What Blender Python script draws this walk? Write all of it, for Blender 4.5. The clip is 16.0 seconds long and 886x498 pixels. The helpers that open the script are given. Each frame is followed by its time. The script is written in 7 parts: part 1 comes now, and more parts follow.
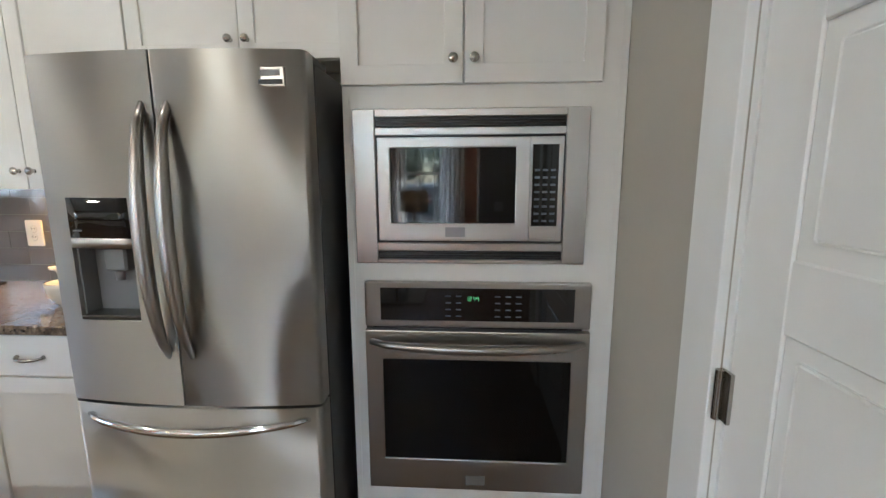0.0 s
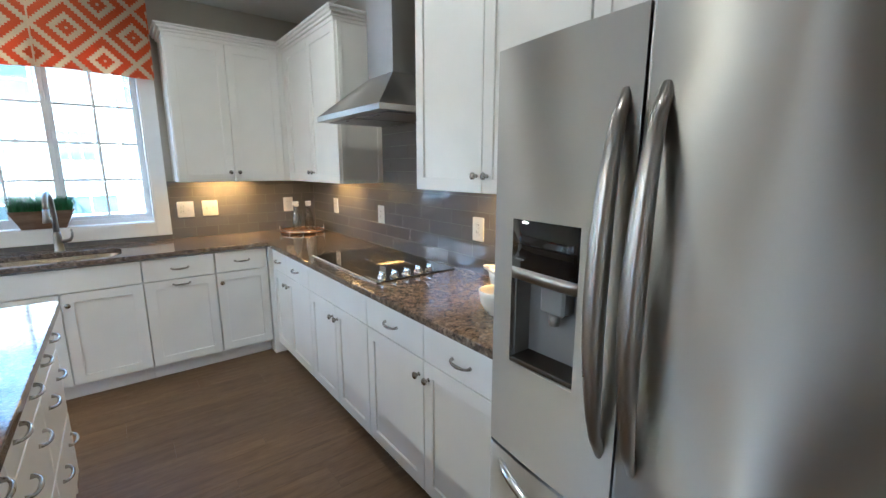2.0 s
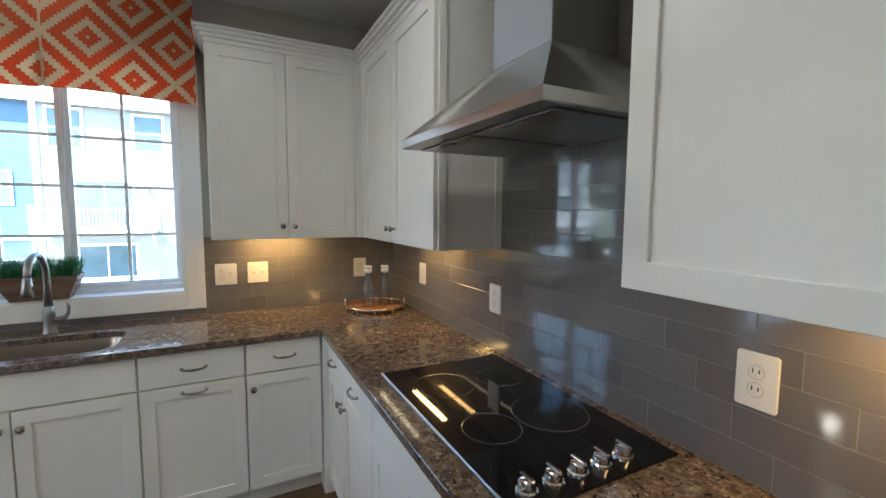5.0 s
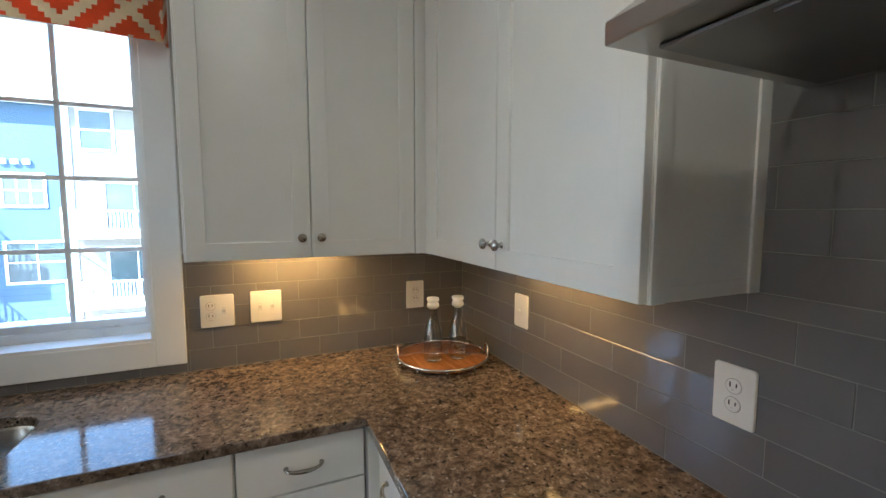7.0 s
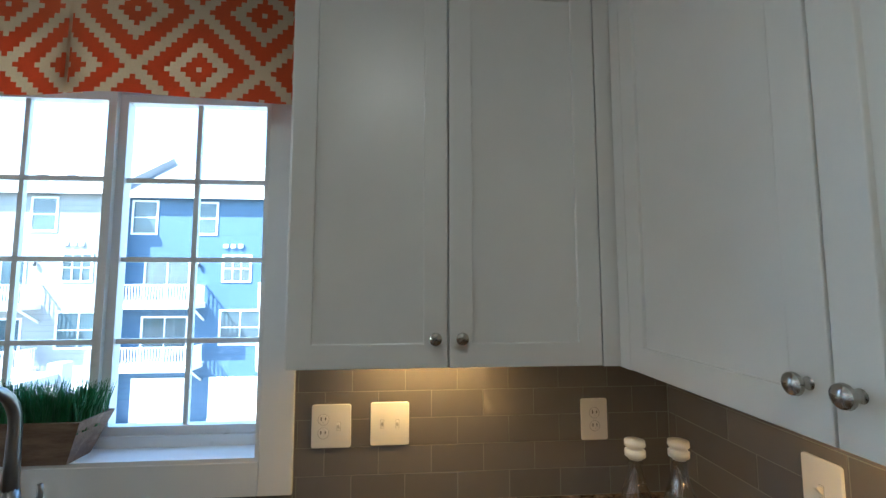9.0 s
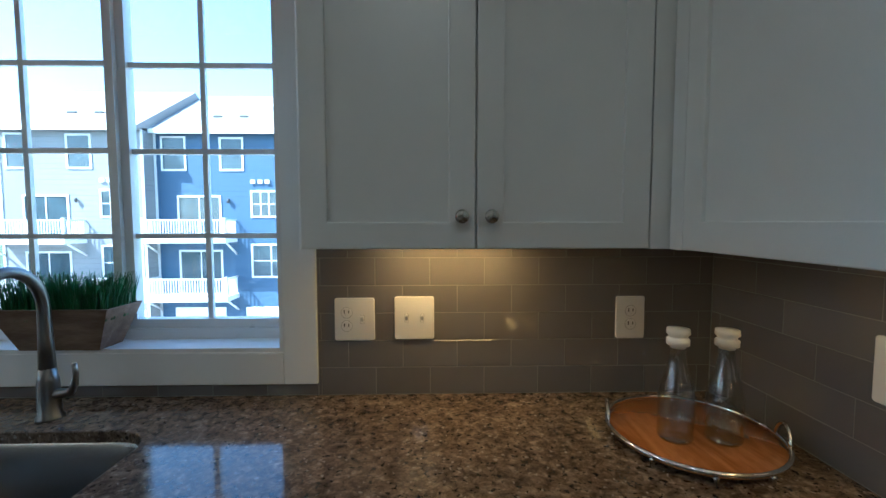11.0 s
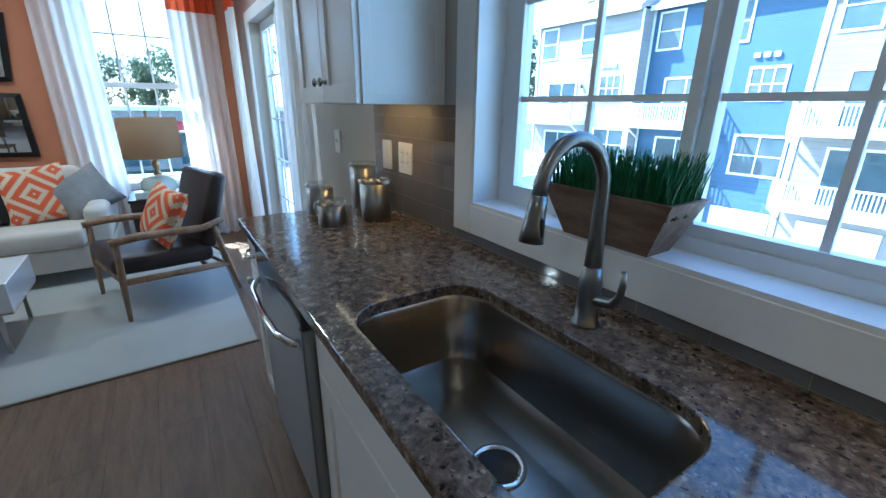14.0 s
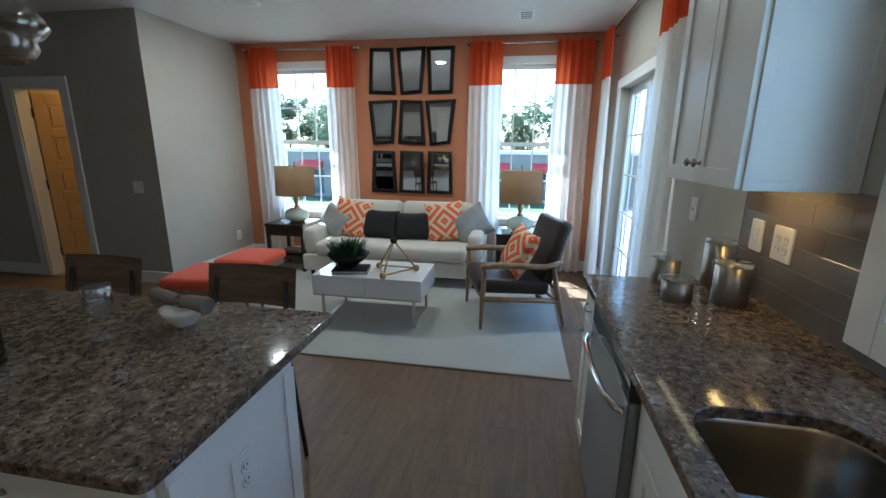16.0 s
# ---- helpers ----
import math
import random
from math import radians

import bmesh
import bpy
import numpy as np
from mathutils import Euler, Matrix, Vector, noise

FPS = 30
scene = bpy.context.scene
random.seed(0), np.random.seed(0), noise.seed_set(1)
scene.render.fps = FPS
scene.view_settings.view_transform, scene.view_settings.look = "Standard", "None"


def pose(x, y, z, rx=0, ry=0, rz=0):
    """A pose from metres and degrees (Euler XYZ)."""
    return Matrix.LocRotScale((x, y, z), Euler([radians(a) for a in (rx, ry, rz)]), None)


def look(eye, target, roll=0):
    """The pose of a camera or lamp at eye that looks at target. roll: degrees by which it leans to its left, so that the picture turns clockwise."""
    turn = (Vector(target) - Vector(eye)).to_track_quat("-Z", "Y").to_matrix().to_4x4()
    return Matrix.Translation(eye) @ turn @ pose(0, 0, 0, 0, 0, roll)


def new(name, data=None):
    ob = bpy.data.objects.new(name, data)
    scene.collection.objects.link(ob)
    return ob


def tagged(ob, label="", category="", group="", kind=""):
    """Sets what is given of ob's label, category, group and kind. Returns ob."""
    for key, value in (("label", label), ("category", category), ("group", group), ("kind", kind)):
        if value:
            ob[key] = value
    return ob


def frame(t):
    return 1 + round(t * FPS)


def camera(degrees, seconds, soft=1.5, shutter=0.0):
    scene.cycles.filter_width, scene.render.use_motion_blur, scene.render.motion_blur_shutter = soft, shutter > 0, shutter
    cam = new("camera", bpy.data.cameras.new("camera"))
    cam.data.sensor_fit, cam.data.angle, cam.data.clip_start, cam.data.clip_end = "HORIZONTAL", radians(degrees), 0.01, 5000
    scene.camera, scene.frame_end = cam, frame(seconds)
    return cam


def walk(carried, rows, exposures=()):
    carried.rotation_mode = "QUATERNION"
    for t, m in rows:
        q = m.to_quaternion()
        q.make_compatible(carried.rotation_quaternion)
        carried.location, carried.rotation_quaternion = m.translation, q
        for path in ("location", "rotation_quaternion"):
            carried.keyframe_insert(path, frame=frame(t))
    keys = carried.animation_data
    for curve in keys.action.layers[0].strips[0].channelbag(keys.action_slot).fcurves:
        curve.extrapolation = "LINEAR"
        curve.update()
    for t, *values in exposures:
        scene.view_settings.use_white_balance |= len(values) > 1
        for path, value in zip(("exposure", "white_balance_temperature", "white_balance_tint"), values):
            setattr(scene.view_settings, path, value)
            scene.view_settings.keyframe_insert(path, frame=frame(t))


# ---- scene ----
cam = camera(93.2, 16.0)
PATH = [
    (0, (-1.924, -4.469, 1.399), (0.047, -4.351, 1.079), -0.2),
    (0.5, (-1.819, -4.321, 1.421), (0.073, -3.793, 1.045), -0.2),
    (1, (-1.737, -4.23, 1.43), (-0.02, -3.275, 1.056), -0.1),
    (1.5, (-1.619, -4.147, 1.47), (-0.206, -2.785, 1.086), -0.5),
    (2, (-1.521, -3.992, 1.476), (-0.317, -2.442, 1.097), 0.0),
    (2.5, (-1.418, -3.824, 1.503), (-0.326, -2.189, 1.136), 0.3),
    (3, (-1.302, -3.671, 1.533), (-0.327, -1.955, 1.212), 0.3),
    (3.5, (-1.234, -3.492, 1.541), (-0.318, -1.734, 1.277), 0.5),
    (4, (-1.174, -3.29, 1.544), (-0.27, -1.517, 1.335), 0.6),
    (6.5, (-0.928, -2.11, 1.493), (-0.035, -0.328, 1.331), 0.1),
    (7, (-0.919, -1.853, 1.532), (-0.121, -0.028, 1.357), 0.0),
    (7.5, (-0.916, -1.625, 1.604), (-0.243, 0.253, 1.468), 0.1),
    (8, (-0.859, -1.486, 1.61), (-0.428, 0.466, 1.671), -0.2),
    (10.5, (-0.844, -1.272, 1.46), (-0.777, 0.716, 1.663), -0.0),
    (11, (-0.845, -1.245, 1.431), (-0.805, 0.751, 1.305), -0.1),
    (11.5, (-0.866, -1.221, 1.387), (-0.901, 0.745, 1.021), -0.3),
    (12, (-0.983, -1.144, 1.338), (-1.256, 0.762, 0.799), -0.8),
    (12.5, (-1.097, -1.087, 1.312), (-1.651, 0.739, 0.714), -0.8),
    (13, (-1.144, -0.977, 1.324), (-2.15, 0.62, 0.662), -1.8),
    (13.5, (-1.266, -0.909, 1.336), (-2.64, 0.385, 0.676), -0.8),
    (14, (-1.351, -0.862, 1.366), (-2.932, 0.181, 0.722), 0.6),
    (14.5, (-1.333, -0.822, 1.417), (-3.1, -0.136, 0.779), 0.8),
    (15, (-1.313, -0.849, 1.471), (-3.195, -0.543, 0.867), 0.4),
    (15.5, (-1.296, -0.885, 1.488), (-3.223, -0.926, 0.954), 0.2),
    (16, (-1.25, -0.975, 1.491), (-3.164, -1.309, 1.018), 0.6),
]
EXPOSURES = [(0.0, 4.15, 5550, 3), (1.5, 4.12, 5100, 0), (4.0, 3.65, 5200, 0), (6.5, 3.38, 5450, 1), (8.0, 3.18, 5250, 0), (10.5, 2.4, 4850, -5), (11.9, 2.2, 4600, -5), (12.5, 2.32, 4550, -3), (13.5, 2.76, 4450, -2), (14.5, 2.55, 4700, -4), (16.0, 2.52, 5000, -4)]
walk(cam, [(t, look(eye, aim, roll)) for t, eye, aim, roll in PATH], EXPOSURES)

# ---- world and sun ----
world = bpy.data.worlds.new("sky")
scene.world = world
world.use_nodes = True
wn = world.node_tree.nodes
sky = wn.new("ShaderNodeTexSky")
sky.sky_type = "NISHITA"
sky.sun_disc = False
SUN_FROM = Vector((-0.78, -0.50, 1.0)).normalized()
sky.sun_elevation = math.asin(SUN_FROM.z)
sky.sun_rotation = math.atan2(SUN_FROM.x, SUN_FROM.y)
wn["Background"].inputs["Strength"].default_value = 0.15
world.node_tree.links.new(sky.outputs[0], wn["Background"].inputs["Color"])
sun = new("sun", bpy.data.lights.new("sun", "SUN"))
sun.data.energy, sun.data.angle, sun.data.color = 5.0, radians(0.5), (1.0, 0.95, 0.88)
sun.matrix_world = look(SUN_FROM * 30, (0, 0, 0))


def lamp(name, kind, energy, color, m, **size):
    ob = new(name, bpy.data.lights.new(name, kind))
    ob.data.energy, ob.data.color = energy, color
    if kind == "AREA":
        ob.data.shape = "RECTANGLE"
        ob.data.size, ob.data.size_y = size["sx"], size["sy"]
    else:
        ob.data.shadow_soft_size = size["radius"]
    ob.matrix_world = m
    return ob


WARM = (1.0, 0.52, 0.15)
lamp("under_light_w", "AREA", 0.36, WARM, pose(-0.80, -0.10, 1.384), sx=0.34, sy=0.03)
lamp("under_light_r", "AREA", 0.20, WARM, pose(-0.095, -0.80, 1.384), sx=0.03, sy=0.40)
lamp("under_light_f", "AREA", 0.40, WARM, pose(-0.100, -2.80, 1.384), sx=0.03, sy=0.50)
lamp("under_light_l", "AREA", 0.14, WARM, pose(-2.90, -0.085, 1.384), sx=0.36, sy=0.03)
CEIL = 2.74
# The last two are added at chosen spots as fill for the living area.
RECESSED = [(-1.88, -0.42, 0.13), (-1.0, -1.75, 0.70), (-1.0, -3.3, 0.25), (-3.6, -1.3, 0.14), (-5.1, -3.45, 2.8), (-5.1, -2.2, 2.0), (-5.1, -0.75, 2.0)]
for rx, ry, watts in RECESSED:
    lamp("ceiling_bulb", "AREA", watts, (1.0, 0.86, 0.68), pose(rx, ry, CEIL - 0.012), sx=0.11, sy=0.11)
# Unseen lamp without a fixture, added to warm the open door leaf.
lamp("small_room_warm_fill", "POINT", 4.0, (1.0, 0.50, 0.14), pose(-6.3, -5.6, 2.45), radius=0.08)


# ---- materials ----
def nodes_of(name):
    m = bpy.data.materials.new(name)
    m.use_nodes = True
    t = m.node_tree
    return m, t, t.nodes["Principled BSDF"]


def put(t, kind, **values):
    n = t.nodes.new(kind)
    for k, v in values.items():
        n.inputs[k].default_value = v
    return n


def coords(t, stretch=(1, 1, 1), by="Object"):
    c = t.nodes.new("ShaderNodeTexCoord")
    mp = t.nodes.new("ShaderNodeMapping")
    mp.inputs["Scale"].default_value = stretch
    t.links.new(c.outputs[by], mp.inputs["Vector"])
    return mp.outputs[0]


def ramp(t, fac, stops):
    r = t.nodes.new("ShaderNodeValToRGB")
    e = r.color_ramp.elements
    while len(e) < len(stops):
        e.new(0.5)
    for el, (p, c) in zip(e, stops):
        el.position, el.color = p, (*c, 1)
    t.links.new(fac, r.inputs["Fac"])
    return r.outputs["Color"]


def bump(t, p, height, strength, distance=0.002):
    b = put(t, "ShaderNodeBump", Strength=strength, Distance=distance)
    t.links.new(height, b.inputs["Height"])
    t.links.new(b.outputs[0], p.inputs["Normal"])


def mix(t, a, b, fac, mode="MIX"):
    n = t.nodes.new("ShaderNodeMix")
    n.data_type, n.blend_type = "RGBA", mode
    for socket, v in ((6, a), (7, b), (0, fac)):
        if hasattr(v, "is_output"):
            t.links.new(v, n.inputs[socket])
        else:
            n.inputs[socket].default_value = (*v, 1) if isinstance(v, tuple) else v
    return n.outputs[2]


def surface(name, c, spread=0.08, rough=0.5, metal=0.0, scale=6.0, fine=180.0, relief=0.15, stretch=(1, 1, 1), sheen=0.0, coat=0.0):
    """Plain surface: colour that drifts at a large and a fine scale, uneven gloss and fine relief."""
    m, t, p = nodes_of(name)
    v = coords(t, stretch)
    big, small = put(t, "ShaderNodeTexNoise", Scale=scale, Detail=4.0), put(t, "ShaderNodeTexNoise", Scale=fine, Detail=3.0)
    for n in (big, small):
        t.links.new(v, n.inputs["Vector"])
    lo, hi = tuple(x * (1 - spread) for x in c), tuple(min(1, x * (1 + spread)) for x in c)
    base = ramp(t, big.outputs["Fac"], [(0.3, lo), (0.7, hi)])
    grain = ramp(t, small.outputs["Fac"], [(0.3, (1 - spread / 2,) * 3), (0.7, (1, 1, 1))])
    t.links.new(mix(t, base, grain, 1.0, "MULTIPLY"), p.inputs["Base Color"])
    rr = ramp(t, big.outputs["Fac"], [(0.3, (rough * 0.88,) * 3), (0.7, (min(1, rough * 1.12),) * 3)])
    t.links.new(rr, p.inputs["Roughness"])
    p.inputs["Metallic"].default_value = metal
    p.inputs["Sheen Weight"].default_value = sheen
    p.inputs["Coat Weight"].default_value = coat
    if relief:
        bump(t, p, small.outputs["Fac"], relief)
    return m


def brushed(name, c, rough, along=(0.6, 0.6, 220), turn=0.25, aniso=0.85):
    m, t, p = nodes_of(name)
    v = coords(t, along)
    n = put(t, "ShaderNodeTexNoise", Scale=14.0, Detail=5.0)
    t.links.new(v, n.inputs["Vector"])
    t.links.new(ramp(t, n.outputs["Fac"], [(0.3, tuple(x * 0.99 for x in c)), (0.7, c)]), p.inputs["Base Color"])
    t.links.new(ramp(t, n.outputs["Fac"], [(0.3, (rough * 0.98,) * 3), (0.7, (rough * 1.02,) * 3)]), p.inputs["Roughness"])
    p.inputs["Metallic"].default_value = 1.0
    p.inputs["Anisotropic"].default_value = aniso
    p.inputs["Anisotropic Rotation"].default_value = turn
    tan = t.nodes.new("ShaderNodeTangent")
    tan.direction_type, tan.axis = "RADIAL", "Z"
    t.links.new(tan.outputs[0], p.inputs["Tangent"])
    return m


def wood(name, dark, light, along, rough=0.4, per_piece=0.0, coat=0.0, scale=3.0):
    m, t, p = nodes_of(name)
    v = coords(t, along)
    if per_piece:
        info = t.nodes.new("ShaderNodeObjectInfo")
        add = t.nodes.new("ShaderNodeVectorMath")
        add.operation = "MULTIPLY_ADD"
        t.links.new(info.outputs["Random"], add.inputs[0])
        add.inputs[1].default_value = (31, 17, 23)
        t.links.new(v, add.inputs[2])
        v = add.outputs[0]
    n, f = put(t, "ShaderNodeTexNoise", Scale=scale, Detail=8.0, Distortion=1.2), put(t, "ShaderNodeTexNoise", Scale=scale * 9, Detail=4.0)
    for x in (n, f):
        t.links.new(v, x.inputs["Vector"])
    col = ramp(t, n.outputs["Fac"], [(0.28, dark), (0.5, tuple((a + b) / 2 for a, b in zip(dark, light))), (0.72, light)])
    col = mix(t, col, ramp(t, f.outputs["Fac"], [(0.35, (0.78, 0.76, 0.74)), (0.6, (1, 1, 1))]), 0.5, "MULTIPLY")
    if per_piece:
        hue = ramp(t, info.outputs["Random"], [(0.0, (1 - per_piece,) * 3), (1.0, (1, 1, 1))])
        col = mix(t, col, hue, 1.0, "MULTIPLY")
    t.links.new(col, p.inputs["Base Color"])
    t.links.new(ramp(t, f.outputs["Fac"], [(0.3, (rough * 1.2,) * 3), (0.7, (rough * 0.85,) * 3)]), p.inputs["Roughness"])
    p.inputs["Coat Weight"].default_value = coat
    bump(t, p, f.outputs["Fac"], 0.12, 0.001)
    return m


def granite_stone():
    m, t, p = nodes_of("granite")
    v = coords(t)
    cloud = put(t, "ShaderNodeTexNoise", Scale=37.0, Detail=6.0, Roughness=0.72, Distortion=0.5)
    blot = put(t, "ShaderNodeTexNoise", Scale=7.0, Detail=3.0)
    cell = put(t, "ShaderNodeTexVoronoi", Scale=95.0)
    speck = put(t, "ShaderNodeTexNoise", Scale=84.0, Detail=2.5, Roughness=0.55)
    fleck = put(t, "ShaderNodeTexVoronoi", Scale=160.0)
    for n in (cloud, blot, cell, speck, fleck):
        t.links.new(v, n.inputs["Vector"])
    base = ramp(t, cloud.outputs["Fac"], [(0.32, (0.062, 0.047, 0.037)), (0.43, (0.130, 0.098, 0.073)), (0.55, (0.245, 0.192, 0.140)), (0.68, (0.43, 0.355, 0.265))])
    gray = ramp(t, cell.outputs["Color"], [(0.2, (0.62, 0.60, 0.60)), (0.8, (1.08, 1.04, 1.0))])
    base = mix(t, base, gray, 0.85, "MULTIPLY")
    base = mix(t, base, ramp(t, blot.outputs["Fac"], [(0.35, (0.78, 0.77, 0.78)), (0.65, (1, 1, 1))]), 1.0, "MULTIPLY")
    dark = ramp(t, speck.outputs["Fac"], [(0.35, (0.0, 0.0, 0.0)), (0.39, (1, 1, 1))])
    base = mix(t, (0.012, 0.010, 0.010), mix(t, base, (0.84, 0.83, 0.84), 1.0, "MULTIPLY"), dark)
    light = ramp(t, fleck.outputs["Color"], [(0.86, (0, 0, 0)), (0.92, (1, 1, 1))])
    base = mix(t, base, mix(t, base, (0.46, 0.41, 0.35), 0.50), light)
    t.links.new(base, p.inputs["Base Color"])
    t.links.new(ramp(t, cloud.outputs["Fac"], [(0.3, (0.07,) * 3), (0.7, (0.12,) * 3)]), p.inputs["Roughness"])
    p.inputs["IOR"].default_value = 1.52
    bump(t, p, blot.outputs["Fac"], 0.02, 0.002)
    return m


def tile_glass():
    m, t, p = nodes_of("tile_glaze")
    info = t.nodes.new("ShaderNodeObjectInfo")
    v = coords(t, by="Object")
    n = put(t, "ShaderNodeTexNoise", Scale=9.0, Detail=2.0)
    t.links.new(v, n.inputs["Vector"])
    c = ramp(t, info.outputs["Random"], [(0.0, (0.154, 0.145, 0.143)), (0.5, (0.165, 0.156, 0.154)), (1.0, (0.176, 0.166, 0.164))])
    c = mix(t, c, ramp(t, n.outputs["Fac"], [(0.3, (0.94, 0.94, 0.94)), (0.7, (1, 1, 1))]), 1.0, "MULTIPLY")
    t.links.new(c, p.inputs["Base Color"])
    p.inputs["Roughness"].default_value = 0.07
    p.inputs["Coat Weight"].default_value = 0.5
    bump(t, p, n.outputs["Fac"], 0.06, 0.003)
    return m


def diamonds(name, period):
    """Woven cloth with stepped nested diamonds in orange and cream."""
    m, t, p = nodes_of(name)
    c = t.nodes.new("ShaderNodeTexCoord")
    sep = t.nodes.new("ShaderNodeSeparateXYZ")
    t.links.new(c.outputs["UV"], sep.inputs[0])

    def calc(op, a, b=0.0, cc=0.0):
        n = t.nodes.new("ShaderNodeMath")
        n.operation = op
        for i, x in enumerate((a, b, cc)):
            if hasattr(x, "is_output"):
                t.links.new(x, n.inputs[i])
            else:
                n.inputs[i].default_value = x
        return n.outputs[0]

    axes = []
    for s in (sep.outputs[0], sep.outputs[1]):
        f = calc("FRACT", calc("DIVIDE", s, period))
        q = calc("ABSOLUTE", calc("SUBTRACT", f, 0.5))
        axes.append(calc("DIVIDE", calc("ROUND", calc("MULTIPLY", q, 24.0)), 24.0))
    d = calc("ADD", axes[0], axes[1])
    e = calc("MULTIPLY", calc("MINIMUM", d, calc("SUBTRACT", 1.0, d)), 2.0)
    r = t.nodes.new("ShaderNodeValToRGB")
    r.color_ramp.interpolation = "CONSTANT"
    cream, orange = (0.74, 0.61, 0.42, 1), (0.70, 0.125, 0.038, 1)
    els = r.color_ramp.elements
    while len(els) < 6:
        els.new(0.5)
    for el, (pos, col) in zip(els, ((0, cream), (0.06, orange), (0.29, cream), (0.54, orange), (0.87, cream), (0.99, cream))):
        el.position, el.color = pos, col
    t.links.new(e, r.inputs[0])
    n = put(t, "ShaderNodeTexNoise", Scale=400.0, Detail=2.0)
    t.links.new(c.outputs["Object"], n.inputs["Vector"])
    t.links.new(mix(t, r.outputs[0], ramp(t, n.outputs["Fac"], [(0.3, (0.85, 0.85, 0.85)), (0.7, (1, 1, 1))]), 1.0, "MULTIPLY"), p.inputs["Base Color"])
    p.inputs["Roughness"].default_value = 0.85
    bump(t, p, n.outputs["Fac"], 0.3, 0.001)
    return m


def pane_glass(name, tint=(1, 1, 1), gloss=0.035):
    m, t, p = nodes_of(name)
    t.nodes.remove(p)
    tr, gl, lw, mx = (t.nodes.new("ShaderNode" + k) for k in ("BsdfTransparent", "BsdfGlossy", "LayerWeight", "MixShader"))
    tr.inputs[0].default_value = (*tint, 1)
    gl.inputs["Roughness"].default_value = 0.0
    edge = ramp(t, lw.outputs["Facing"], [(0.0, (gloss,) * 3), (0.6, (gloss * 1.8,) * 3), (0.85, (min(1, gloss * 7),) * 3), (1.0, (0.9,) * 3)])
    t.links.new(edge, mx.inputs[0])
    t.links.new(tr.outputs[0], mx.inputs[1])
    t.links.new(gl.outputs[0], mx.inputs[2])
    t.links.new(mx.outputs[0], t.nodes["Material Output"].inputs["Surface"])
    return m


def clear_glass(name):
    m, t, p = nodes_of(name)
    p.inputs["Base Color"].default_value = (0.97, 0.985, 0.98, 1)
    p.inputs["Roughness"].default_value = 0.0
    p.inputs["Transmission Weight"].default_value = 1.0
    p.inputs["IOR"].default_value = 1.45
    return m


def glow(name, c, strength):
    m, t, p = nodes_of(name)
    p.inputs["Base Color"].default_value = (*c, 1)
    p.inputs["Emission Color"].default_value = (*c, 1)
    p.inputs["Emission Strength"].default_value = strength
    return m


def siding(name, c):
    m, t, p = nodes_of(name)
    v = coords(t)
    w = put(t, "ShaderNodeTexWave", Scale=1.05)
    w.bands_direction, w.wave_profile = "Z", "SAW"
    n = put(t, "ShaderNodeTexNoise", Scale=0.7, Detail=4.0)
    for x in (w, n):
        t.links.new(v, x.inputs["Vector"])
    # The shade line under each lap is put into the colour, along with the bump.
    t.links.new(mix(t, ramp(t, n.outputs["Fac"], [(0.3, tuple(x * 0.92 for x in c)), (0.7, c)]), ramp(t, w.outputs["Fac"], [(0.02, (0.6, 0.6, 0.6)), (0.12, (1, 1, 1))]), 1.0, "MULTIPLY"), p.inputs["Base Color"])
    p.inputs["Roughness"].default_value = 0.6
    bump(t, p, w.outputs["Fac"], 0.5, 0.02)
    return m


def sheer(name, c):
    """Thin curtain cloth that lets some light through."""
    m = surface(name, c, 0.04, 0.85, fine=500, relief=0.25)
    t = m.node_tree
    p = t.nodes["Principled BSDF"]
    tl, mx = t.nodes.new("ShaderNodeBsdfTranslucent"), t.nodes.new("ShaderNodeMixShader")
    tl.inputs[0].default_value = (*c, 1)
    mx.inputs[0].default_value = 0.78
    t.links.new(p.outputs[0], mx.inputs[1])
    t.links.new(tl.outputs[0], mx.inputs[2])
    t.links.new(mx.outputs[0], t.nodes["Material Output"].inputs["Surface"])
    return m


CAB = surface("cabinet_paint", (0.80, 0.79, 0.76), 0.02, 0.32, fine=260, relief=0.04)
TRIM = surface("trim_paint", (0.82, 0.82, 0.81), 0.02, 0.35, fine=220, relief=0.05)
WALL = surface("greige_wall_paint", (0.46, 0.43, 0.375), 0.03, 0.75, fine=320, relief=0.12)
ORANGE_WALL = surface("terracotta_wall_paint", (0.50, 0.20, 0.10), 0.03, 0.7, fine=320, relief=0.12)
CEILING = surface("ceiling_paint", (0.74, 0.73, 0.70), 0.02, 0.85, fine=300, relief=0.15)
PLASTIC = surface("white_plastic", (0.80, 0.79, 0.76), 0.01, 0.3, relief=0.0)
DARKHOLE = surface("dark_slot", (0.02, 0.02, 0.02), 0.1, 0.5, relief=0.0)
GROUT = surface("grout", (0.235, 0.225, 0.21), 0.08, 0.9, fine=400)
STEEL = brushed("brushed_steel", (0.52, 0.50, 0.465), 0.55, turn=0.25, aniso=1.0)
STEEL_H = brushed("brushed_steel_level", (0.47, 0.455, 0.435), 0.28, along=(0.6, 0.6, 220), turn=0.0)
DARK_STEEL = brushed("dark_brushed_steel", (0.27, 0.265, 0.26), 0.34, turn=0.25, aniso=0.9)
CAN_STEEL = brushed("canister_steel", (0.31, 0.295, 0.275), 0.30, turn=0.25, aniso=0.7)
SINK = brushed("sink_steel", (0.29, 0.26, 0.22), 0.25, along=(1, 30, 30), turn=0.0, aniso=0.5)
HANDLE = surface("polished_handle_steel", (0.42, 0.40, 0.375), 0.02, 0.30, 1.0, relief=0.0)
NICKEL = surface("satin_nickel", (0.42, 0.40, 0.37), 0.03, 0.22, 1.0, relief=0.0)
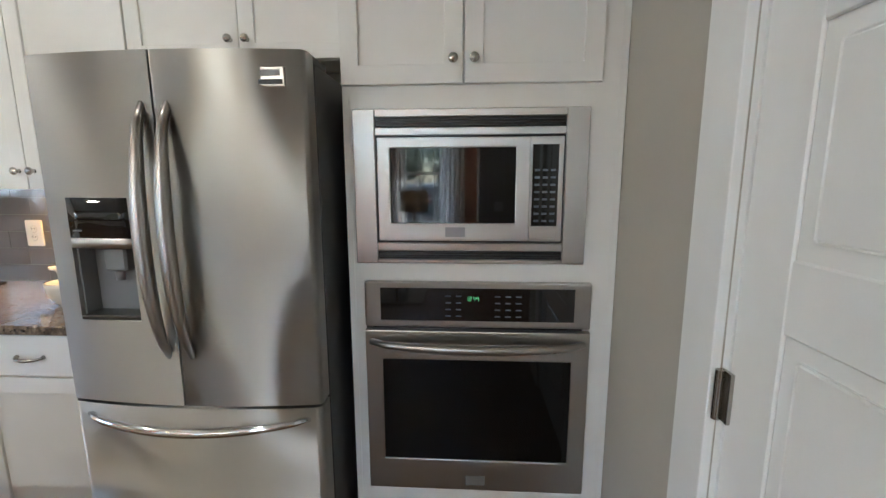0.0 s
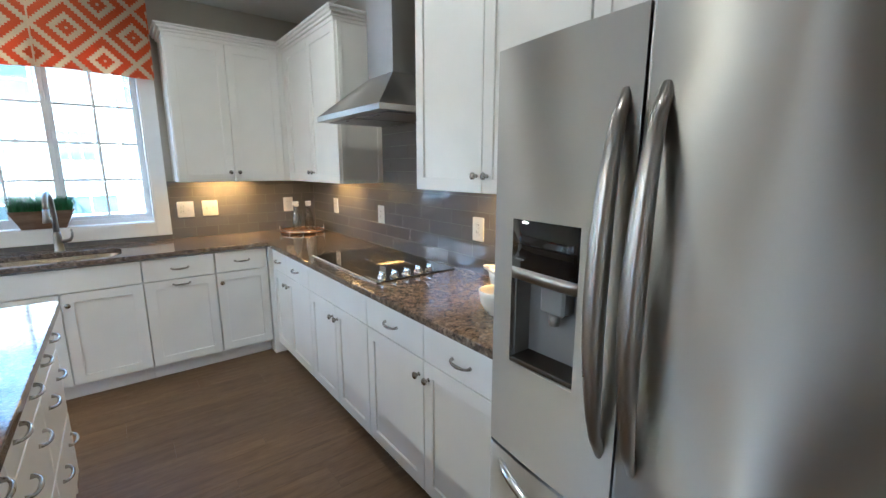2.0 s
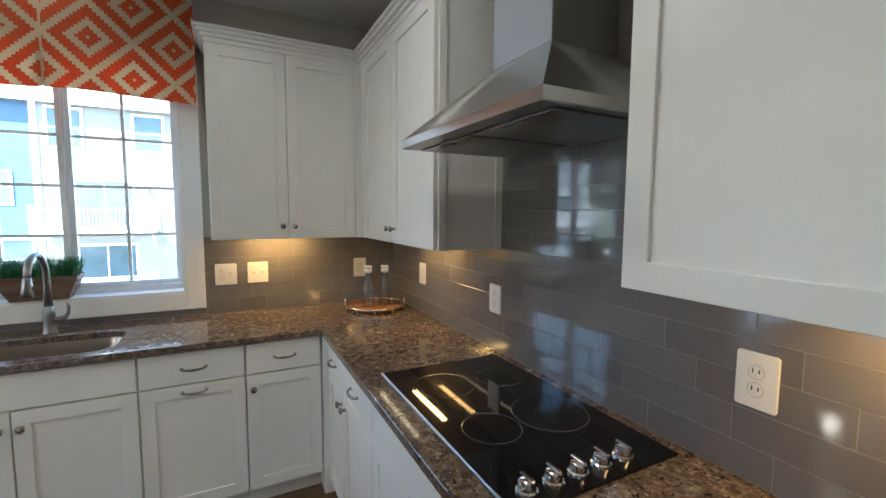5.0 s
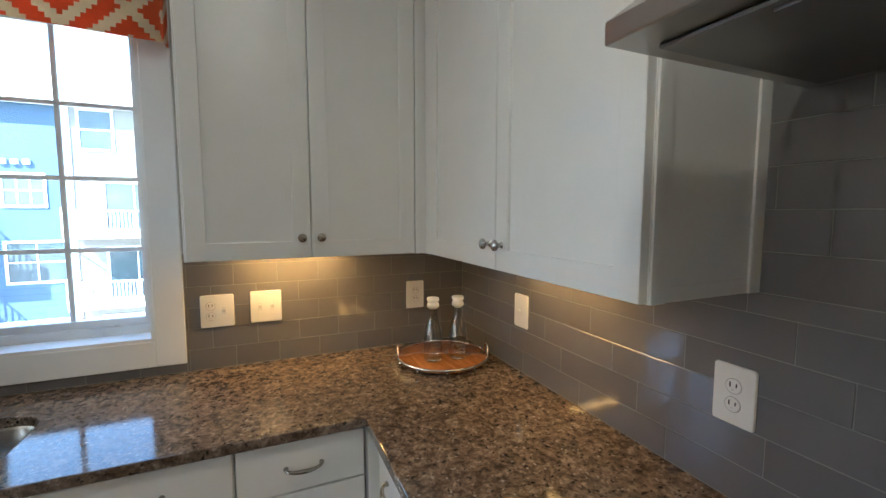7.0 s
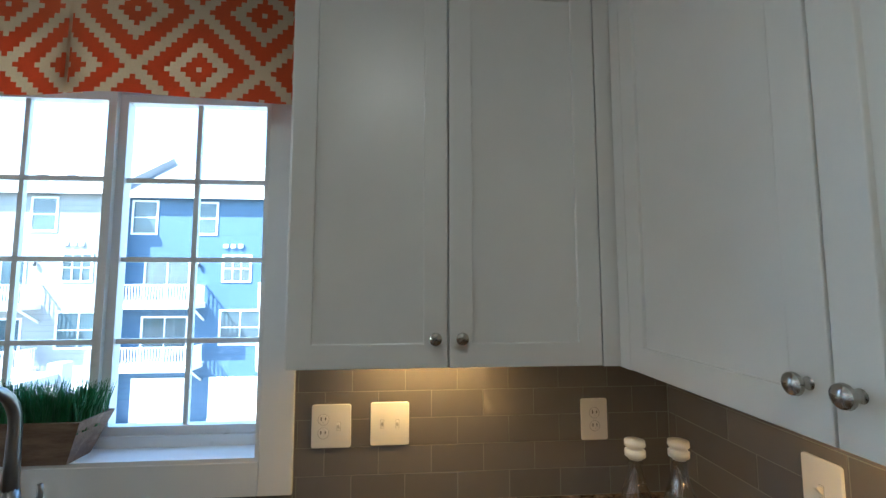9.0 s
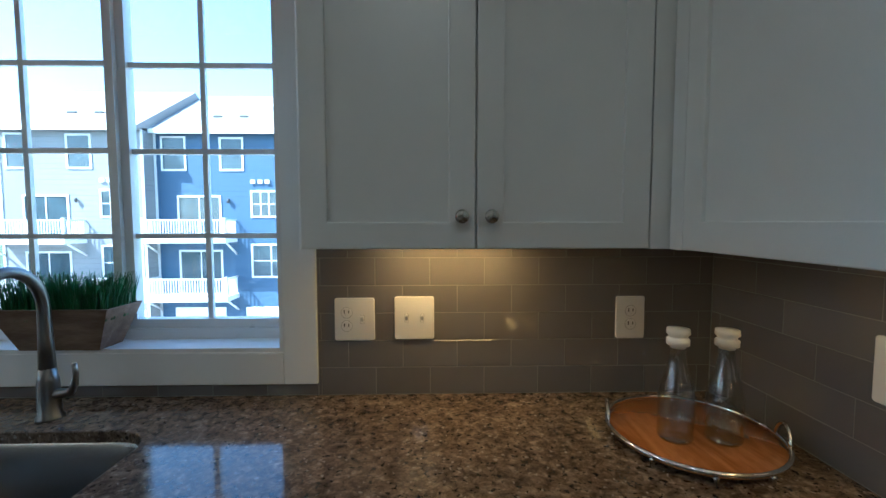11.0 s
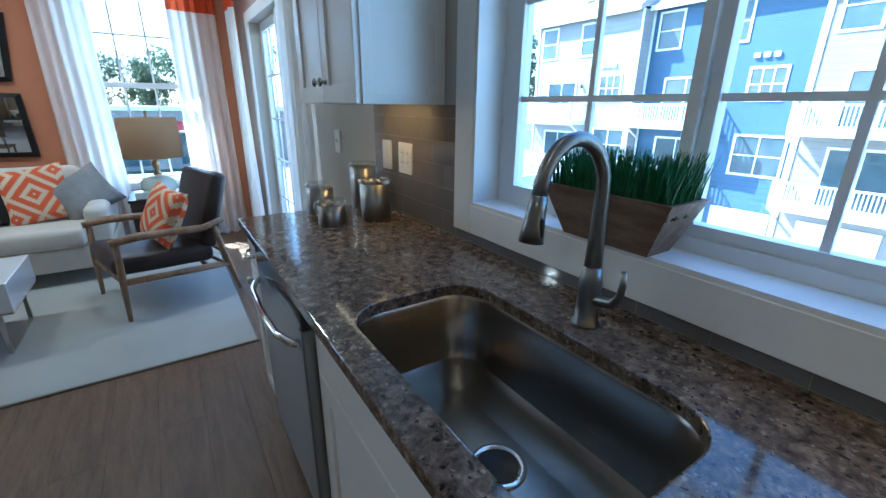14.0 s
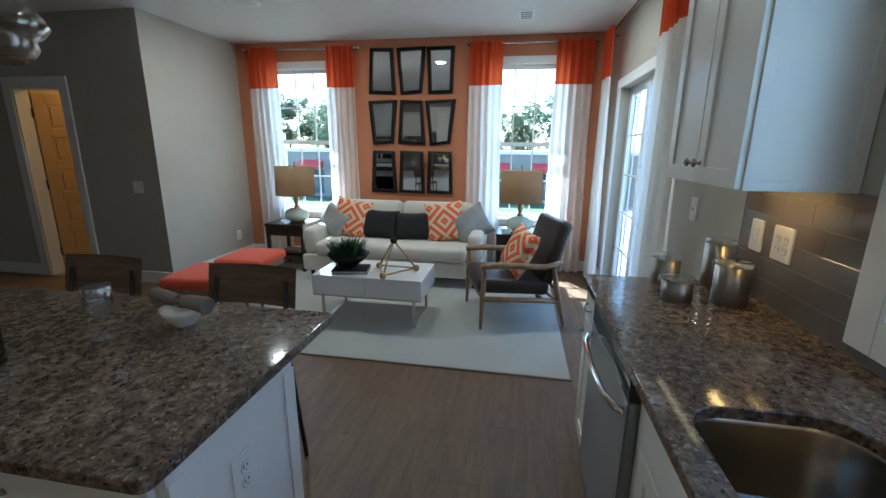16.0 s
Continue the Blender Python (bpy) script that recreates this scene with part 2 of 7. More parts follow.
CHROME = surface("chrome", (0.80, 0.80, 0.80), 0.01, 0.07, 1.0, relief=0.0)
FAUCET = surface("spot_free_steel", (0.27, 0.265, 0.255), 0.03, 0.32, 1.0, relief=0.0)
FRIDGE_SIDE = surface("dark_grey_enamel", (0.055, 0.055, 0.058), 0.06, 0.42, fine=500, relief=0.2)
BLACK_GLASS = surface("black_glass", (0.006, 0.006, 0.007), 0.02, 0.04, relief=0.0)
BLACK = surface("black_enamel", (0.015, 0.015, 0.016), 0.05, 0.35, relief=0.05)
# Darker copy of the white plastic: shade in the plate gaps, put into the colour.
GAP_PLASTIC = surface("shaded_plastic", (0.45, 0.44, 0.42), 0.03, 0.4, relief=0.0)
GREY_PLASTIC = surface("grey_plastic", (0.22, 0.22, 0.225), 0.03, 0.4, relief=0.05)
GRANITE = granite_stone()
TILE = tile_glass()
PLANK = wood("floor_plank", (0.104, 0.058, 0.027), (0.184, 0.110, 0.053), (0.8, 7.0, 7.0), 0.52, per_piece=0.08)
WALNUT = wood("walnut", (0.115, 0.072, 0.045), (0.25, 0.165, 0.108), (0.8, 6, 9), 0.45)
OAK = wood("oak", (0.19, 0.115, 0.060), (0.36, 0.235, 0.135), (6, 6, 1.2), 0.42)
ESPRESSO = wood("espresso_wood", (0.018, 0.010, 0.008), (0.045, 0.026, 0.019), (2, 8, 8), 0.3)
TRAY_WOOD = wood("amber_wood", (0.24, 0.085, 0.022), (0.46, 0.19, 0.055), (8, 1.5, 8), 0.22, coat=0.6)
PLANTER_WOOD = wood("weathered_wood", (0.125, 0.075, 0.045), (0.26, 0.175, 0.115), (1.5, 6, 8), 0.65)
CLOTH = diamonds("diamond_cloth", 0.36)
CLOTH_SMALL = diamonds("diamond_cloth_small", 0.33)
CURTAIN = sheer("curtain_cotton", (0.96, 0.955, 0.94))
CURTAIN_TOP = sheer("curtain_orange_cotton", (0.76, 0.135, 0.045))
SOFA = surface("cream_upholstery", (0.66, 0.62, 0.55), 0.04, 0.9, fine=420, relief=0.4, sheen=0.2)
ORANGE_CLOTH = surface("orange_upholstery", (0.60, 0.075, 0.025), 0.06, 0.85, fine=420, relief=0.35, sheen=0.2)
CHARCOAL = surface("charcoal_cloth", (0.016, 0.015, 0.016), 0.1, 0.9, fine=420, relief=0.4)
LEATHER = surface("brown_black_leather", (0.030, 0.020, 0.019), 0.12, 0.38, fine=160, relief=0.25)
GREY_WEAVE = surface("grey_weave", (0.30, 0.30, 0.30), 0.25, 0.9, fine=140, relief=0.4)
RUG = surface("wool_rug", (0.42, 0.42, 0.39), 0.06, 0.95, scale=3, fine=260, relief=0.6, sheen=0.2)
LACQUER = surface("white_lacquer", (0.80, 0.80, 0.80), 0.01, 0.1, relief=0.0, coat=0.4)
BURLAP = sheer("burlap_shade", (0.58, 0.45, 0.30))
CELADON = surface("celadon_ceramic", (0.62, 0.68, 0.60), 0.03, 0.12, relief=0.0, coat=0.5)
BRASS = surface("aged_brass", (0.42, 0.30, 0.15), 0.08, 0.35, 1.0, relief=0.05)
BRONZE = surface("bronze_black", (0.05, 0.042, 0.036), 0.1, 0.35, 0.6, relief=0.05)
CERAMIC = surface("white_ceramic", (0.82, 0.79, 0.73), 0.02, 0.12, relief=0.0, coat=0.4)
NAPKIN = surface("taupe_napkin", (0.20, 0.165, 0.135), 0.12, 0.95, fine=500, relief=0.4)
MIRROR = surface("mirror_silver", (0.86, 0.87, 0.87), 0.005, 0.015, 1.0, relief=0.0)
FRAME_BLACK = surface("black_brown_frame", (0.010, 0.007, 0.006), 0.12, 0.5, relief=0.1)
FRAME_BLACK.node_tree.nodes["Principled BSDF"].inputs["Specular IOR Level"].default_value = 0.25
BLADE = surface("artificial_grass", (0.030, 0.155, 0.050), 0.45, 0.5, scale=30, relief=0.0)
LEAF = surface("succulent_leaf", (0.028, 0.075, 0.028), 0.4, 0.45, scale=30, relief=0.0)
DOOR_TAN = surface("panel_door_paint", (0.62, 0.44, 0.23), 0.03, 0.4, fine=200, relief=0.06)
PANE = pane_glass("window_pane")
GLASS = clear_glass("clear_glass")
GOBLET_GLASS = pane_glass("goblet_glass", (0.90, 0.91, 0.91), 0.20)
BOTTLE_GLASS = pane_glass("bottle_glass", (0.93, 0.95, 0.95), 0.10)
OVEN_GLASS = surface("oven_glass", (0.004, 0.004, 0.004), 0.02, 0.05, relief=0.0)
OVEN_GLASS.node_tree.nodes["Principled BSDF"].inputs["Specular IOR Level"].default_value = 0.2
PENDANT_GLASS = pane_glass("seeded_glass", (0.88, 0.86, 0.80), 0.10)
VINYL = surface("window_vinyl", (0.80, 0.81, 0.82), 0.01, 0.3, relief=0.0)
BULB = glow("warm_bulb", (1.0, 0.72, 0.40), 6.0)
LED = glow("warm_led", (1.0, 0.72, 0.40), 0.8)
DIGIT = glow("green_digit", (0.16, 0.6, 0.22), 0.04)
BLUE_LED = surface("dial_grey", (0.12, 0.14, 0.17), 0.05, 0.4, relief=0.0)


# ---- mesh helpers ----
def box(bm, x0, x1, y0, y1, z0, z1, bev=0.0, seg=1):
    m = Matrix.Translation(((x0 + x1) / 2, (y0 + y1) / 2, (z0 + z1) / 2)) @ Matrix.Diagonal((x1 - x0, y1 - y0, z1 - z0, 1))
    vs = bmesh.ops.create_cube(bm, size=1.0, matrix=m)["verts"]
    if bev:
        es = list({e for v in vs for e in v.link_edges})
        bmesh.ops.bevel(bm, geom=es, offset=bev, segments=seg, profile=0.5, affect="EDGES")
    return bm


def lathe(bm, prof, seg=24, at=(0, 0, 0), squash=1.0):
    rings = []
    for r, z in prof:
        if r < 1e-5:
            rings.append([bm.verts.new((at[0], at[1], at[2] + z))])
        else:
            rings.append([bm.verts.new((at[0] + r * math.cos(a), at[1] + r * squash * math.sin(a), at[2] + z)) for a in [2 * math.pi * i / seg for i in range(seg)]])
    for a, b in zip(rings, rings[1:]):
        for i in range(seg):
            j = (i + 1) % seg
            if len(a) == 1 and len(b) > 1:
                f = bm.faces.new((a[0], b[j], b[i]))
            elif len(b) == 1 and len(a) > 1:
                f = bm.faces.new((a[i], a[j], b[0]))
            elif len(a) > 1:
                f = bm.faces.new((a[i], a[j], b[j], b[i]))
            else:
                continue
            f.smooth = True
    return bm


def tube(bm, pts, r, seg=10, flat=1.0):
    """A round bar along pts; r is one radius or one for each point."""
    pts = [Vector(p) for p in pts]
    rs = r if isinstance(r, (list, tuple)) else [r] * len(pts)
    side = None
    rings = []
    for i, p in enumerate(pts):
        d = (pts[min(i + 1, len(pts) - 1)] - pts[max(i - 1, 0)]).normalized()
        if side is None:
            side = d.orthogonal().normalized()
        side = (side - d * side.dot(d)).normalized()
        up = d.cross(side)
        rings.append([bm.verts.new(p + (side * math.cos(a) + up * math.sin(a) * flat) * rs[i]) for a in [2 * math.pi * k / seg for k in range(seg)]])
    for a, b in zip(rings, rings[1:]):
        for i in range(seg):
            bm.faces.new((a[i], a[(i + 1) % seg], b[(i + 1) % seg], b[i])).smooth = True
    bm.faces.new(rings[0][::-1])
    bm.faces.new(rings[-1])
    return bm


def prism(bm, pts, axis, a, b):
    """A flat outline, given in the other two axes, drawn out along one axis from a to b."""
    def at(u, v, w):
        return {"x": (w, u, v), "y": (u, w, v), "z": (u, v, w)}[axis]
    lo, hi = [bm.verts.new(at(u, v, a)) for u, v in pts], [bm.verts.new(at(u, v, b)) for u, v in pts]
    n = len(pts)
    bm.faces.new(lo[::-1])
    bm.faces.new(hi)
    for i in range(n):
        bm.faces.new((lo[i], lo[(i + 1) % n], hi[(i + 1) % n], hi[i]))
    bmesh.ops.recalc_face_normals(bm, faces=bm.faces)
    return bm


def sheet(bm, fn, nu, nv, thick=0.0, uv=None):
    """A grid of points fn(u, v), u and v from 0 to 1, with an own thickness."""
    vs = [[bm.verts.new(fn(i / nu, j / nv)) for j in range(nv + 1)] for i in range(nu + 1)]
    lay = bm.loops.layers.uv.verify() if uv else None
    for i in range(nu):
        for j in range(nv):
            f = bm.faces.new((vs[i][j], vs[i + 1][j], vs[i + 1][j + 1], vs[i][j + 1]))
            f.smooth = True
            if uv:
                for lp, (a, b) in zip(f.loops, ((i, j), (i + 1, j), (i + 1, j + 1), (i, j + 1))):
                    lp[lay].uv = uv(a / nu, b / nv)
    if thick:
        bmesh.ops.solidify(bm, geom=list(bm.faces), thickness=thick)
    return bm


def new_mesh(name, bm, material, smooth=False):
    me = bpy.data.meshes.new(name)
    if smooth:
        for f in bm.faces:
            f.smooth = True
    for e in bm.edges:
        if len(e.link_faces) == 2 and e.calc_face_angle(0) > 0.7:
            e.smooth = False
    bm.to_mesh(me)
    bm.free()
    me.materials.append(material)
    return me


def part(name, bm, material, parent, label="", smooth=False):
    ob = new(name, new_mesh(name, bm, material, smooth))
    ob.parent = parent
    if label:
        ob["label"] = label
    return ob


def share(name, source, parent, m):
    """One more part on the same mesh."""
    ob = new(name, source.data)
    ob.parent = parent
    ob.matrix_basis = m
    if "label" in source:
        ob["label"] = source["label"]
    return ob


def thing(name, label, category, at, rz=0.0, group=""):
    ob = new(name)
    ob.empty_display_size = 0.1
    ob.matrix_basis = pose(*at, 0, 0, rz)
    return tagged(ob, label, category, group)


def struct(name, bm, material, label, category):
    return tagged(new(name, new_mesh(name, bm, material)), label, category, kind="structure")


def B():
    return bmesh.new()


# ---- the shell ----
T = 0.16
X_LIV, Y_LEFT, X_HALL, Y_PANTRY, X_PANTRY, Y_BACK = -6.51, -4.62, -5.05, -4.96, -2.45, -8.6
WIN = (-2.463, -1.292, 1.05, 2.26)
SLIDE = (-5.95, -4.32, 0.0, 2.08)
LWIN = [(-4.18, -3.32), (-1.37, -0.51)]
LW_Z = (0.62, 2.44)


def wall_with_holes(name, axis, a0, a1, d0, d1, z0, z1, holes, material, label):
    """A wall along x or y from a0 to a1, its thickness from d0 to d1, with holes (lo, hi, zlo, zhi)."""
    bm = B()
    def put_box(lo, hi, zl, zh):
        if hi - lo > 1e-4 and zh - zl > 1e-4:
            if axis == "x":
                box(bm, lo, hi, d0, d1, zl, zh)
            else:
                box(bm, d0, d1, lo, hi, zl, zh)
    at = a0
    for lo, hi, zl, zh in sorted(holes):
        put_box(at, lo, z0, z1)
        put_box(lo, hi, z0, zl)
        put_box(lo, hi, zh, z1)
        at = hi
    put_box(at, a1, z0, z1)
    return struct(name, bm, material, label, "wall")


wall_with_holes("wall_north", "x", X_LIV - T, T, 0.0, T, -0.02, CEIL, [WIN, SLIDE], WALL, "greige painted wall with sink window and patio door")
wall_with_holes("wall_east", "y", Y_PANTRY - 0.12, 0.0, 0.0, T, -0.02, CEIL, [], WALL, "greige painted wall behind range and refrigerator")
PD = (-1.94, -1.13, 0.0, 2.05)
wall_with_holes("wall_south", "x", X_PANTRY, 0.0, Y_PANTRY - 0.12, Y_PANTRY, -0.02, CEIL, [PD], WALL, "greige painted wall with white pantry door")
wall_with_holes("wall_west", "y", Y_LEFT - 0.12, 0.0, X_LIV - T, X_LIV, -0.02, CEIL, [(a, b, *LW_Z) for a, b in LWIN], ORANGE_WALL, "terracotta painted accent wall behind the sofa")
wall_with_holes("wall_living_side", "x", X_LIV, X_HALL, Y_LEFT - 0.12, Y_LEFT, -0.02, CEIL, [], WALL, "greige painted side wall of living area")
HD = (-6.24, -5.63, 0.0, 2.05)
wall_with_holes("wall_hall", "y", Y_BACK, Y_LEFT - 0.12, X_HALL - 0.14, X_HALL, -0.02, CEIL, [HD], WALL, "greige painted hall wall with open doorway")
wall_with_holes("wall_pantry_side", "y", Y_BACK, Y_PANTRY - 0.12, X_PANTRY, X_PANTRY + 0.12, -0.02, CEIL, [], WALL, "plain greige painted wall beside the hall")
wall_with_holes("wall_back", "x", X_HALL - 2.4, X_PANTRY + 0.12, Y_BACK - 0.12, Y_BACK, -0.02, CEIL, [], WALL, "plain greige painted wall closing the hall")
wall_with_holes("wall_small_room_far", "y", Y_BACK, Y_LEFT - 0.12, X_HALL - 2.4, X_HALL - 2.28, -0.02, CEIL, [], WALL, "plain wall of the small room")
wall_with_holes("wall_small_room_side", "x", X_HALL - 2.28, X_HALL - 0.14, -7.0, -6.9, -0.02, CEIL, [], WALL, "plain side wall of the small room")
wall_with_holes("wall_small_room_near", "x", X_HALL - 2.28, X_LIV - T, Y_LEFT - 0.24, Y_LEFT - 0.122, -0.02, CEIL, [], WALL, "plain near wall of the small room")
bm = B()
box(bm, X_HALL - 2.4, T, Y_BACK - 0.12, T, CEIL, CEIL + 0.12)
struct("ceiling", bm, CEILING, "flat off-white painted ceiling", "ceiling")
bm = B()
box(bm, X_HALL - 2.4, T, Y_BACK - 0.12, T, -0.25, -0.012)
FLOOR = struct("floor", bm, PLANK, "brown wood plank floor with faint grain", "floor")


def run_trim(name, material, label, boxes):
    bm = B()
    for b in boxes:
        box(bm, *b, bev=0.003)
    return struct(name, bm, material, label, "trim")


run_trim("baseboard", TRIM, "white painted baseboard along the walls", [
    (X_LIV, X_LIV + 0.014, Y_LEFT + 0.015, -0.015, 0, 0.13), (X_LIV + 0.0, X_HALL - 0.0, Y_LEFT, Y_LEFT + 0.014, 0, 0.13),
    (X_HALL, X_HALL + 0.014, -5.53, Y_LEFT + 0.012, 0, 0.13), (X_LIV + 0.015, SLIDE[0] - 0.09, -0.014, 0.0, 0, 0.13), (SLIDE[1] + 0.09, -3.26, -0.014, 0.0, 0, 0.13),
    (X_HALL, X_HALL + 0.014, Y_BACK, -6.34, 0, 0.13), (-1.03, -0.60, Y_PANTRY, Y_PANTRY + 0.014, 0, 0.13), (X_PANTRY, -2.10, Y_PANTRY, Y_PANTRY + 0.014, 0, 0.13)])


def casing(name, axis, face, out, a0, a1, z0, z1, w, bottom, label):
    """Flat board casing round an opening; out: -1 or 1, the side of the face it stands on."""
    t0, t1 = sorted((face, face + out * 0.02))
    bm = B()
    pieces = [(a0 - w, a0, z0 - (w if bottom else 0), z1 + w), (a1, a1 + w, z0 - (w if bottom else 0), z1 + w), (a0 + 0.0005, a1 - 0.0005, z1, z1 + w)]
    if bottom:
        pieces.append((a0 + 0.0005, a1 - 0.0005, z0 - w, z0))
    for lo, hi, zl, zh in pieces:
        if axis == "x":
            box(bm, lo, hi, t0, t1, zl, zh, bev=0.002)
        else:
            box(bm, t0, t1, lo, hi, zl, zh, bev=0.002)
    return struct(name, bm, TRIM, label, "trim")


casing("trim_kitchen_window", "x", 0.0, -1, WIN[0], WIN[1], WIN[2], WIN[3], 0.098, True, "white flat window casing above the sink")
casing("trim_patio_door", "x", 0.0, -1, SLIDE[0], SLIDE[1], 0, SLIDE[3], 0.085, False, "white casing round the patio door")
casing("trim_pantry_door", "x", Y_PANTRY, 1, PD[0], PD[1], 0, PD[3], 0.118, False, "white casing round the pantry door")
casing("trim_hall_door", "y", X_HALL, 1, HD[0], HD[1], 0, HD[3], 0.10, False, "white casing round the open doorway")
for (a, b), n in zip(LWIN, ("trim_living_window_1", "trim_living_window_2")):
    casing(n, "y", X_LIV, 1, a, b, LW_Z[0], LW_Z[1], 0.07, True, "white casing round the living room window")


def liner(name, axis, a0, a1, d0, d1, z0, z1, label, sill=True, t=0.012):
    """Thin painted boards on the inside faces of an opening."""
    bm = B()
    for lo, hi, zl, zh in [(a0, a0 + t, z0, z1), (a1 - t, a1, z0, z1), (a0 + t, a1 - t, z1 - t, z1)] + ([(a0 + t, a1 - t, z0, z0 + t)] if sill else []):
        if axis == "x":
            box(bm, lo, hi, d0, d1, zl, zh)
        else:
            box(bm, d0, d1, lo, hi, zl, zh)
    return struct(name, bm, TRIM, label, "trim")


liner("sill_kitchen_window", "x", WIN[0], WIN[1], -0.018, 0.09, WIN[2], WIN[3], "white painted window recess and sill")
liner("jamb_hall_door", "y", HD[0], HD[1], X_HALL - 0.138, X_HALL - 0.002, 0, HD[3], "white door jamb", sill=False)
liner("jamb_pantry_door", "x", PD[0], PD[1], Y_PANTRY - 0.118, Y_PANTRY - 0.002, 0, PD[3], "white door jamb", sill=False, t=0.018)
for (a, b), n in zip(LWIN, ("sill_living_window_1", "sill_living_window_2")):
    liner(n, "y", a, b, X_LIV - 0.08, X_LIV - 0.001, LW_Z[0], LW_Z[1], "white painted window recess")


def sash(parent, axis, d, a0, a1, z0, z1, cols, rows, fw=0.045, depth=0.035, bar=0.018, pane_name="pane"):
    """One window sash under parent: frame, muntins and a pane. d is the middle of its depth."""
    def bx(bm, lo, hi, zl, zh, t):
        if axis == "x":
            box(bm, lo, hi, d - t / 2, d + t / 2, zl, zh)
        else:
            box(bm, d - t / 2, d + t / 2, lo, hi, zl, zh)
    bm = B()
    bx(bm, a0, a0 + fw, z0, z1, depth)
    bx(bm, a1 - fw, a1, z0, z1, depth)
    bx(bm, a0 + fw, a1 - fw, z0, z0 + fw, depth)
    bx(bm, a0 + fw, a1 - fw, z1 - fw, z1, depth)
    fr = part("sash", bm, VINYL, parent)
    ia0, ia1, iz0, iz1 = a0 + fw, a1 - fw, z0 + fw, z1 - fw
    for i in range(1, cols):
        c = ia0 + (ia1 - ia0) * i / cols
        bm = B()
        bx(bm, c - bar / 2, c + bar / 2, iz0, iz1, 0.014)
        part("muntin", bm, VINYL, fr)
    for j in range(1, rows):
        c = iz0 + (iz1 - iz0) * j / rows
        bm = B()
        bx(bm, ia0, ia1, c - bar / 2, c + bar / 2, 0.0145)
        part("muntin", bm, VINYL, fr)
    bm = B()
    bx(bm, ia0, ia1, iz0, iz1, 0.004)
    g = part(pane_name, bm, PANE, fr)
    g.visible_shadow = False
    return fr


w1 = tagged(new("window_1"), "white vinyl twin window with grille bars", "window", kind="structure")
bm = B()
box(bm, WIN[0] + 0.012, -2.402, 0.09, 0.155, WIN[2], WIN[3])
box(bm, -1.316, WIN[1] - 0.012, 0.09, 0.155, WIN[2], WIN[3])
box(bm, -2.402, -1.316, 0.09, 0.155, WIN[2], 1.095)
box(bm, -2.402, -1.316, 0.09, 0.155, 2.218, WIN[3])
part("window_frame", bm, VINYL, w1)
sash(w1, "x", 0.106, -2.4015, -1.8285, 1.0955, 2.2175, 2, 4, fw=0.027, bar=0.016)
sash(w1, "x", 0.122, -1.8280, -1.3165, 1.0955, 2.2175, 2, 4, fw=0.027, bar=0.016)
for k, (a, b) in enumerate(LWIN):
    w = tagged(new("window_%d" % (k + 2)), "white double-hung window with grille bars between curtains", "window", kind="structure")
    mid = (LW_Z[0] + LW_Z[1]) / 2
    sash(w, "y", X_LIV - 0.10, a + 0.012, b - 0.012, mid - 0.02, LW_Z[1] - 0.012, 3, 2)
    sash(w, "y", X_LIV - 0.135, a + 0.012, b - 0.012, LW_Z[0] + 0.012, mid + 0.02, 3, 2)
w = tagged(new("window_4"), "white sliding patio door with grilles", "patio door", kind="structure")
mid = (SLIDE[0] + SLIDE[1]) / 2
sash(w, "x", 0.06, mid - 0.03, SLIDE[1], 0.01, SLIDE[3], 3, 5, fw=0.075)
sash(w, "x", 0.11, SLIDE[0], mid + 0.03, 0.01, SLIDE[3], 3, 5, fw=0.075)


def panel_door(parent, w, h, t, rows, cols, material, two_sided=False):
    """Raised panel door leaf in the local xz plane, its face at y=0 towards -y."""
    st, mid_w = 0.115, 0.10
    bm = B()
    box(bm, 0, w, 0.008, t, 0, h)
    xs = [(st + (w - 2 * st - (cols - 1) * mid_w) / cols * i + mid_w * i) for i in range(cols)]
    pw = (w - 2 * st - (cols - 1) * mid_w) / cols
    total = h - 0.12 - 0.22 - mid_w * (len(rows) - 1)
    z = 0.22
    zs = list(rows) if isinstance(rows[0], tuple) else []
    for r in (() if zs else rows):
        zs.append((z, z + total * r))
        z += total * r + mid_w
    edges_x = [0] + [v for x in xs for v in (x, x + pw)] + [w]
    for i in range(0, len(edges_x), 2):
        box(bm, edges_x[i], edges_x[i + 1], 0, 0.008, 0, h, bev=0.003)
    ez = [0] + [v for p_ in zs for v in p_] + [h]
    for i in range(0, len(ez), 2):
        for x in xs:
            box(bm, x - 0.002, x + pw + 0.002, 0.0004, 0.008, ez[i], ez[i + 1], bev=0.003)
    for x in xs:
        for zl, zh in zs:
            prism_in = [(0.0, 0.0075), (0.03, 0.002)]
            for (d0, y0), (d1, y1) in zip(prism_in, prism_in[1:]):
                box(bm, x + d1, x + pw - d1, y1, 0.0085, zl + d1, zh - d1, bev=0.006)
    return part("leaf", bm, material, parent)


d1 = tagged(new("door_1"), "closed white panelled pantry door", "door", kind="structure")
d1.matrix_basis = pose(PD[1] - 0.02, Y_PANTRY - 0.004, 0.008, 0, 0, 180)
panel_door(d1, PD[1] - PD[0] - 0.04, 2.02, 0.035, ((0.22, 0.66), (0.775, 1.15), (1.27, 1.61), (1.725, 1.90)), 1, TRIM)
for hz in (0.22, 0.985, 1.80):
    bm = B()
    tube(bm, [(-0.006, -0.014, hz - 0.05), (-0.006, -0.014, hz + 0.05)], 0.008, 10)
    box(bm, -0.016, 0.018, -0.008, -0.001, hz - 0.05, hz + 0.05)
    part("hinge", bm, NICKEL, d1, "satin nickel hinge")
bm = B()
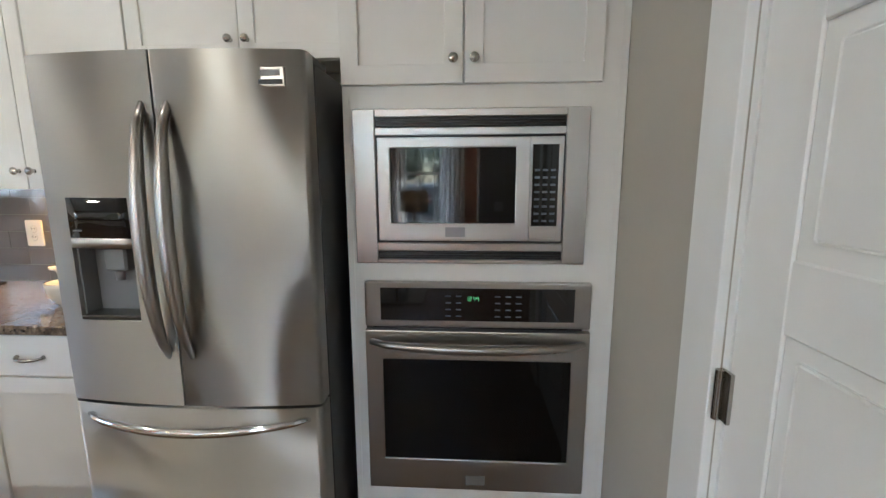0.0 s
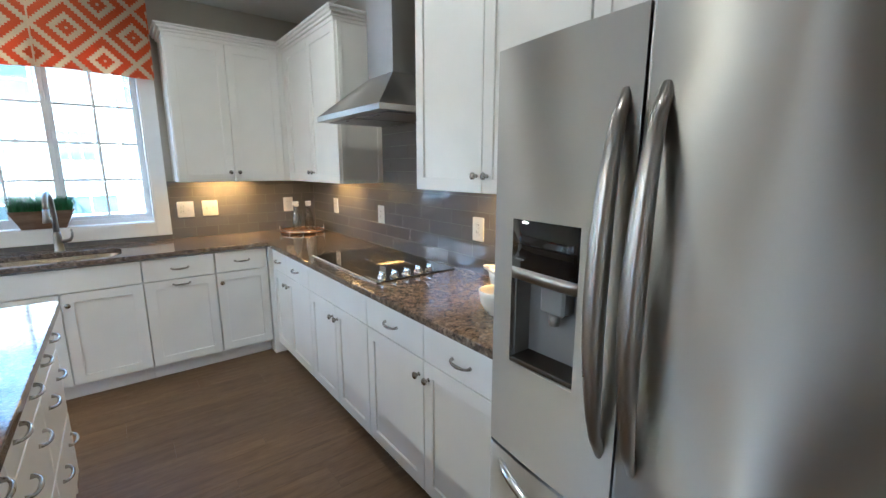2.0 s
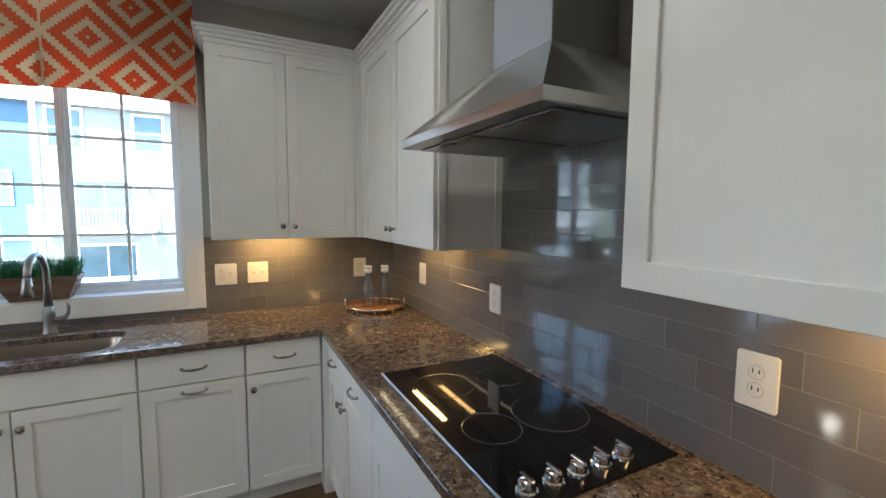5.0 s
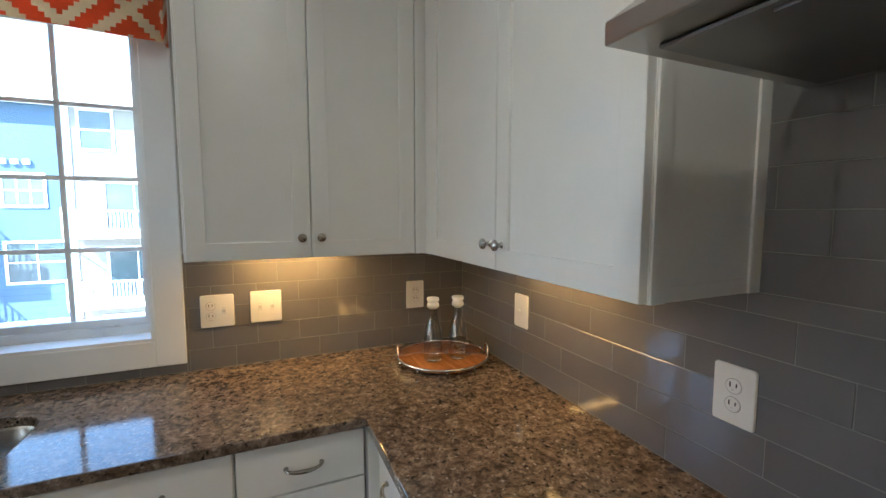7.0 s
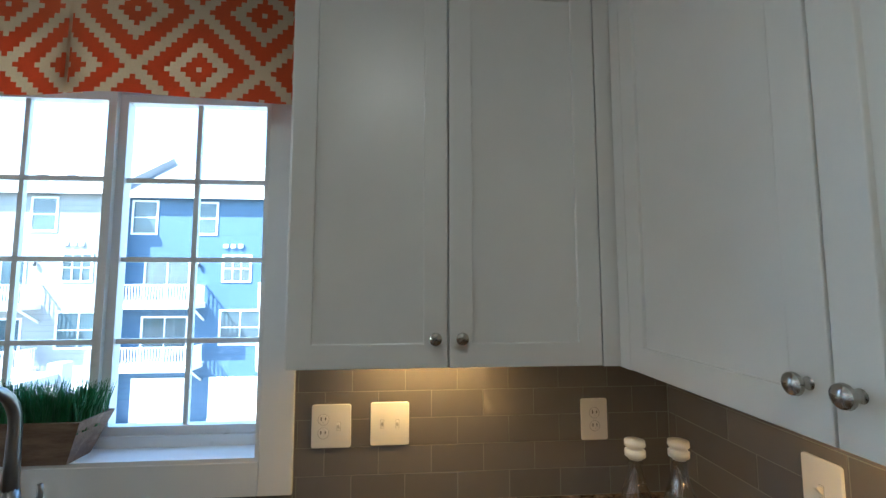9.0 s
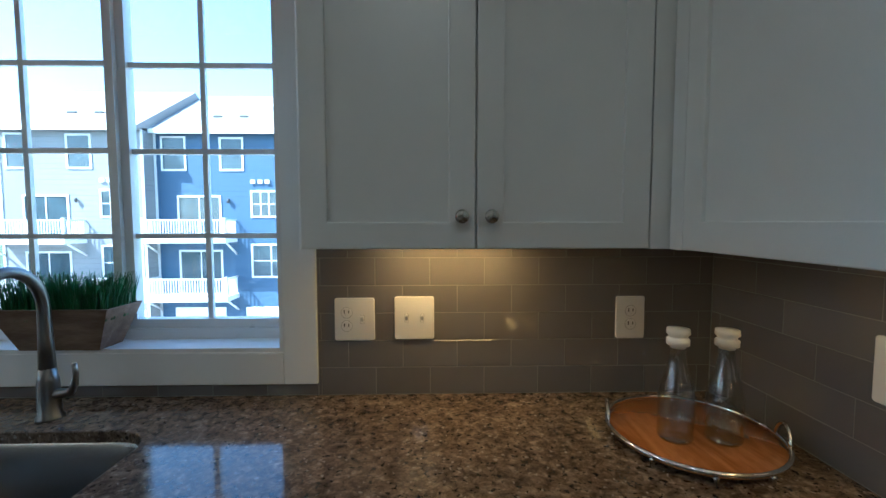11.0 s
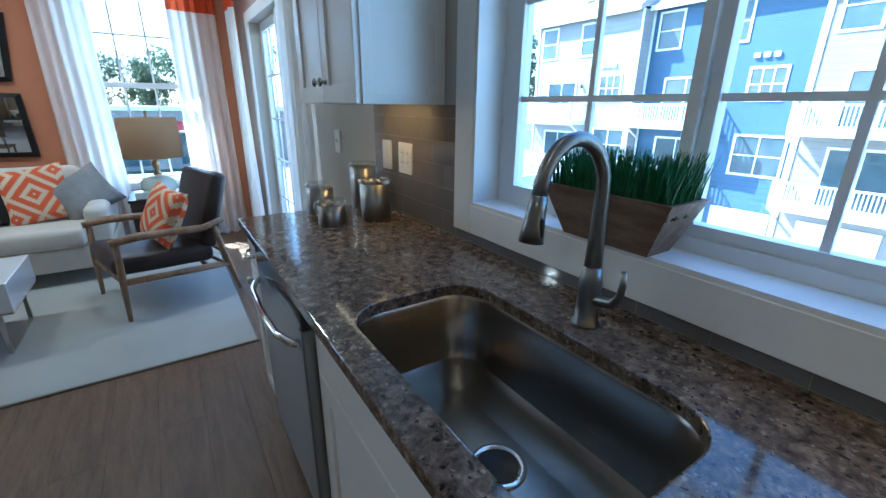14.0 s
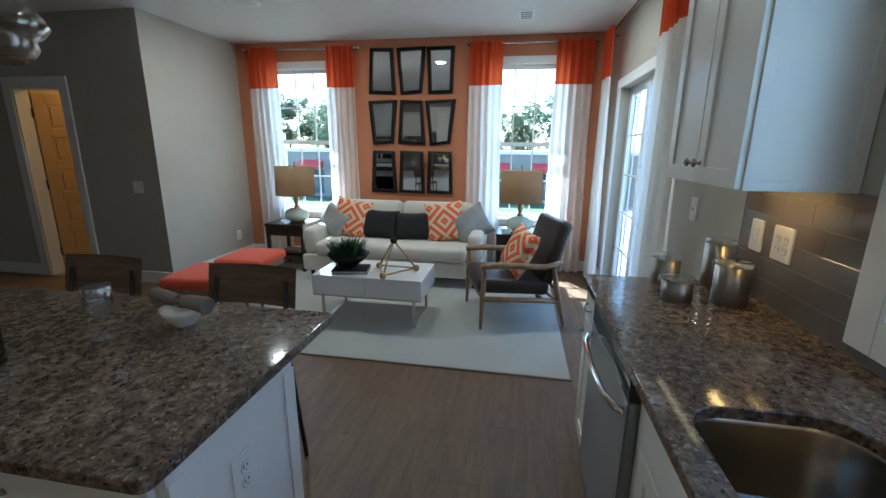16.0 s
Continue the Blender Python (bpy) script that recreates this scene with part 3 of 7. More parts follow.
lathe(bm, [(0, 0), (0.025, 0.0), (0.027, 0.02), (0.018, 0.03), (0, 0.032)], 16)
bmesh.ops.transform(bm, matrix=pose(0.70, -0.03, 0.96, 90), verts=bm.verts)
part("door_knob", bm, NICKEL, d1)
d2 = tagged(new("door_2"), "open panelled door lit warmly in the doorway", "door", kind="structure")
d2.matrix_basis = pose(X_HALL - 0.15, HD[0] + 0.02, 0.008, 0, 0, 168)
panel_door(d2, 0.60, 2.02, 0.035, (0.2, 0.2, 0.2, 0.2, 0.2), 1, DOOR_TAN)
for hz in (0.25, 1.02, 1.80):
    bm = B()
    tube(bm, [(-0.012, 0.0, hz - 0.05), (-0.012, 0.0, hz + 0.05)], 0.008, 8)
    part("hinge", bm, BRONZE, d2, "dark bronze hinge")


def recessed_light(x, y):
    ob = thing("recessed_light", "round white recessed ceiling light", "ceiling light", (x, y, CEIL), group="recessed ceiling lights")
    bm = B()
    lathe(bm, [(0.062, -0.004), (0.085, -0.006), (0.092, -0.001), (0.092, 0.0), (0.062, 0.0)], 28)
    part("trim_ring", bm, TRIM, ob)
    return ob


for rx, ry, watts in RECESSED:
    recessed_light(rx, ry)
ob = thing("ceiling_vent", "white slatted metal ceiling vent", "vent", (-5.76, -0.97, CEIL))
bm = B()
box(bm, -0.16, 0.16, -0.075, 0.075, -0.008, -0.001, bev=0.003)
part("frame", bm, TRIM, ob)
for i in range(9):
    bm = B()
    box(bm, -0.132 + i * 0.030, -0.114 + i * 0.030, -0.055, 0.055, -0.013, -0.008)
    part("slat", bm, GREY_PLASTIC if i % 2 else TRIM, ob)


# ---- kitchen cabinets ----
def shaker(bm, x0, x1, z0, z1, y, rail=0.058, t=0.02):
    """A shaker front standing on the plane y, towards -y."""
    outer = [(x0, z0), (x1, z0), (x1, z1), (x0, z1)]
    inner = [(x0 + rail, z0 + rail), (x1 - rail, z0 + rail), (x1 - rail, z1 - rail), (x0 + rail, z1 - rail)]
    rings = [[bm.verts.new((u, yy, w)) for u, w in pts] for pts, yy in ((outer, y), (outer, y - t), (inner, y - t), (inner, y))]
    for a, b in zip(rings, rings[1:] + rings[:1]):
        for i in range(4):
            bm.faces.new((a[i], a[(i + 1) % 4], b[(i + 1) % 4], b[i]))
    bmesh.ops.recalc_face_normals(bm, faces=bm.faces)
    es = [e for e in bm.edges if all(abs(v.co.y - (y - t)) < 1e-6 for v in e.verts) and e.calc_face_angle(0) > 1.0]
    bmesh.ops.bevel(bm, geom=es, offset=0.002, segments=2, profile=0.5, affect="EDGES")
    return bm


def ring_frame(x0, x1, z0, z1, l, r, b, t_, yf, yb):
    """A rectangular frame in one piece, its borders l, r, b and t_ wide, from the face yf to the back yb."""
    bm = B()
    outer = [(x0, z0), (x1, z0), (x1, z1), (x0, z1)]
    inner = [(x0 + l, z0 + b), (x1 - r, z0 + b), (x1 - r, z1 - t_), (x0 + l, z1 - t_)]
    rings = [[bm.verts.new((u, yy, w)) for u, w in pts] for pts, yy in ((outer, yb), (outer, yf), (inner, yf), (inner, yb))]
    for a, c in zip(rings, rings[1:] + rings[:1]):
        for i in range(4):
            bm.faces.new((a[i], a[(i + 1) % 4], c[(i + 1) % 4], c[i]))
    bmesh.ops.recalc_face_normals(bm, faces=bm.faces)
    es = [e for e in bm.edges if all(abs(v.co.y - yf) < 1e-6 for v in e.verts) and e.calc_face_angle(0) > 1.0]
    bmesh.ops.bevel(bm, geom=es, offset=0.003, segments=2, profile=0.5, affect="EDGES")
    return bm


KNOB = [(0, 0.030), (0.009, 0.029), (0.0145, 0.025), (0.0155, 0.020), (0.012, 0.016), (0.0065, 0.013), (0.006, 0.004), (0.009, 0.0), (0.0, 0.0)]


def knob(parent, x, y, z):
    bm = B()
    lathe(bm, KNOB[::-1], 16)
    bmesh.ops.transform(bm, matrix=pose(x, y, z, 90), verts=bm.verts)
    part("knob", bm, NICKEL, parent, "round satin nickel knob")


def pull(parent, x, y, z, w=0.10):
    bm = B()
    pts = [(x + w / 2 * math.sin(a), y - 0.004 - 0.026 * math.cos(a) ** 0.7, z - 0.004 * math.cos(a)) for a in [math.pi / 2 * (i / 8 - 1) * 0.999 for i in range(17)]]
    tube(bm, pts, [0.0075, 0.006, 0.005, 0.0048, 0.005, 0.0055, 0.006, 0.0064, 0.0066, 0.0064, 0.006, 0.0055, 0.005, 0.0048, 0.005, 0.006, 0.0075], 10)
    part("pull", bm, NICKEL, parent, "arched satin nickel pull")


def front(cab, kind, x0, x1, z0, z1, y, handle=""):
    """kind: door, drawer or blank. handle: l, r (knob near that edge), c (pull in the middle), t (pull near the top)."""
    bm = B()
    if kind == "door":
        shaker(bm, x0, x1, z0, z1, y)
    else:
        box(bm, x0, x1, y - 0.02, y, z0, z1, bev=0.004, seg=2)
    ob = part("door" if kind == "door" else "drawer_front", bm, CAB, cab)
    if kind == "door":
        bm = B()
        box(bm, x0 + 0.056, x1 - 0.056, y - 0.011, y, z0 + 0.056, z1 - 0.056)
        part("centre_panel", bm, CAB, ob)
    top = z1 - 0.07 if z0 < 1.0 else z0 + 0.07
    if handle == "l":
        knob(ob, x0 + 0.030, y - 0.02, top)
    elif handle == "r":
        knob(ob, x1 - 0.030, y - 0.02, top)
    elif handle == "c":
        pull(ob, (x0 + x1) / 2, y - 0.02, (z0 + z1) / 2)
    elif handle == "t":
        pull(ob, (x0 + x1) / 2, y - 0.02, z1 - 0.03)
    return ob


DEEP, TOPZ = 0.60, 0.884


def base_cabinet(at, rz, w, label, columns=2, drawers="split", inset=(0.0, 0.0), tray=False, hollow=False, split=None):
    cab = thing("base_cabinet", label, "cabinet", at, rz, "white base cabinets")
    bm = B()
    if hollow:
        box(bm, 0.0, w, -DEEP, -0.002, 0.105, 0.60)
        box(bm, 0.0, w, -DEEP, -DEEP + 0.018, 0.60, TOPZ)
        box(bm, 0.0, 0.018, -DEEP + 0.018, -0.002, 0.60, TOPZ)
        box(bm, w - 0.018, w, -DEEP + 0.018, -0.002, 0.60, TOPZ)
    else:
        box(bm, 0.0, w, -DEEP, -0.002, 0.105, TOPZ)
    part("body", bm, CAB, cab)
    bm = B()
    box(bm, 0.0, w, -DEEP + 0.06, -0.02, 0.0, 0.105)
    part("toe_kick", bm, CAB, cab)
    g = 0.003
    a, b = inset[0] + g, w - inset[1] - g
    m = (a + b) / 2 if split is None else split
    zd = 0.717
    if drawers == "split" and columns == 2:
        front(cab, "drawer", a, m - g, zd + g, 0.872, -DEEP, "c")
        front(cab, "drawer", m + g, b, zd + g, 0.872, -DEEP, "c")
    elif drawers == "blank":
        front(cab, "drawer", a, b, zd + g, 0.872, -DEEP)
    else:
        front(cab, "drawer", a, b, zd + g, 0.872, -DEEP, "c")
    if columns == 2:
        front(cab, "door", a, m - g, 0.115, zd - g, -DEEP, "r")
        front(cab, "door", m + g, b, 0.115, zd - g, -DEEP, "l")
    else:
        front(cab, "door", a, b, 0.115, zd - g, -DEEP, "t" if tray else "l")
    return cab


base_cabinet((-1.006, 0, 0), 0, 0.363, "white shaker base cabinet in the corner", 1, "one")
base_cabinet((-1.443, 0, 0), 0, 0.435, "white shaker pull-out cabinet with two pulls", 1, "one", tray=True)
base_cabinet((-2.372, 0, 0), 0, 0.927, "white shaker sink base cabinet with blank front", 2, "blank", inset=(0.085, 0), hollow=True)
base_cabinet((-3.243, 0, 0), 0, 0.266, "narrow white base cabinet beside the dishwasher", 1, "one")
base_cabinet((0, -0.645, 0), -90, 0.798, "white shaker base cabinet beside the cooktop", 2, "split", inset=(0.05, 0), split=0.365)
base_cabinet((0, -1.445, 0), -90, 0.776, "white shaker base cabinet under the cooktop", 2, "blank")
base_cabinet((0, -2.223, 0), -90, 0.960, "white shaker base cabinet beside the refrigerator", 2, "split")
bm = B()
box(bm, -0.638, -0.002, -0.643, -0.002, 0.0, TOPZ)
tagged(new("corner_filler", new_mesh("corner_filler", bm, CAB)), "white blind corner filler between base cabinets", "cabinet")


def wall_cabinet(at, rz, w, z0, z1, label, seam=None, a=0.0, b=None, left_end=True, right_end=True, crown=True, d=0.31):
    """Upper cabinet with two doors and a crown; its ends carry a framed side panel."""
    cab = thing("wall_cabinet", label, "cabinet", at, rz, "white wall cabinets")
    b = w if b is None else b
    seam = (a + b) / 2 if seam is None else seam
    bm = B()
    box(bm, 0, w, -d, -0.002, z0 + 0.030, z1)
    for lr in ((0, 0.018, -d, -0.002), (w - 0.018, w, -d, -0.002), (0.0185, w - 0.0185, -d, -d + 0.02)):
        part("light_rail", box(B(), *lr, z0, z0 + 0.0295), CAB, cab)
    if not right_end and b < w:
        part("filler", box(B(), b + 0.002, w + 0.018, -d - 0.018, -d - 0.0005, z0, z1), CAB, cab)
    if not left_end and a > 0:
        part("filler", box(B(), 0.003, a - 0.002, -d - 0.018, -d - 0.0005, z0, z1), CAB, cab)
    part("body", bm, CAB, cab)
    for end, x, s in ((left_end, 0.0, -1), (right_end, w, 1)):
        if end:
            bm = B()
            lo, hi = sorted((x + s * 0.0005, x + s * 0.006))
            box(bm, lo, hi, -d, -d + 0.035, z0, z1, bev=0.001)
            box(bm, lo, hi, -0.04, -0.003, z0, z1, bev=0.001)
            part("side_trim", bm, CAB, cab)
    g = 0.002
    front(cab, "door", a + g, seam - g, z0 + 0.002, z1 - 0.012, -d, "r")
    front(cab, "door", seam + g, b - g, z0 + 0.002, z1 - 0.012, -d, "l")
    if crown:
        bm = B()
        for k, (o, zl, zh) in enumerate(((0.006, -0.012, 0.012), (0.020, 0.012, 0.030), (0.036, 0.030, 0.048), (0.052, 0.048, 0.062))):
            box(bm, -o if left_end else 0, w + (o if right_end else 0), -d - 0.02 - o, -0.002, z1 + zl, z1 + zh, bev=0.003)
        part("crown_moulding", bm, CAB, cab)
    return cab


UB, UT = 1.372, 2.395
wall_cabinet((-1.138, 0, 0), 0, 0.806, UB, UT, "white shaker wall cabinet beside the window", b=0.768, right_end=False)
wall_cabinet((0, -0.332, 0), -90, 1.01, UB, UT, "white shaker wall cabinet beside the range hood", a=0.05, left_end=False)
wall_cabinet((0, -2.244, 0), -90, 0.942, UB, UT, "white shaker wall cabinet beside the refrigerator", right_end=False)
wall_cabinet((0, -3.190, 0), -90, 0.868, 1.842, UT, "short white cabinet above the refrigerator", left_end=False, right_end=False)
wall_cabinet((-3.272, 0, 0), 0, 0.615, UB, UT, "white shaker wall cabinet beside the patio door")


def light_bar(at, rz, w):
    ob = thing("under_cabinet_light", "slim warm light bar under the cabinet", "light", at, rz, "under-cabinet lights")
    bm = B()
    box(bm, -w / 2, w / 2, -0.03, 0.03, 0.014, 0.029, bev=0.002)
    part("housing", bm, PLASTIC, ob)
    bm = B()
    box(bm, -w / 2 + 0.02, w / 2 - 0.02, -0.031, -0.012, 0.0125, 0.0145)
    part("diffuser", bm, LED, ob, "glowing warm diffuser")


for at, rz, w in (((-0.755, -0.262, 1.362), 0, 0.60), ((-0.262, -0.80, 1.362), -90, 0.60), ((-0.262, -2.80, 1.362), -90, 0.66), ((-2.93, -0.262, 1.362), 0, 0.50)):
    light_bar(at, rz, w)


# ---- worktops and sink ----
def slab(name, outline, z0, z1, label, holes=(), category="worktop", corner=0.004):
    bm = B()
    loops = [outline, *holes]
    edges = []
    for lp in loops:
        vs = [bm.verts.new((x, y, z0)) for x, y in lp]
        edges += [bm.edges.new((vs[i], vs[(i + 1) % len(vs)])) for i in range(len(vs))]
    fs = [f for f in bmesh.ops.triangle_fill(bm, use_beauty=True, edges=edges)["geom"] if isinstance(f, bmesh.types.BMFace)]
    ex = bmesh.ops.extrude_face_region(bm, geom=fs)
    bmesh.ops.translate(bm, verts=[v for v in ex["geom"] if isinstance(v, bmesh.types.BMVert)], vec=(0, 0, z1 - z0))
    bmesh.ops.recalc_face_normals(bm, faces=bm.faces)
    es = [e for e in bm.edges if len(e.link_faces) == 2 and e.calc_face_angle(0) > 1.2 and min(v.co.z for v in e.verts) > z1 - 1e-4]
    bmesh.ops.bevel(bm, geom=es, offset=corner, segments=3, profile=0.5, affect="EDGES")
    return tagged(new(name, new_mesh(name, bm, GRANITE)), label, category)


def round_rect(x0, x1, y0, y1, r, n=7, reverse=False):
    pts = []
    for cx, cy, a0 in ((x1 - r, y1 - r, 0), (x0 + r, y1 - r, 90), (x0 + r, y0 + r, 180), (x1 - r, y0 + r, 270)):
        pts += [(cx + r * math.cos(radians(a0 + 90 * i / n)), cy + r * math.sin(radians(a0 + 90 * i / n))) for i in range(n + 1)]
    return pts


CT = 0.914
SX0, SX1, SY0, SY1 = -2.205, -1.535, -0.572, -0.215
slab("worktop", [(-3.245, -0.645), (-0.645, -0.645), (-0.645, -3.185), (-0.004, -3.185), (-0.004, -0.004), (-3.245, -0.004)], TOPZ + 0.0005, CT,
     "polished brown speckled granite worktop with undermount sink", [round_rect(SX0, SX1, SY0, SY1, 0.095)])
sink = thing("sink", "deep brushed stainless steel undermount sink", "sink", (0, 0, 0))
bm = B()
rings = []
for grow, z, r in ((0.004, TOPZ, 0.10), (-0.002, TOPZ - 0.01, 0.095), (-0.012, 0.73, 0.085), (-0.022, 0.705, 0.08), (-0.05, 0.694, 0.06), (-0.12, 0.690, 0.04)):
    rings.append([bm.verts.new((x, y, z)) for x, y in round_rect(SX0 - grow, SX1 + grow, SY0 - grow, SY1 + grow, r)])
for a, b in zip(rings, rings[1:]):
    for i in range(len(a)):
        bm.faces.new((a[i], b[i], b[(i + 1) % len(a)], a[(i + 1) % len(a)])).smooth = True
bm.faces.new(rings[-1])
bmesh.ops.recalc_face_normals(bm, faces=bm.faces)
bmesh.ops.solidify(bm, geom=list(bm.faces), thickness=-0.0015)
part("bowl", bm, SINK, sink)
bm = B()
lathe(bm, [(0.042, 0.001), (0.0425, 0.005), (0.052, 0.006), (0.057, 0.003), (0.057, 0.0)], 28, (-1.83, -0.41, 0.6905))
part("drain_ring", bm, CHROME, sink, "chrome drain ring")
bm = B()
lathe(bm, [(0.0, 0.0005), (0.040, 0.0008), (0.0415, 0.004)], 24, (-1.83, -0.41, 0.6905))
part("drain_cup", bm, DARKHOLE, sink, "dark drain opening")

fau = thing("faucet", "brushed steel gooseneck pull-down kitchen faucet", "faucet", (-1.868, -0.140, CT))
bm = B()
lathe(bm, [(0, 0), (0.031, 0), (0.031, 0.006), (0.026, 0.012), (0.025, 0.06), (0.024, 0.10), (0.018, 0.14), (0, 0.14)], 20)
part("base", bm, FAUCET, fau)
bm = B()
DX, DY = -0.12, -0.99
neck = [(0, 0, 0.10), (0, 0, 0.22), (0, 0, 0.295)] + [((0.080 - 0.080 * math.cos(a)) * DX, (0.080 - 0.080 * math.cos(a)) * DY, 0.295 + 0.104 * math.sin(a)) for a in [math.pi * i / 12 for i in range(1, 13)]]
tube(bm, neck, [0.020, 0.016, 0.0145] + [0.0145] * 12, 14)
part("neck", bm, FAUCET, fau)
bm = B()
tube(bm, [(0.16 * DX, 0.16 * DY, 0.300), (0.163 * DX, 0.163 * DY, 0.275), (0.168 * DX, 0.168 * DY, 0.24), (0.171 * DX, 0.171 * DY, 0.212)], [0.0155, 0.018, 0.021, 0.024], 16)
head = part("spray_head", bm, FAUCET, fau)
bm = B()
box(bm, 0.166 * DX + 0.012, 0.166 * DX + 0.024, 0.166 * DY - 0.006, 0.166 * DY + 0.006, 0.222, 0.262, bev=0.004)
part("button", bm, BLACK, head, "black spray button")
bm = B()
tube(bm, [(0.0, 0, 0.065), (0.035, -0.003, 0.068), (0.062, -0.006, 0.074), (0.076, -0.008, 0.095), (0.080, -0.009, 0.125), (0.078, -0.009, 0.150)], [0.014, 0.013, 0.011, 0.008, 0.007, 0.006], 12)
part("lever", bm, FAUCET, fau)

# ---- hood and cooktop ----
HY = -1.79
hood = thing("range_hood", "stainless steel chimney range hood above the cooktop", "range hood", (0, HY, 0), -90)
bm = B()
hw, hd, z0, z1, z2 = 0.383, 0.49, 1.752, 1.784, 1.99
fw, fd = 0.14, 0.26
box(bm, -hw, hw, -hd, -0.012, z0, z1, bev=0.002)
lo = [bm.verts.new(p) for p in ((-hw + .003, -hd + .003, z1), (hw - .003, -hd + .003, z1), (hw - .003, -0.012, z1), (-hw + .003, -0.012, z1))]
hi = [bm.verts.new(p) for p in ((-fw, -fd, z2), (fw, -fd, z2), (fw, -0.012, z2), (-fw, -0.012, z2))]
for i in range(4):
    bm.faces.new((lo[i], lo[(i + 1) % 4], hi[(i + 1) % 4], hi[i]))
bm.faces.new(hi)
bmesh.ops.recalc_face_normals(bm, faces=bm.faces)
part("canopy", bm, STEEL_H, hood)
bm = B()
box(bm, -fw - 0.002, fw + 0.002, -fd - 0.002, -0.012, z2 + 0.0005, CEIL - 0.002, bev=0.002)
part("chimney", bm, STEEL, hood)
for s in (-1, 1):
    bm = B()
    box(bm, s * 0.180 - 0.17, s * 0.180 + 0.17, -hd + 0.06, -0.05, z0 - 0.006, z0 - 0.0005, bev=0.003)
    f = part("filter", bm, DARK_STEEL, hood, "grey metal grease filter")
    bm = B()
    box(bm, s * 0.180 - 0.04, s * 0.180 + 0.04, -hd + 0.075, -hd + 0.095, z0 - 0.010, z0 - 0.0062)
    part("latch", bm, GREY_PLASTIC, f)
top = thing("cooktop", "black glass electric cooktop with five steel knobs", "cooktop", (-0.30, -1.797, CT), -90)
bm = B()
box(bm, -0.418, 0.418, -0.255, 0.247, 0.0005, 0.007, bev=0.003, seg=2)
part("glass", bm, BLACK_GLASS, top)
bm = B()
box(bm, -0.42, 0.42, -0.262, -0.2552, 0.0005, 0.009, bev=0.002)
part("front_trim", bm, STEEL_H, top)
ringmat = surface("burner_print", (0.05, 0.05, 0.05), 0.05, 0.12, relief=0.0)
for bx_, by_, br in ((-0.22, -0.10, 0.105), (-0.20, 0.12, 0.085), (0.10, -0.11, 0.085), (0.10, 0.10, 0.115)):
    bm = B()
    lathe(bm, [(br - 0.002, 0.0072), (br, 0.0076), (br + 0.002, 0.0072)], 40, (bx_, by_, 0))
    part("burner_ring", bm, ringmat, top)
for i in range(5):
    x, y = 0.363, -0.193 + 0.075 * i
    bm = B()
    lathe(bm, [(0, 0.007), (0.026, 0.007), (0.025, 0.013), (0.021, 0.016), (0.019, 0.030), (0, 0.032)], 20, (x, y, 0))
    box(bm, x - 0.022, x + 0.022, y - 0.005, y + 0.005, 0.028, 0.042, bev=0.002)
    part("control_knob", bm, CHROME, top, "polished steel control knob")

# ---- dishwasher ----
dw = thing("dishwasher", "stainless steel dishwasher with black control strip", "dishwasher", (-2.973, 0, 0))
bm = B()
box(bm, 0.002, 0.597, -0.58, -0.01, 0.10, TOPZ - 0.004)
part("tub", bm, BLACK, dw)
bm = B()
box(bm, 0.002, 0.597, -0.635, -0.581, 0.115, 0.79, bev=0.006, seg=2)
part("door", bm, DARK_STEEL, dw)
bm = B()
box(bm, 0.002, 0.597, -0.635, -0.581, 0.7905, 0.868, bev=0.004)
part("control_strip", bm, BLACK_GLASS, dw, "glossy black control strip")
bm = B()
tube(bm, [(0.03, -0.632, 0.745), (0.05, -0.655, 0.745), (0.12, -0.676, 0.745), (0.30, -0.684, 0.745), (0.48, -0.676, 0.745), (0.55, -0.655, 0.745), (0.57, -0.632, 0.745)], [0.012, 0.012, 0.011, 0.011, 0.011, 0.012, 0.012], 12)
part("handle", bm, CHROME, dw)
bm = B()
box(bm, 0.002, 0.597, -0.54, -0.02, 0.0, 0.0995)
part("toe_panel", bm, BLACK, dw)

# ---- refrigerator ----
FW = 0.82
fr = thing("refrigerator", "stainless french-door refrigerator with water dispenser", "refrigerator", (-0.042, -3.206, 0), -90)
bm = B()
box(bm, 0.002, FW - 0.002, -0.635, 0.03, 0.03, 1.736, bev=0.006)
part("cabinet", bm, FRIDGE_SIDE, fr, "dark grey enamel cabinet")
for hx in (0.01, FW - 0.10):
    bm = B()
    box(bm, hx, hx + 0.09, -0.66, -0.50, 1.7365, 1.762, bev=0.004)
    part("hinge_cover", bm, FRIDGE_SIDE, fr)


def bow(x):
    return -0.702 - 0.032 * (1 - ((x - FW / 2) / (FW / 2)) ** 2)


def curved(bm, x0, x1, z0, z1, n=10, back=-0.637, r0=False, r1=False):
    """A door block with the bowed front."""
    pts = []
    for i in range(n + 1):
        x = x0 + (x1 - x0) * i / n
        y = bow(x)
        if (r0 and i == 0) or (r1 and i == n):
            y += 0.012
        pts.append((x, y))
    outline = pts + [(x1, back), (x0, back)]
    lo, hi = [bm.verts.new((x, y, z0)) for x, y in outline], [bm.verts.new((x, y, z1)) for x, y in outline]
    m = len(outline)
    for i in range(m):
        f = bm.faces.new((lo[i], lo[(i + 1) % m], hi[(i + 1) % m], hi[i]))
        f.smooth = i < n
    bm.faces.new(lo[::-1])
    bm.faces.new(hi)


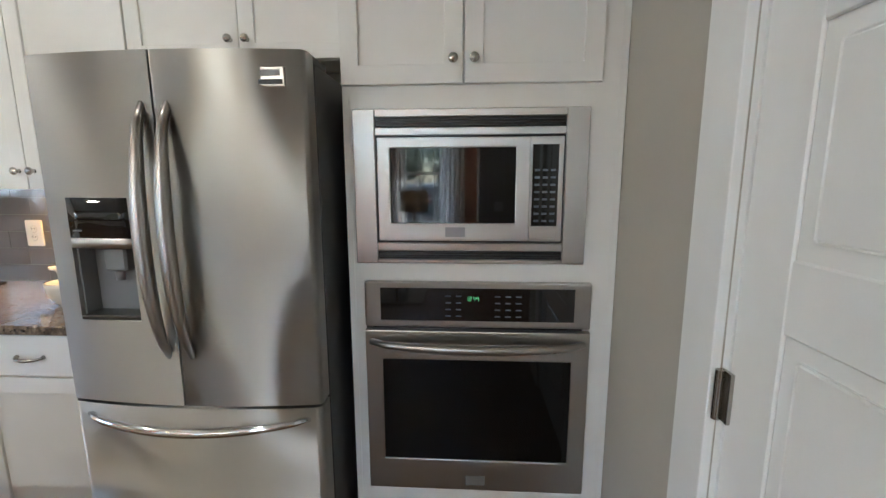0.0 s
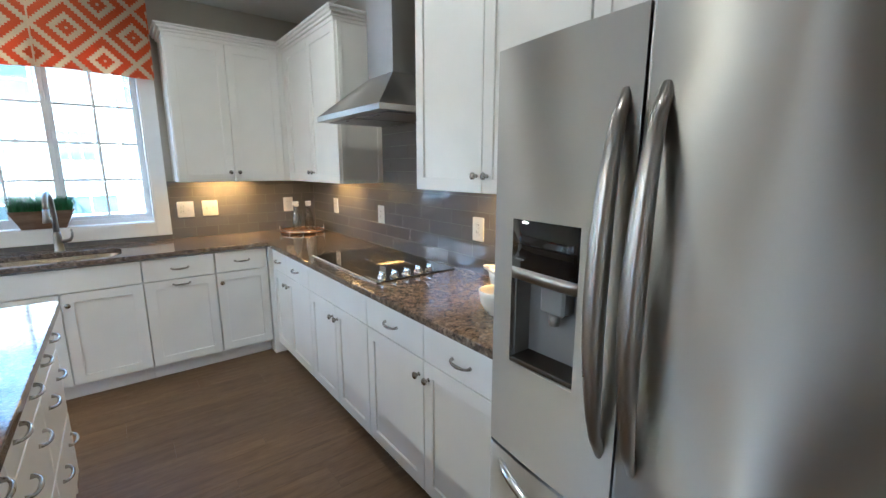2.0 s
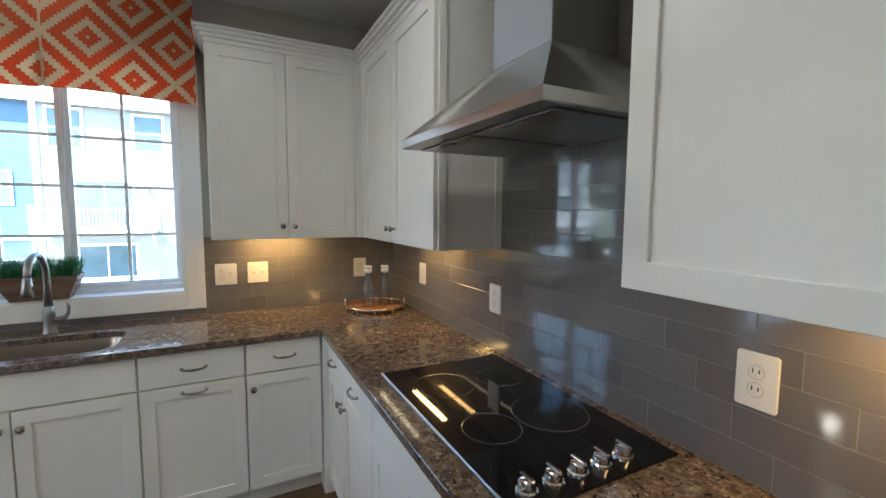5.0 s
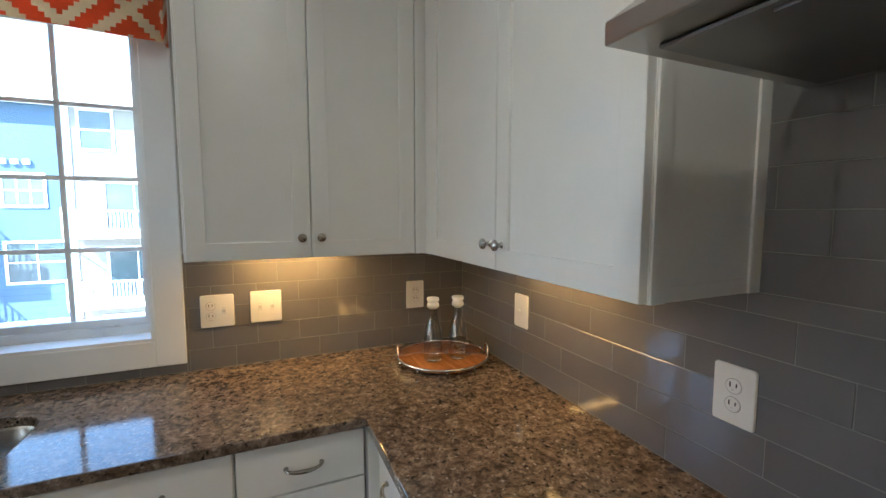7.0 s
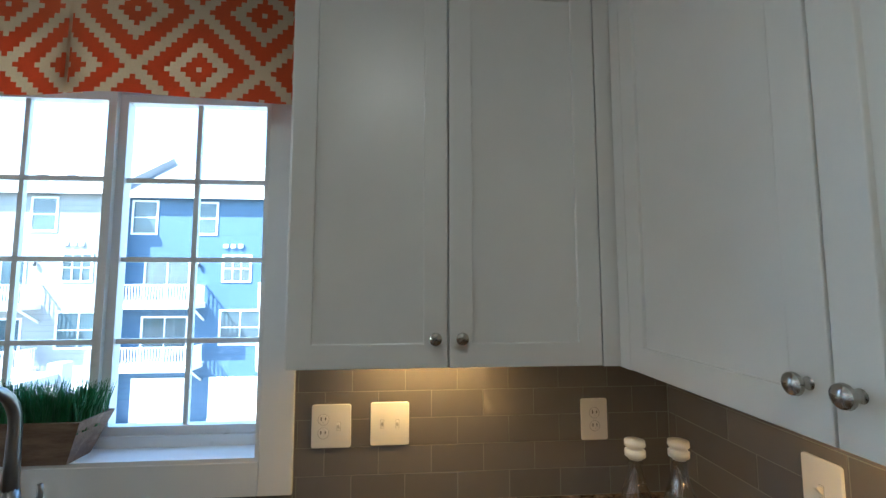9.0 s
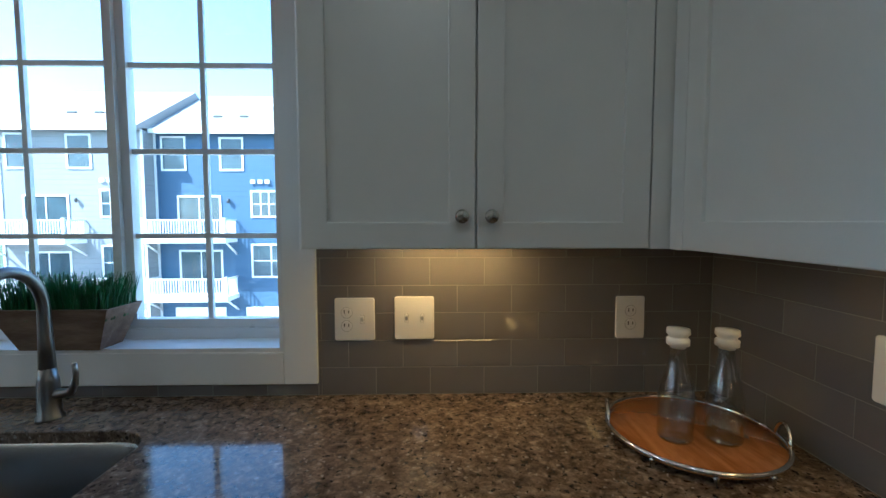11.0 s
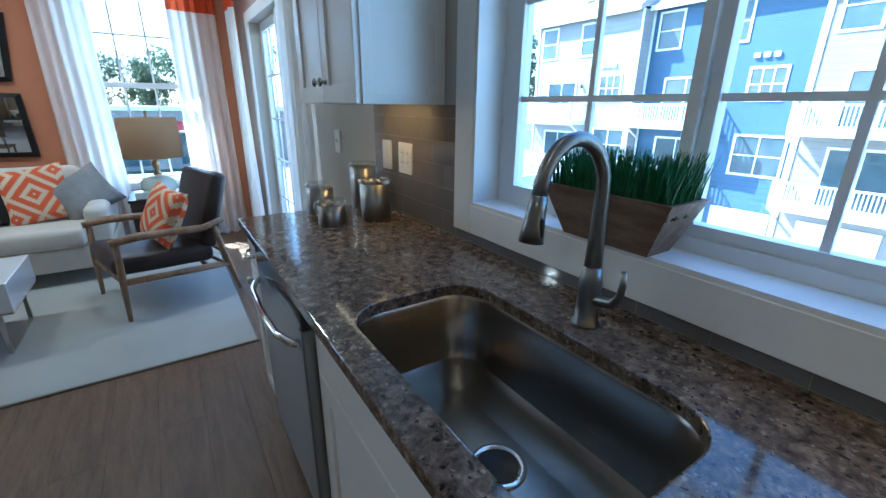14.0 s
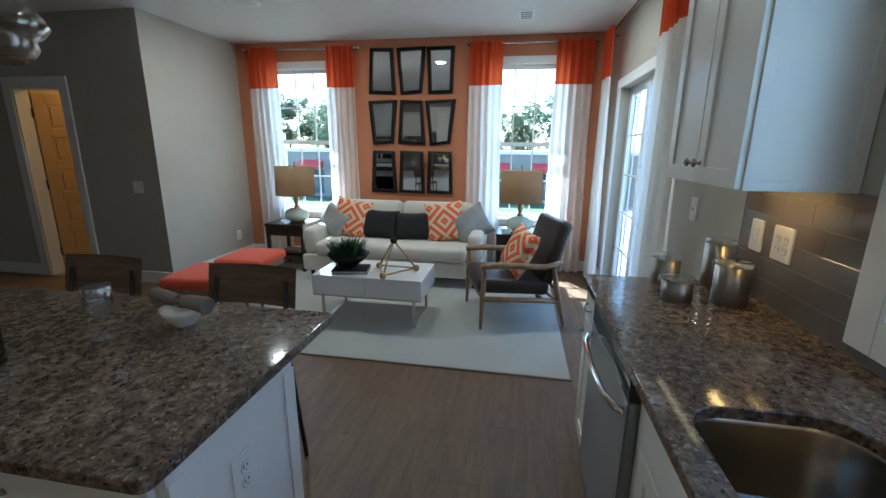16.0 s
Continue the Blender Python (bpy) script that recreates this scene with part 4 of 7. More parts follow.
DX0, DX1, DZ0, DZ1 = 0.083, 0.287, 0.985, 1.355
MIDX = 0.398
bm = B()
door_xs = [0.003 + (DX0 - 0.003) * i / 8 for i in range(8)] + [DX0 + (DX1 - DX0) * i / 20 for i in range(20)] + [DX1 + (MIDX - 0.003 - DX1) * i / 10 for i in range(11)]
door_zs = [0.718, DZ0, DZ1, 1.752]
face_grid = [[bm.verts.new((x, bow(x) + (0.012 if i == 0 else 0.0), z)) for z in door_zs] for i, x in enumerate(door_xs)]
for i in range(len(door_xs) - 1):
    for j in range(3):
        if j != 1 or not 8 <= i < 28:
            bm.faces.new((face_grid[i][j], face_grid[i + 1][j], face_grid[i + 1][j + 1], face_grid[i][j + 1])).smooth = True
rim = {}
for e in [e for e in bm.edges if len(e.link_faces) == 1]:
    for v in e.verts:
        if v not in rim:
            rim[v] = bm.verts.new((v.co.x, -0.637, v.co.z))
    bm.faces.new((e.verts[0], e.verts[1], rim[e.verts[1]], rim[e.verts[0]]))
bmesh.ops.recalc_face_normals(bm, faces=bm.faces)
ld = part("left_door", bm, STEEL, fr)
bm = B()
curved(bm, MIDX + 0.003, FW - 0.003, 0.718, 1.752, 64, r1=True)
rd = part("right_door", bm, STEEL, fr)
bm = B()
curved(bm, 0.003, FW - 0.003, 0.10, 0.708, 64, r0=True, r1=True)
fd_ = part("freezer_drawer", bm, STEEL, fr)
bm = B()
box(bm, 0.02, FW - 0.02, -0.62, -0.05, 0.0, 0.099)
part("base_grille", bm, BLACK, fr)
bm = B()
curved(bm, DX0, DX1, 1.236, DZ1, 6, back=-0.66)
pan = part("dispenser_panel", bm, BLACK_GLASS, ld, "glossy black dispenser display")
bm = B()
curved(bm, DX0, DX1, 1.206, 1.2358, 6, back=-0.65)
part("dispenser_trim", bm, STEEL_H, ld)
niche = part("dispenser_niche", box(B(), DX0, DX1, -0.645, -0.637, DZ0, 1.206), GREY_PLASTIC, ld, "grey dispenser recess")
part("niche_side", box(B(), DX0, DX0 + 0.006, -0.70, -0.6455, DZ0, 1.206), GREY_PLASTIC, niche)
part("niche_side", box(B(), DX1 - 0.006, DX1, -0.715, -0.6455, DZ0, 1.206), GREY_PLASTIC, niche)
bm = B()
box(bm, DX0 + 0.006, DX1 - 0.006, -0.722, -0.645, DZ0, DZ0 + 0.014, bev=0.003)
part("drip_tray", bm, BRONZE, ld, "dark drip tray")
bm = B()
box(bm, 0.155, 0.225, -0.69, -0.645, 1.13, 1.205, bev=0.006)
lathe(bm, [(0.0, 0.0), (0.012, 0.0), (0.014, 0.03), (0.0, 0.03)], 12, (0.19, -0.675, 1.10))
part("spout", bm, GREY_PLASTIC, ld)


def bowed_bar(x, z0, z1, reach, lean, parent):
    bm = B()
    pts, rs = [], []
    for i in range(15):
        a = i / 14
        s = math.sin(math.pi * a)
        pts.append((x + lean * (s ** 0.8), bow(x) + 0.008 - reach * s ** 0.55, z0 + (z1 - z0) * a))
        rs.append(0.011 + 0.011 * s)
    tube(bm, pts, rs, 14)
    part("handle", bm, HANDLE, parent, "bowed polished steel handle")


bowed_bar(MIDX - 0.036, 0.875, 1.615, 0.060, 0.0, ld)
bowed_bar(MIDX + 0.036, 0.875, 1.615, 0.060, 0.0, rd)
bm = B()
pts, rs = [], []
for i in range(17):
    a = i / 16
    x = 0.055 + (FW - 0.10) * a
    s = math.sin(math.pi * a)
    pts.append((x, bow(x) + 0.008 - 0.055 * s ** 0.5, 0.668 - 0.012 * s))
    rs.append(0.010 + 0.006 * s)
tube(bm, pts, rs, 14)
part("drawer_handle", bm, CHROME, fd_, "bowed polished steel handle")
bm = B()
box(bm, 0.688, 0.765, bow(0.726) - 0.003, bow(0.726) + 0.012, 1.655, 1.707, bev=0.002)
badge = part("badge", bm, STEEL_H, rd, "small plain metal badge")
bm = B()
box(bm, 0.693, 0.760, bow(0.726) - 0.0045, bow(0.726) - 0.002, 1.660, 1.673)
part("badge_bar", bm, BLACK, badge)
bm = B()
box(bm, 0.699, 0.754, bow(0.726) - 0.0045, bow(0.726) - 0.002, 1.682, 1.698)
part("badge_bar", bm, GREY_PLASTIC, badge)
for i in range(3):
    bm = B()
    box(bm, 0.10 + i * 0.05, 0.125 + i * 0.05, bow(0.13) - 0.0015, bow(0.13) + 0.004, 1.256, 1.260)
    part("display_bar", bm, GREY_PLASTIC, pan)

# ---- oven tower ----
TY, TW, TD = -4.062, 0.895, 0.535
tw = thing("oven_cabinet", "tall white cabinet holding microwave and wall oven", "cabinet", (0, TY, 0), -90)
MX0, MX1 = 0.035, 0.785
bm = B()
for nm, bx_ in (("side_panel", (0.0, 0.02, -TD, -0.002, 0.0, UT)), ("side_panel", (TW - 0.02, TW, -TD, -0.002, 0.0, UT)),
                ("stile", (0.0205, MX0 + 0.02, -TD, -TD + 0.02, 0.09, UT)), ("stile", (MX1 - 0.02, TW - 0.0205, -TD, -TD + 0.02, 0.09, UT)),
                ("rail", (MX0 + 0.0202, MX1 - 0.0202, -TD, -TD + 0.02, 0.09, 0.300)), ("rail", (MX0 + 0.0202, MX1 - 0.0202, -TD, -TD + 0.02, 1.048, 1.155)), ("rail", (MX0 + 0.0202, MX1 - 0.0202, -TD, -TD + 0.02, 1.605, UT)),
                ("shelf", (0.0205, TW - 0.0205, -TD + 0.0205, -0.0205, 1.62, 1.64)), ("shelf", (0.0205, TW - 0.0205, -TD + 0.0205, -0.0205, 0.20, 0.22))):
    part(nm, box(B(), *bx_), CAB, tw)
box(bm, 0.0205, TW - 0.0205, -0.02, -0.002, 0.0, UT)
part("back_panel", bm, CAB, tw)
bm = B()
box(bm, 0.0, TW, -TD + 0.06, -0.02, 0.0, 0.09)
part("toe_kick", bm, CAB, tw)
front(tw, "door", 0.003, 0.389, 1.70, UT - 0.012, -TD, "r")
front(tw, "door", 0.394, 0.815, 1.70, UT - 0.012, -TD, "l")
bm = B()
for o, zl, zh in ((0.006, -0.012, 0.012), (0.020, 0.012, 0.030), (0.036, 0.030, 0.048), (0.052, 0.048, 0.062)):
    box(bm, -o, TW, -TD - 0.02 - o, -0.002, UT + zl, UT + zh, bev=0.003)
part("crown_moulding", bm, CAB, tw)

mw = thing("microwave", "built-in stainless microwave with trim kit", "microwave", (0, TY, 0.02), -90)
Y0 = -TD - 0.001
bm = B()
for x0, x1, zl, zh in ((MX0, MX0 + 0.072, 1.108, 1.605), (MX1 - 0.072, MX1, 1.108, 1.605), (MX0 + 0.072, MX1 - 0.072, 1.108, 1.122), (MX0 + 0.072, MX1 - 0.072, 1.150, 1.178), (MX0 + 0.072, MX1 - 0.072, 1.523, 1.548), (MX0 + 0.072, MX1 - 0.072, 1.580, 1.605)):
    box(bm, x0, x1, Y0 - 0.022, Y0, zl, zh, bev=0.0025)
part("trim_kit", bm, STEEL_H, mw)
bm = B()
box(bm, MX0 + 0.06, MX1 - 0.06, Y0 - 0.010, Y0 + 0.38, 1.122, 1.582)
part("chassis", bm, BLACK, mw)
for zc in (1.136, 1.564):
    for i in range(3):
        bm = B()
        box(bm, MX0 + 0.074, MX1 - 0.074, Y0 - 0.018, Y0 - 0.0101, zc - 0.0105 + i * 0.009, zc - 0.0075 + i * 0.009)
        part("vent_slat", bm, BLACK, mw)
IX0, IX1 = MX0 + 0.078, MX1 - 0.078
bm = ring_frame(IX0, IX0 + 0.490, 1.184, 1.517, 0.042, 0.045, 0.059, 0.033, Y0 - 0.026, Y0 - 0.0102)
md = part("door", bm, STEEL_H, mw)
bm = B()
box(bm, IX0 + 0.041, IX0 + 0.446, Y0 - 0.022, Y0 - 0.011, 1.242, 1.485)
part("door_glass", bm, BLACK_GLASS, md, "dark reflective door glass")
bm = B()
box(bm, IX0 + 0.4905, IX1, Y0 - 0.026, Y0 - 0.0102, 1.184, 1.517, bev=0.002)
kp = part("control_panel", bm, STEEL_H, mw)
bm = B()
box(bm, IX0 + 0.497, IX1 - 0.016, Y0 - 0.0275, Y0 - 0.0262, 1.235, 1.492)
pad = part("keypad", bm, BLACK_GLASS, kp)
bm = B()
for r in range(8):
    for c in range(3):
        box(bm, IX0 + 0.504 + c * 0.025, IX0 + 0.520 + c * 0.025, Y0 - 0.0282, Y0 - 0.0274, 1.248 + r * 0.023, 1.255 + r * 0.023)
tagged(part("key_print", bm, BLUE_LED, pad), "small grey printed keys", kind="stuff")
bm = B()
box(bm, IX0 + 0.497, IX1 - 0.016, Y0 - 0.0285, Y0 - 0.0262, 1.194, 1.226, bev=0.001)
part("open_button", bm, STEEL_H, kp)
bm = B()
box(bm, IX0 + 0.22, IX0 + 0.285, Y0 - 0.0275, Y0 - 0.0262, 1.198, 1.230)
part("badge", bm, GREY_PLASTIC, md, "small plain metal badge")

ov = thing("wall_oven", "built-in stainless wall oven with black glass door", "oven", (0, TY, 0.028), -90)
OX0, OX1 = 0.058, 0.815
bm = B()
box(bm, OX0 + 0.02, OX1 - 0.02, Y0 - 0.004, Y0 + 0.42, 0.275, 1.018)
part("chassis", bm, BLACK, ov)
bm = B()
box(bm, OX0, OX1, Y0 - 0.030, Y0 - 0.0045, 0.880, 1.038, bev=0.006, seg=2)
cp = part("control_panel", bm, STEEL_H, ov)
bm = B()
box(bm, OX0 + 0.055, OX1 - 0.055, Y0 - 0.032, Y0 - 0.0302, 0.905, 1.018)
cg = part("display_glass", bm, BLACK_GLASS, cp)
SEG = {"1": "bc", "2": "abged", "4": "fgbc"}


def digits(parent, text, x, y, z, h, material):
    """Seven-segment digits on a face towards -y."""
    w, t = h * 0.5, h * 0.10
    shapes = {"a": (0, w, h - t, h), "g": (0, w, h / 2 - t / 2, h / 2 + t / 2), "d": (0, w, 0, t), "f": (0, t, h / 2, h), "b": (w - t, w, h / 2, h), "e": (0, t, 0, h / 2), "c": (w - t, w, 0, h / 2)}
    for i, ch in enumerate(text):
        bm = B()
        for s in SEG[ch]:
            a, b, c, d = shapes[s]
            ox = x + i * w * 1.5 + (w * 0.35 if i > 1 else 0)
            box(bm, ox + a, ox + b, y - 0.0006, y, z + c, z + d)
        part("digit", bm, material, parent, "green clock digit")


digits(cg, "1244", OX0 + 0.345, Y0 - 0.0322, 0.976, 0.014, DIGIT)
bm = B()
for gx in (0.275, 0.31, 0.44, 0.475, 0.51):
    for r in range(4):
        box(bm, OX0 + gx, OX0 + gx + 0.018, Y0 - 0.0326, Y0 - 0.0319, 0.920 + r * 0.023, 0.924 + r * 0.023)
tagged(part("key_print", bm, BLUE_LED, cg), "small grey printed keys", kind="stuff")
bm = ring_frame(OX0, OX1, 0.272, 0.868, 0.058, 0.058, 0.118, 0.103, Y0 - 0.034, Y0 - 0.0045)
od = part("door", bm, STEEL_H, ov)
bm = B()
box(bm, OX0 + 0.056, OX1 - 0.056, Y0 - 0.030, Y0 - 0.006, 0.388, 0.767)
part("door_glass", bm, OVEN_GLASS, od, "black glass oven window")
bm = B()
n = 15
tube(bm, [(OX0 + 0.02 + (OX1 - OX0 - 0.04) * i / n, Y0 - 0.032 - 0.050 * math.sin(math.pi * i / n) ** 0.4, 0.828 - 0.006 * math.sin(math.pi * i / n)) for i in range(n + 1)], [0.011 + 0.006 * math.sin(math.pi * i / n) for i in range(n + 1)], 14)
part("handle", bm, HANDLE, od, "bowed steel towel-bar handle")
bm = B()
box(bm, OX0 + 0.345, OX0 + 0.415, Y0 - 0.0365, Y0 - 0.0342, 0.292, 0.330, bev=0.001)
part("badge", bm, GREY_PLASTIC, od, "small plain metal badge")

# ---- island ----
IX = (-2.56, -1.765)
IY = (-3.75, -1.595)
slab("worktop", round_rect(IX[0], IX[1], IY[0], IY[1], 0.025, 4), TOPZ + 0.0005, CT, "polished speckled granite island worktop with overhang")
FX = -1.80
for k in range(4):
    y0 = IY[0] + 0.03 + k * 0.523
    cab = thing("island_cabinet", "white island cabinet with a stack of drawers", "cabinet", (FX - 0.02 - 0.46, y0, 0), 90, "island drawer cabinets")
    bm = B()
    box(bm, 0, 0.522, -0.46, 0.0, 0.105, TOPZ)
    part("body", bm, CAB, cab)
    bm = B()
    box(bm, 0, 0.522, -0.40, 0.0, 0.0, 0.105)
    part("toe_kick", bm, CAB, cab)
    for zl, zh in ((0.717, 0.872), (0.42, 0.711), (0.115, 0.414)):
        ob = front(cab, "drawer", 0.003, 0.519, zl, zh, -0.46)
        for hx in (0.13, 0.39):
            pull(ob, hx, -0.48, zh - 0.07)
iep = thing("island_end_panel", "white painted end panel of the island", "panel", (FX, IY[1], 0))
part("panel", box(B(), -0.48, -0.018, -0.03, -0.012, 0.0, TOPZ), CAB, iep)
for a, b in ((-0.482, -0.43), (-0.07, -0.018)):
    part("stile", box(B(), a, b, -0.0119, -0.006, 0.10, TOPZ - 0.03, bev=0.001), CAB, iep)


# ---- wall plates ----
def plate(at, rz, gangs, label):
    """gangs: a string of o (outlet), s (toggle switch), r (rocker)."""
    ob = thing("wall_plate", label, "switch plate" if "o" not in gangs else "outlet", at, rz, "white wall plates")
    w = 0.086 + 0.032 * (len(gangs) - 1)
    bm = B()
    box(bm, -w / 2, w / 2, -0.006, 0.0, -0.064, 0.064)
    bmesh.ops.bevel(bm, geom=[e for e in bm.edges if abs(e.verts[0].co.y - e.verts[1].co.y) > 0.004], offset=0.007, segments=4, profile=0.5, affect="EDGES")
    bmesh.ops.bevel(bm, geom=[e for e in bm.edges if max(v.co.y for v in e.verts) < -0.0059], offset=0.0026, segments=2, profile=0.5, affect="EDGES")
    part("cover", bm, PLASTIC, ob)
    for i, g in enumerate(gangs):
        cx = (i - (len(gangs) - 1) / 2) * 0.046
        if g == "o":
            for cz in (-0.020, 0.020):
                bm = B()
                lathe(bm, [(0.0, 0.0022), (0.0150, 0.002), (0.0155, 0.0)], 18)
                bmesh.ops.transform(bm, matrix=pose(cx, -0.0058, cz, 90), verts=bm.verts)
                o = part("socket", bm, PLASTIC, ob)
                bm = B()
                lathe(bm, [(0.0157, 0.0006), (0.0172, 0.0006)], 18)
                bmesh.ops.transform(bm, matrix=pose(cx, -0.0058, cz, 90), verts=bm.verts)
                part("gap", bm, GAP_PLASTIC, o)
                bm = B()
                for dx, hh in ((-0.0065, 0.0052), (0.0065, 0.0042)):
                    box(bm, cx + dx - 0.0014, cx + dx + 0.0014, -0.0084, -0.0078, cz - hh + 0.003, cz + hh + 0.003)
                lathe(bm, [(0.0, 0.0), (0.0022, 0.0)], 8, (cx, -0.0084, cz - 0.007))
                part("slot", bm, DARKHOLE, o)
        elif g == "s":
            bm = B()
            box(bm, cx - 0.0056, cx + 0.0056, -0.0066, -0.0058, -0.013, 0.013)
            part("gap", bm, GAP_PLASTIC, ob)
            bm = B()
            box(bm, cx - 0.0045, cx + 0.0045, -0.0075, -0.0058, -0.012, 0.012)
            prism(bm, [(-0.0075, -0.006), (-0.020, 0.008), (-0.018, 0.014), (-0.0075, 0.008)], "x", cx - 0.004, cx + 0.004)
            part("toggle", bm, PLASTIC, ob)
        else:
            bm = B()
            box(bm, cx - 0.0165, cx + 0.0165, -0.0095, -0.0058, -0.033, 0.033, bev=0.0015)
            part("rocker", bm, PLASTIC, ob)
    return ob


TF = -0.008
plate((-1.083, TF, 1.145), 0, "os", "white outlet and toggle plate on the backsplash")
plate((-0.906, TF, 1.148), 0, "ss", "white double toggle plate on the backsplash")
plate((-0.258, TF, 1.146), 0, "o", "white outlet plate behind the tray")
plate((TF, -0.525, 1.155), -90, "s", "white toggle plate on the backsplash")
plate((TF, -1.315, 1.146), -90, "o", "white outlet plate on the backsplash")
plate((TF, -2.355, 1.155), -90, "o", "white outlet plate behind the cooktop")
plate((TF, -2.845, 1.150), -90, "o", "white outlet plate above the bowls")
plate((-3.108, TF, 1.158), 0, "r", "white rocker switch plate by the canisters")
plate((-2.935, TF, 1.158), 0, "oo", "white double outlet plate by the canisters")
plate((-3.77, 0.0, 1.17), 0, "s", "white switch plate on the greige wall")
plate((X_HALL, -4.89, 1.05), 90, "ss", "white double switch plate on the hall wall")
plate((-6.20, Y_LEFT, 0.32), 180, "o", "white outlet plate low on the wall")
plate((-2.03, IY[1] - 0.012, 0.70), 180, "o", "white outlet plate on the island end")

# ---- valance ----
va = thing("valance", "box-pleated window valance in orange and cream diamonds", "valance", (-1.83, -0.004, 2.118))


def val(bm, x0, x1, yf):
    lay = bm.loops.layers.uv.verify()
    n, mrow = 24, 12
    cols = []
    for i in range(n + 1):
        x = x0 + (x1 - x0) * i / n
        rowv = []
        for j in range(mrow + 1):
            z = 0.535 * j / mrow
            low = (1 - j / mrow)
            y = yf - 0.012 * low * math.sin(5.0 * x + 0.7) - 0.006 * low * math.sin(17 * x)
            rowv.append(bm.verts.new((x, y, z + 0.006 * low * math.sin(9 * x))))
        cols.append(rowv)
    for i in range(n):
        for j in range(mrow):
            f = bm.faces.new((cols[i][j], cols[i + 1][j], cols[i + 1][j + 1], cols[i][j + 1]))
            f.smooth = True
            for lp in f.loops:
                lp[lay].uv = (lp.vert.co.x + 0.18, lp.vert.co.z + 0.095)
    bmesh.ops.solidify(bm, geom=list(bm.faces), thickness=0.004)


for x0, x1, nm in ((-0.735, -0.008, "cloth_panel"), (0.002, 0.635, "cloth_panel")):
    bm = B()
    val(bm, x0, x1, -0.105)
    part(nm, bm, CLOTH, va)
bm = B()
box(bm, -0.03, 0.03, -0.098, -0.092, 0.01, 0.53)
part("pleat", bm, CLOTH, va)
for x in (-0.733, 0.629):
    bm = B()
    lay = bm.loops.layers.uv.verify()
    box(bm, x - 0.002, x + 0.004, -0.104, 0.0, 0.004, 0.534)
    for f in bm.faces:
        for lp in f.loops:
            lp[lay].uv = (lp.vert.co.y, lp.vert.co.z)
    part("side_return", bm, CLOTH, va)
bm = B()
box(bm, -0.727, 0.627, -0.098, 0.0, 0.555, 0.573)
part("mounting_board", bm, TRIM, va)


# ---- things on the worktop ----
def vessel(prof, wall):
    """Outer profile from the base up, turned back down the inside."""
    inner = [(max(r - wall, 0.0), max(z, wall)) for r, z in prof[::-1]]
    return prof + inner[:-1] + [(0.0, wall)]


tr = thing("serving_tray", "round amber wood tray with chrome gallery rail", "tray", (-0.235, -0.285, CT))
bm = B()
lathe(bm, [(0, 0.012), (0.182, 0.012), (0.185, 0.016), (0.182, 0.020), (0, 0.020)], 48)
part("board", bm, TRAY_WOOD, tr)
bm = B()
tube(bm, [(0.187 * math.cos(a), 0.187 * math.sin(a), 0.024) for a in [2 * math.pi * i / 48 for i in range(49)]], 0.005, 8)
part("rail", bm, CHROME, tr)
for i in range(10):
    a = 2 * math.pi * i / 10
    bm = B()
    lathe(bm, [(0, 0), (0.005, 0), (0.005, 0.012), (0.007, 0.016), (0.0, 0.02)], 10, (0.186 * math.cos(a), 0.186 * math.sin(a), 0))
    part("foot", bm, CHROME, tr)
for s in (-1, 1):
    a0 = radians(160 if s < 0 else -20)
    bm = B()
    pts = [(0.187 * math.cos(a0 + 0.2 * math.cos(q)), 0.187 * math.sin(a0 + 0.2 * math.cos(q)), 0.024 + 0.042 * math.sin(q)) for q in [math.pi * i / 10 for i in range(11)]]
    tube(bm, pts, 0.005, 8)
    part("handle", bm, CHROME, tr)


def bottle(x, y):
    ob = thing("glass_bottle", "clear glass bottle with white stopper on the tray", "bottle", (x, y, CT + 0.0205), group="bottles on the tray")
    bm = B()
    prof = [(0.0, 0.0), (0.034, 0.0), (0.038, 0.006), (0.038, 0.10), (0.034, 0.13), (0.022, 0.165), (0.017, 0.19), (0.018, 0.215), (0.020, 0.218)]
    lathe(bm, vessel(prof, 0.003), 24)
    part("bottle_body", bm, BOTTLE_GLASS, ob)
    bm = B()
    lathe(bm, [(0, 0.212), (0.0165, 0.212), (0.0165, 0.2185), (0.024, 0.219), (0.0245, 0.232), (0.020, 0.235), (0.020, 0.240), (0.025, 0.244), (0.024, 0.256), (0, 0.258)], 20)
    part("stopper", bm, PLASTIC, ob, "white ribbed stopper")


bottle(-0.292, -0.318)
bottle(-0.187, -0.330)


def canister(x, y, r, h, turn, label):
    ob = thing("canister", label, "canister", (x, y, CT), turn, "steel canisters")
    bm = B()
    lathe(bm, [(0, 0), (r - 0.002, 0), (r, 0.003), (r, h), (r - 0.003, h), (r - 0.003, 0.004), (0, 0.004)], 32)
    part("can", bm, CAN_STEEL, ob)
    bm = B()
    lathe(bm, [(0, h + 0.004), (r - 0.01, h + 0.004), (r + 0.003, h + 0.001), (r + 0.004, h + 0.010), (r - 0.006, h + 0.020), (0, h + 0.022)], 32)
    part("lid", bm, BOTTLE_GLASS, ob, "clear acrylic lid")
    bm = B()
    tube(bm, [(r + 0.002, -0.012, h - 0.045), (r + 0.012, -0.012, h - 0.01), (r + 0.008, -0.012, h + 0.012), (r + 0.008, 0.012, h + 0.012), (r + 0.012, 0.012, h - 0.01), (r + 0.002, 0.012, h - 0.045)], 0.0018, 6)
    part("clasp", bm, CHROME, ob, "wire clasp")


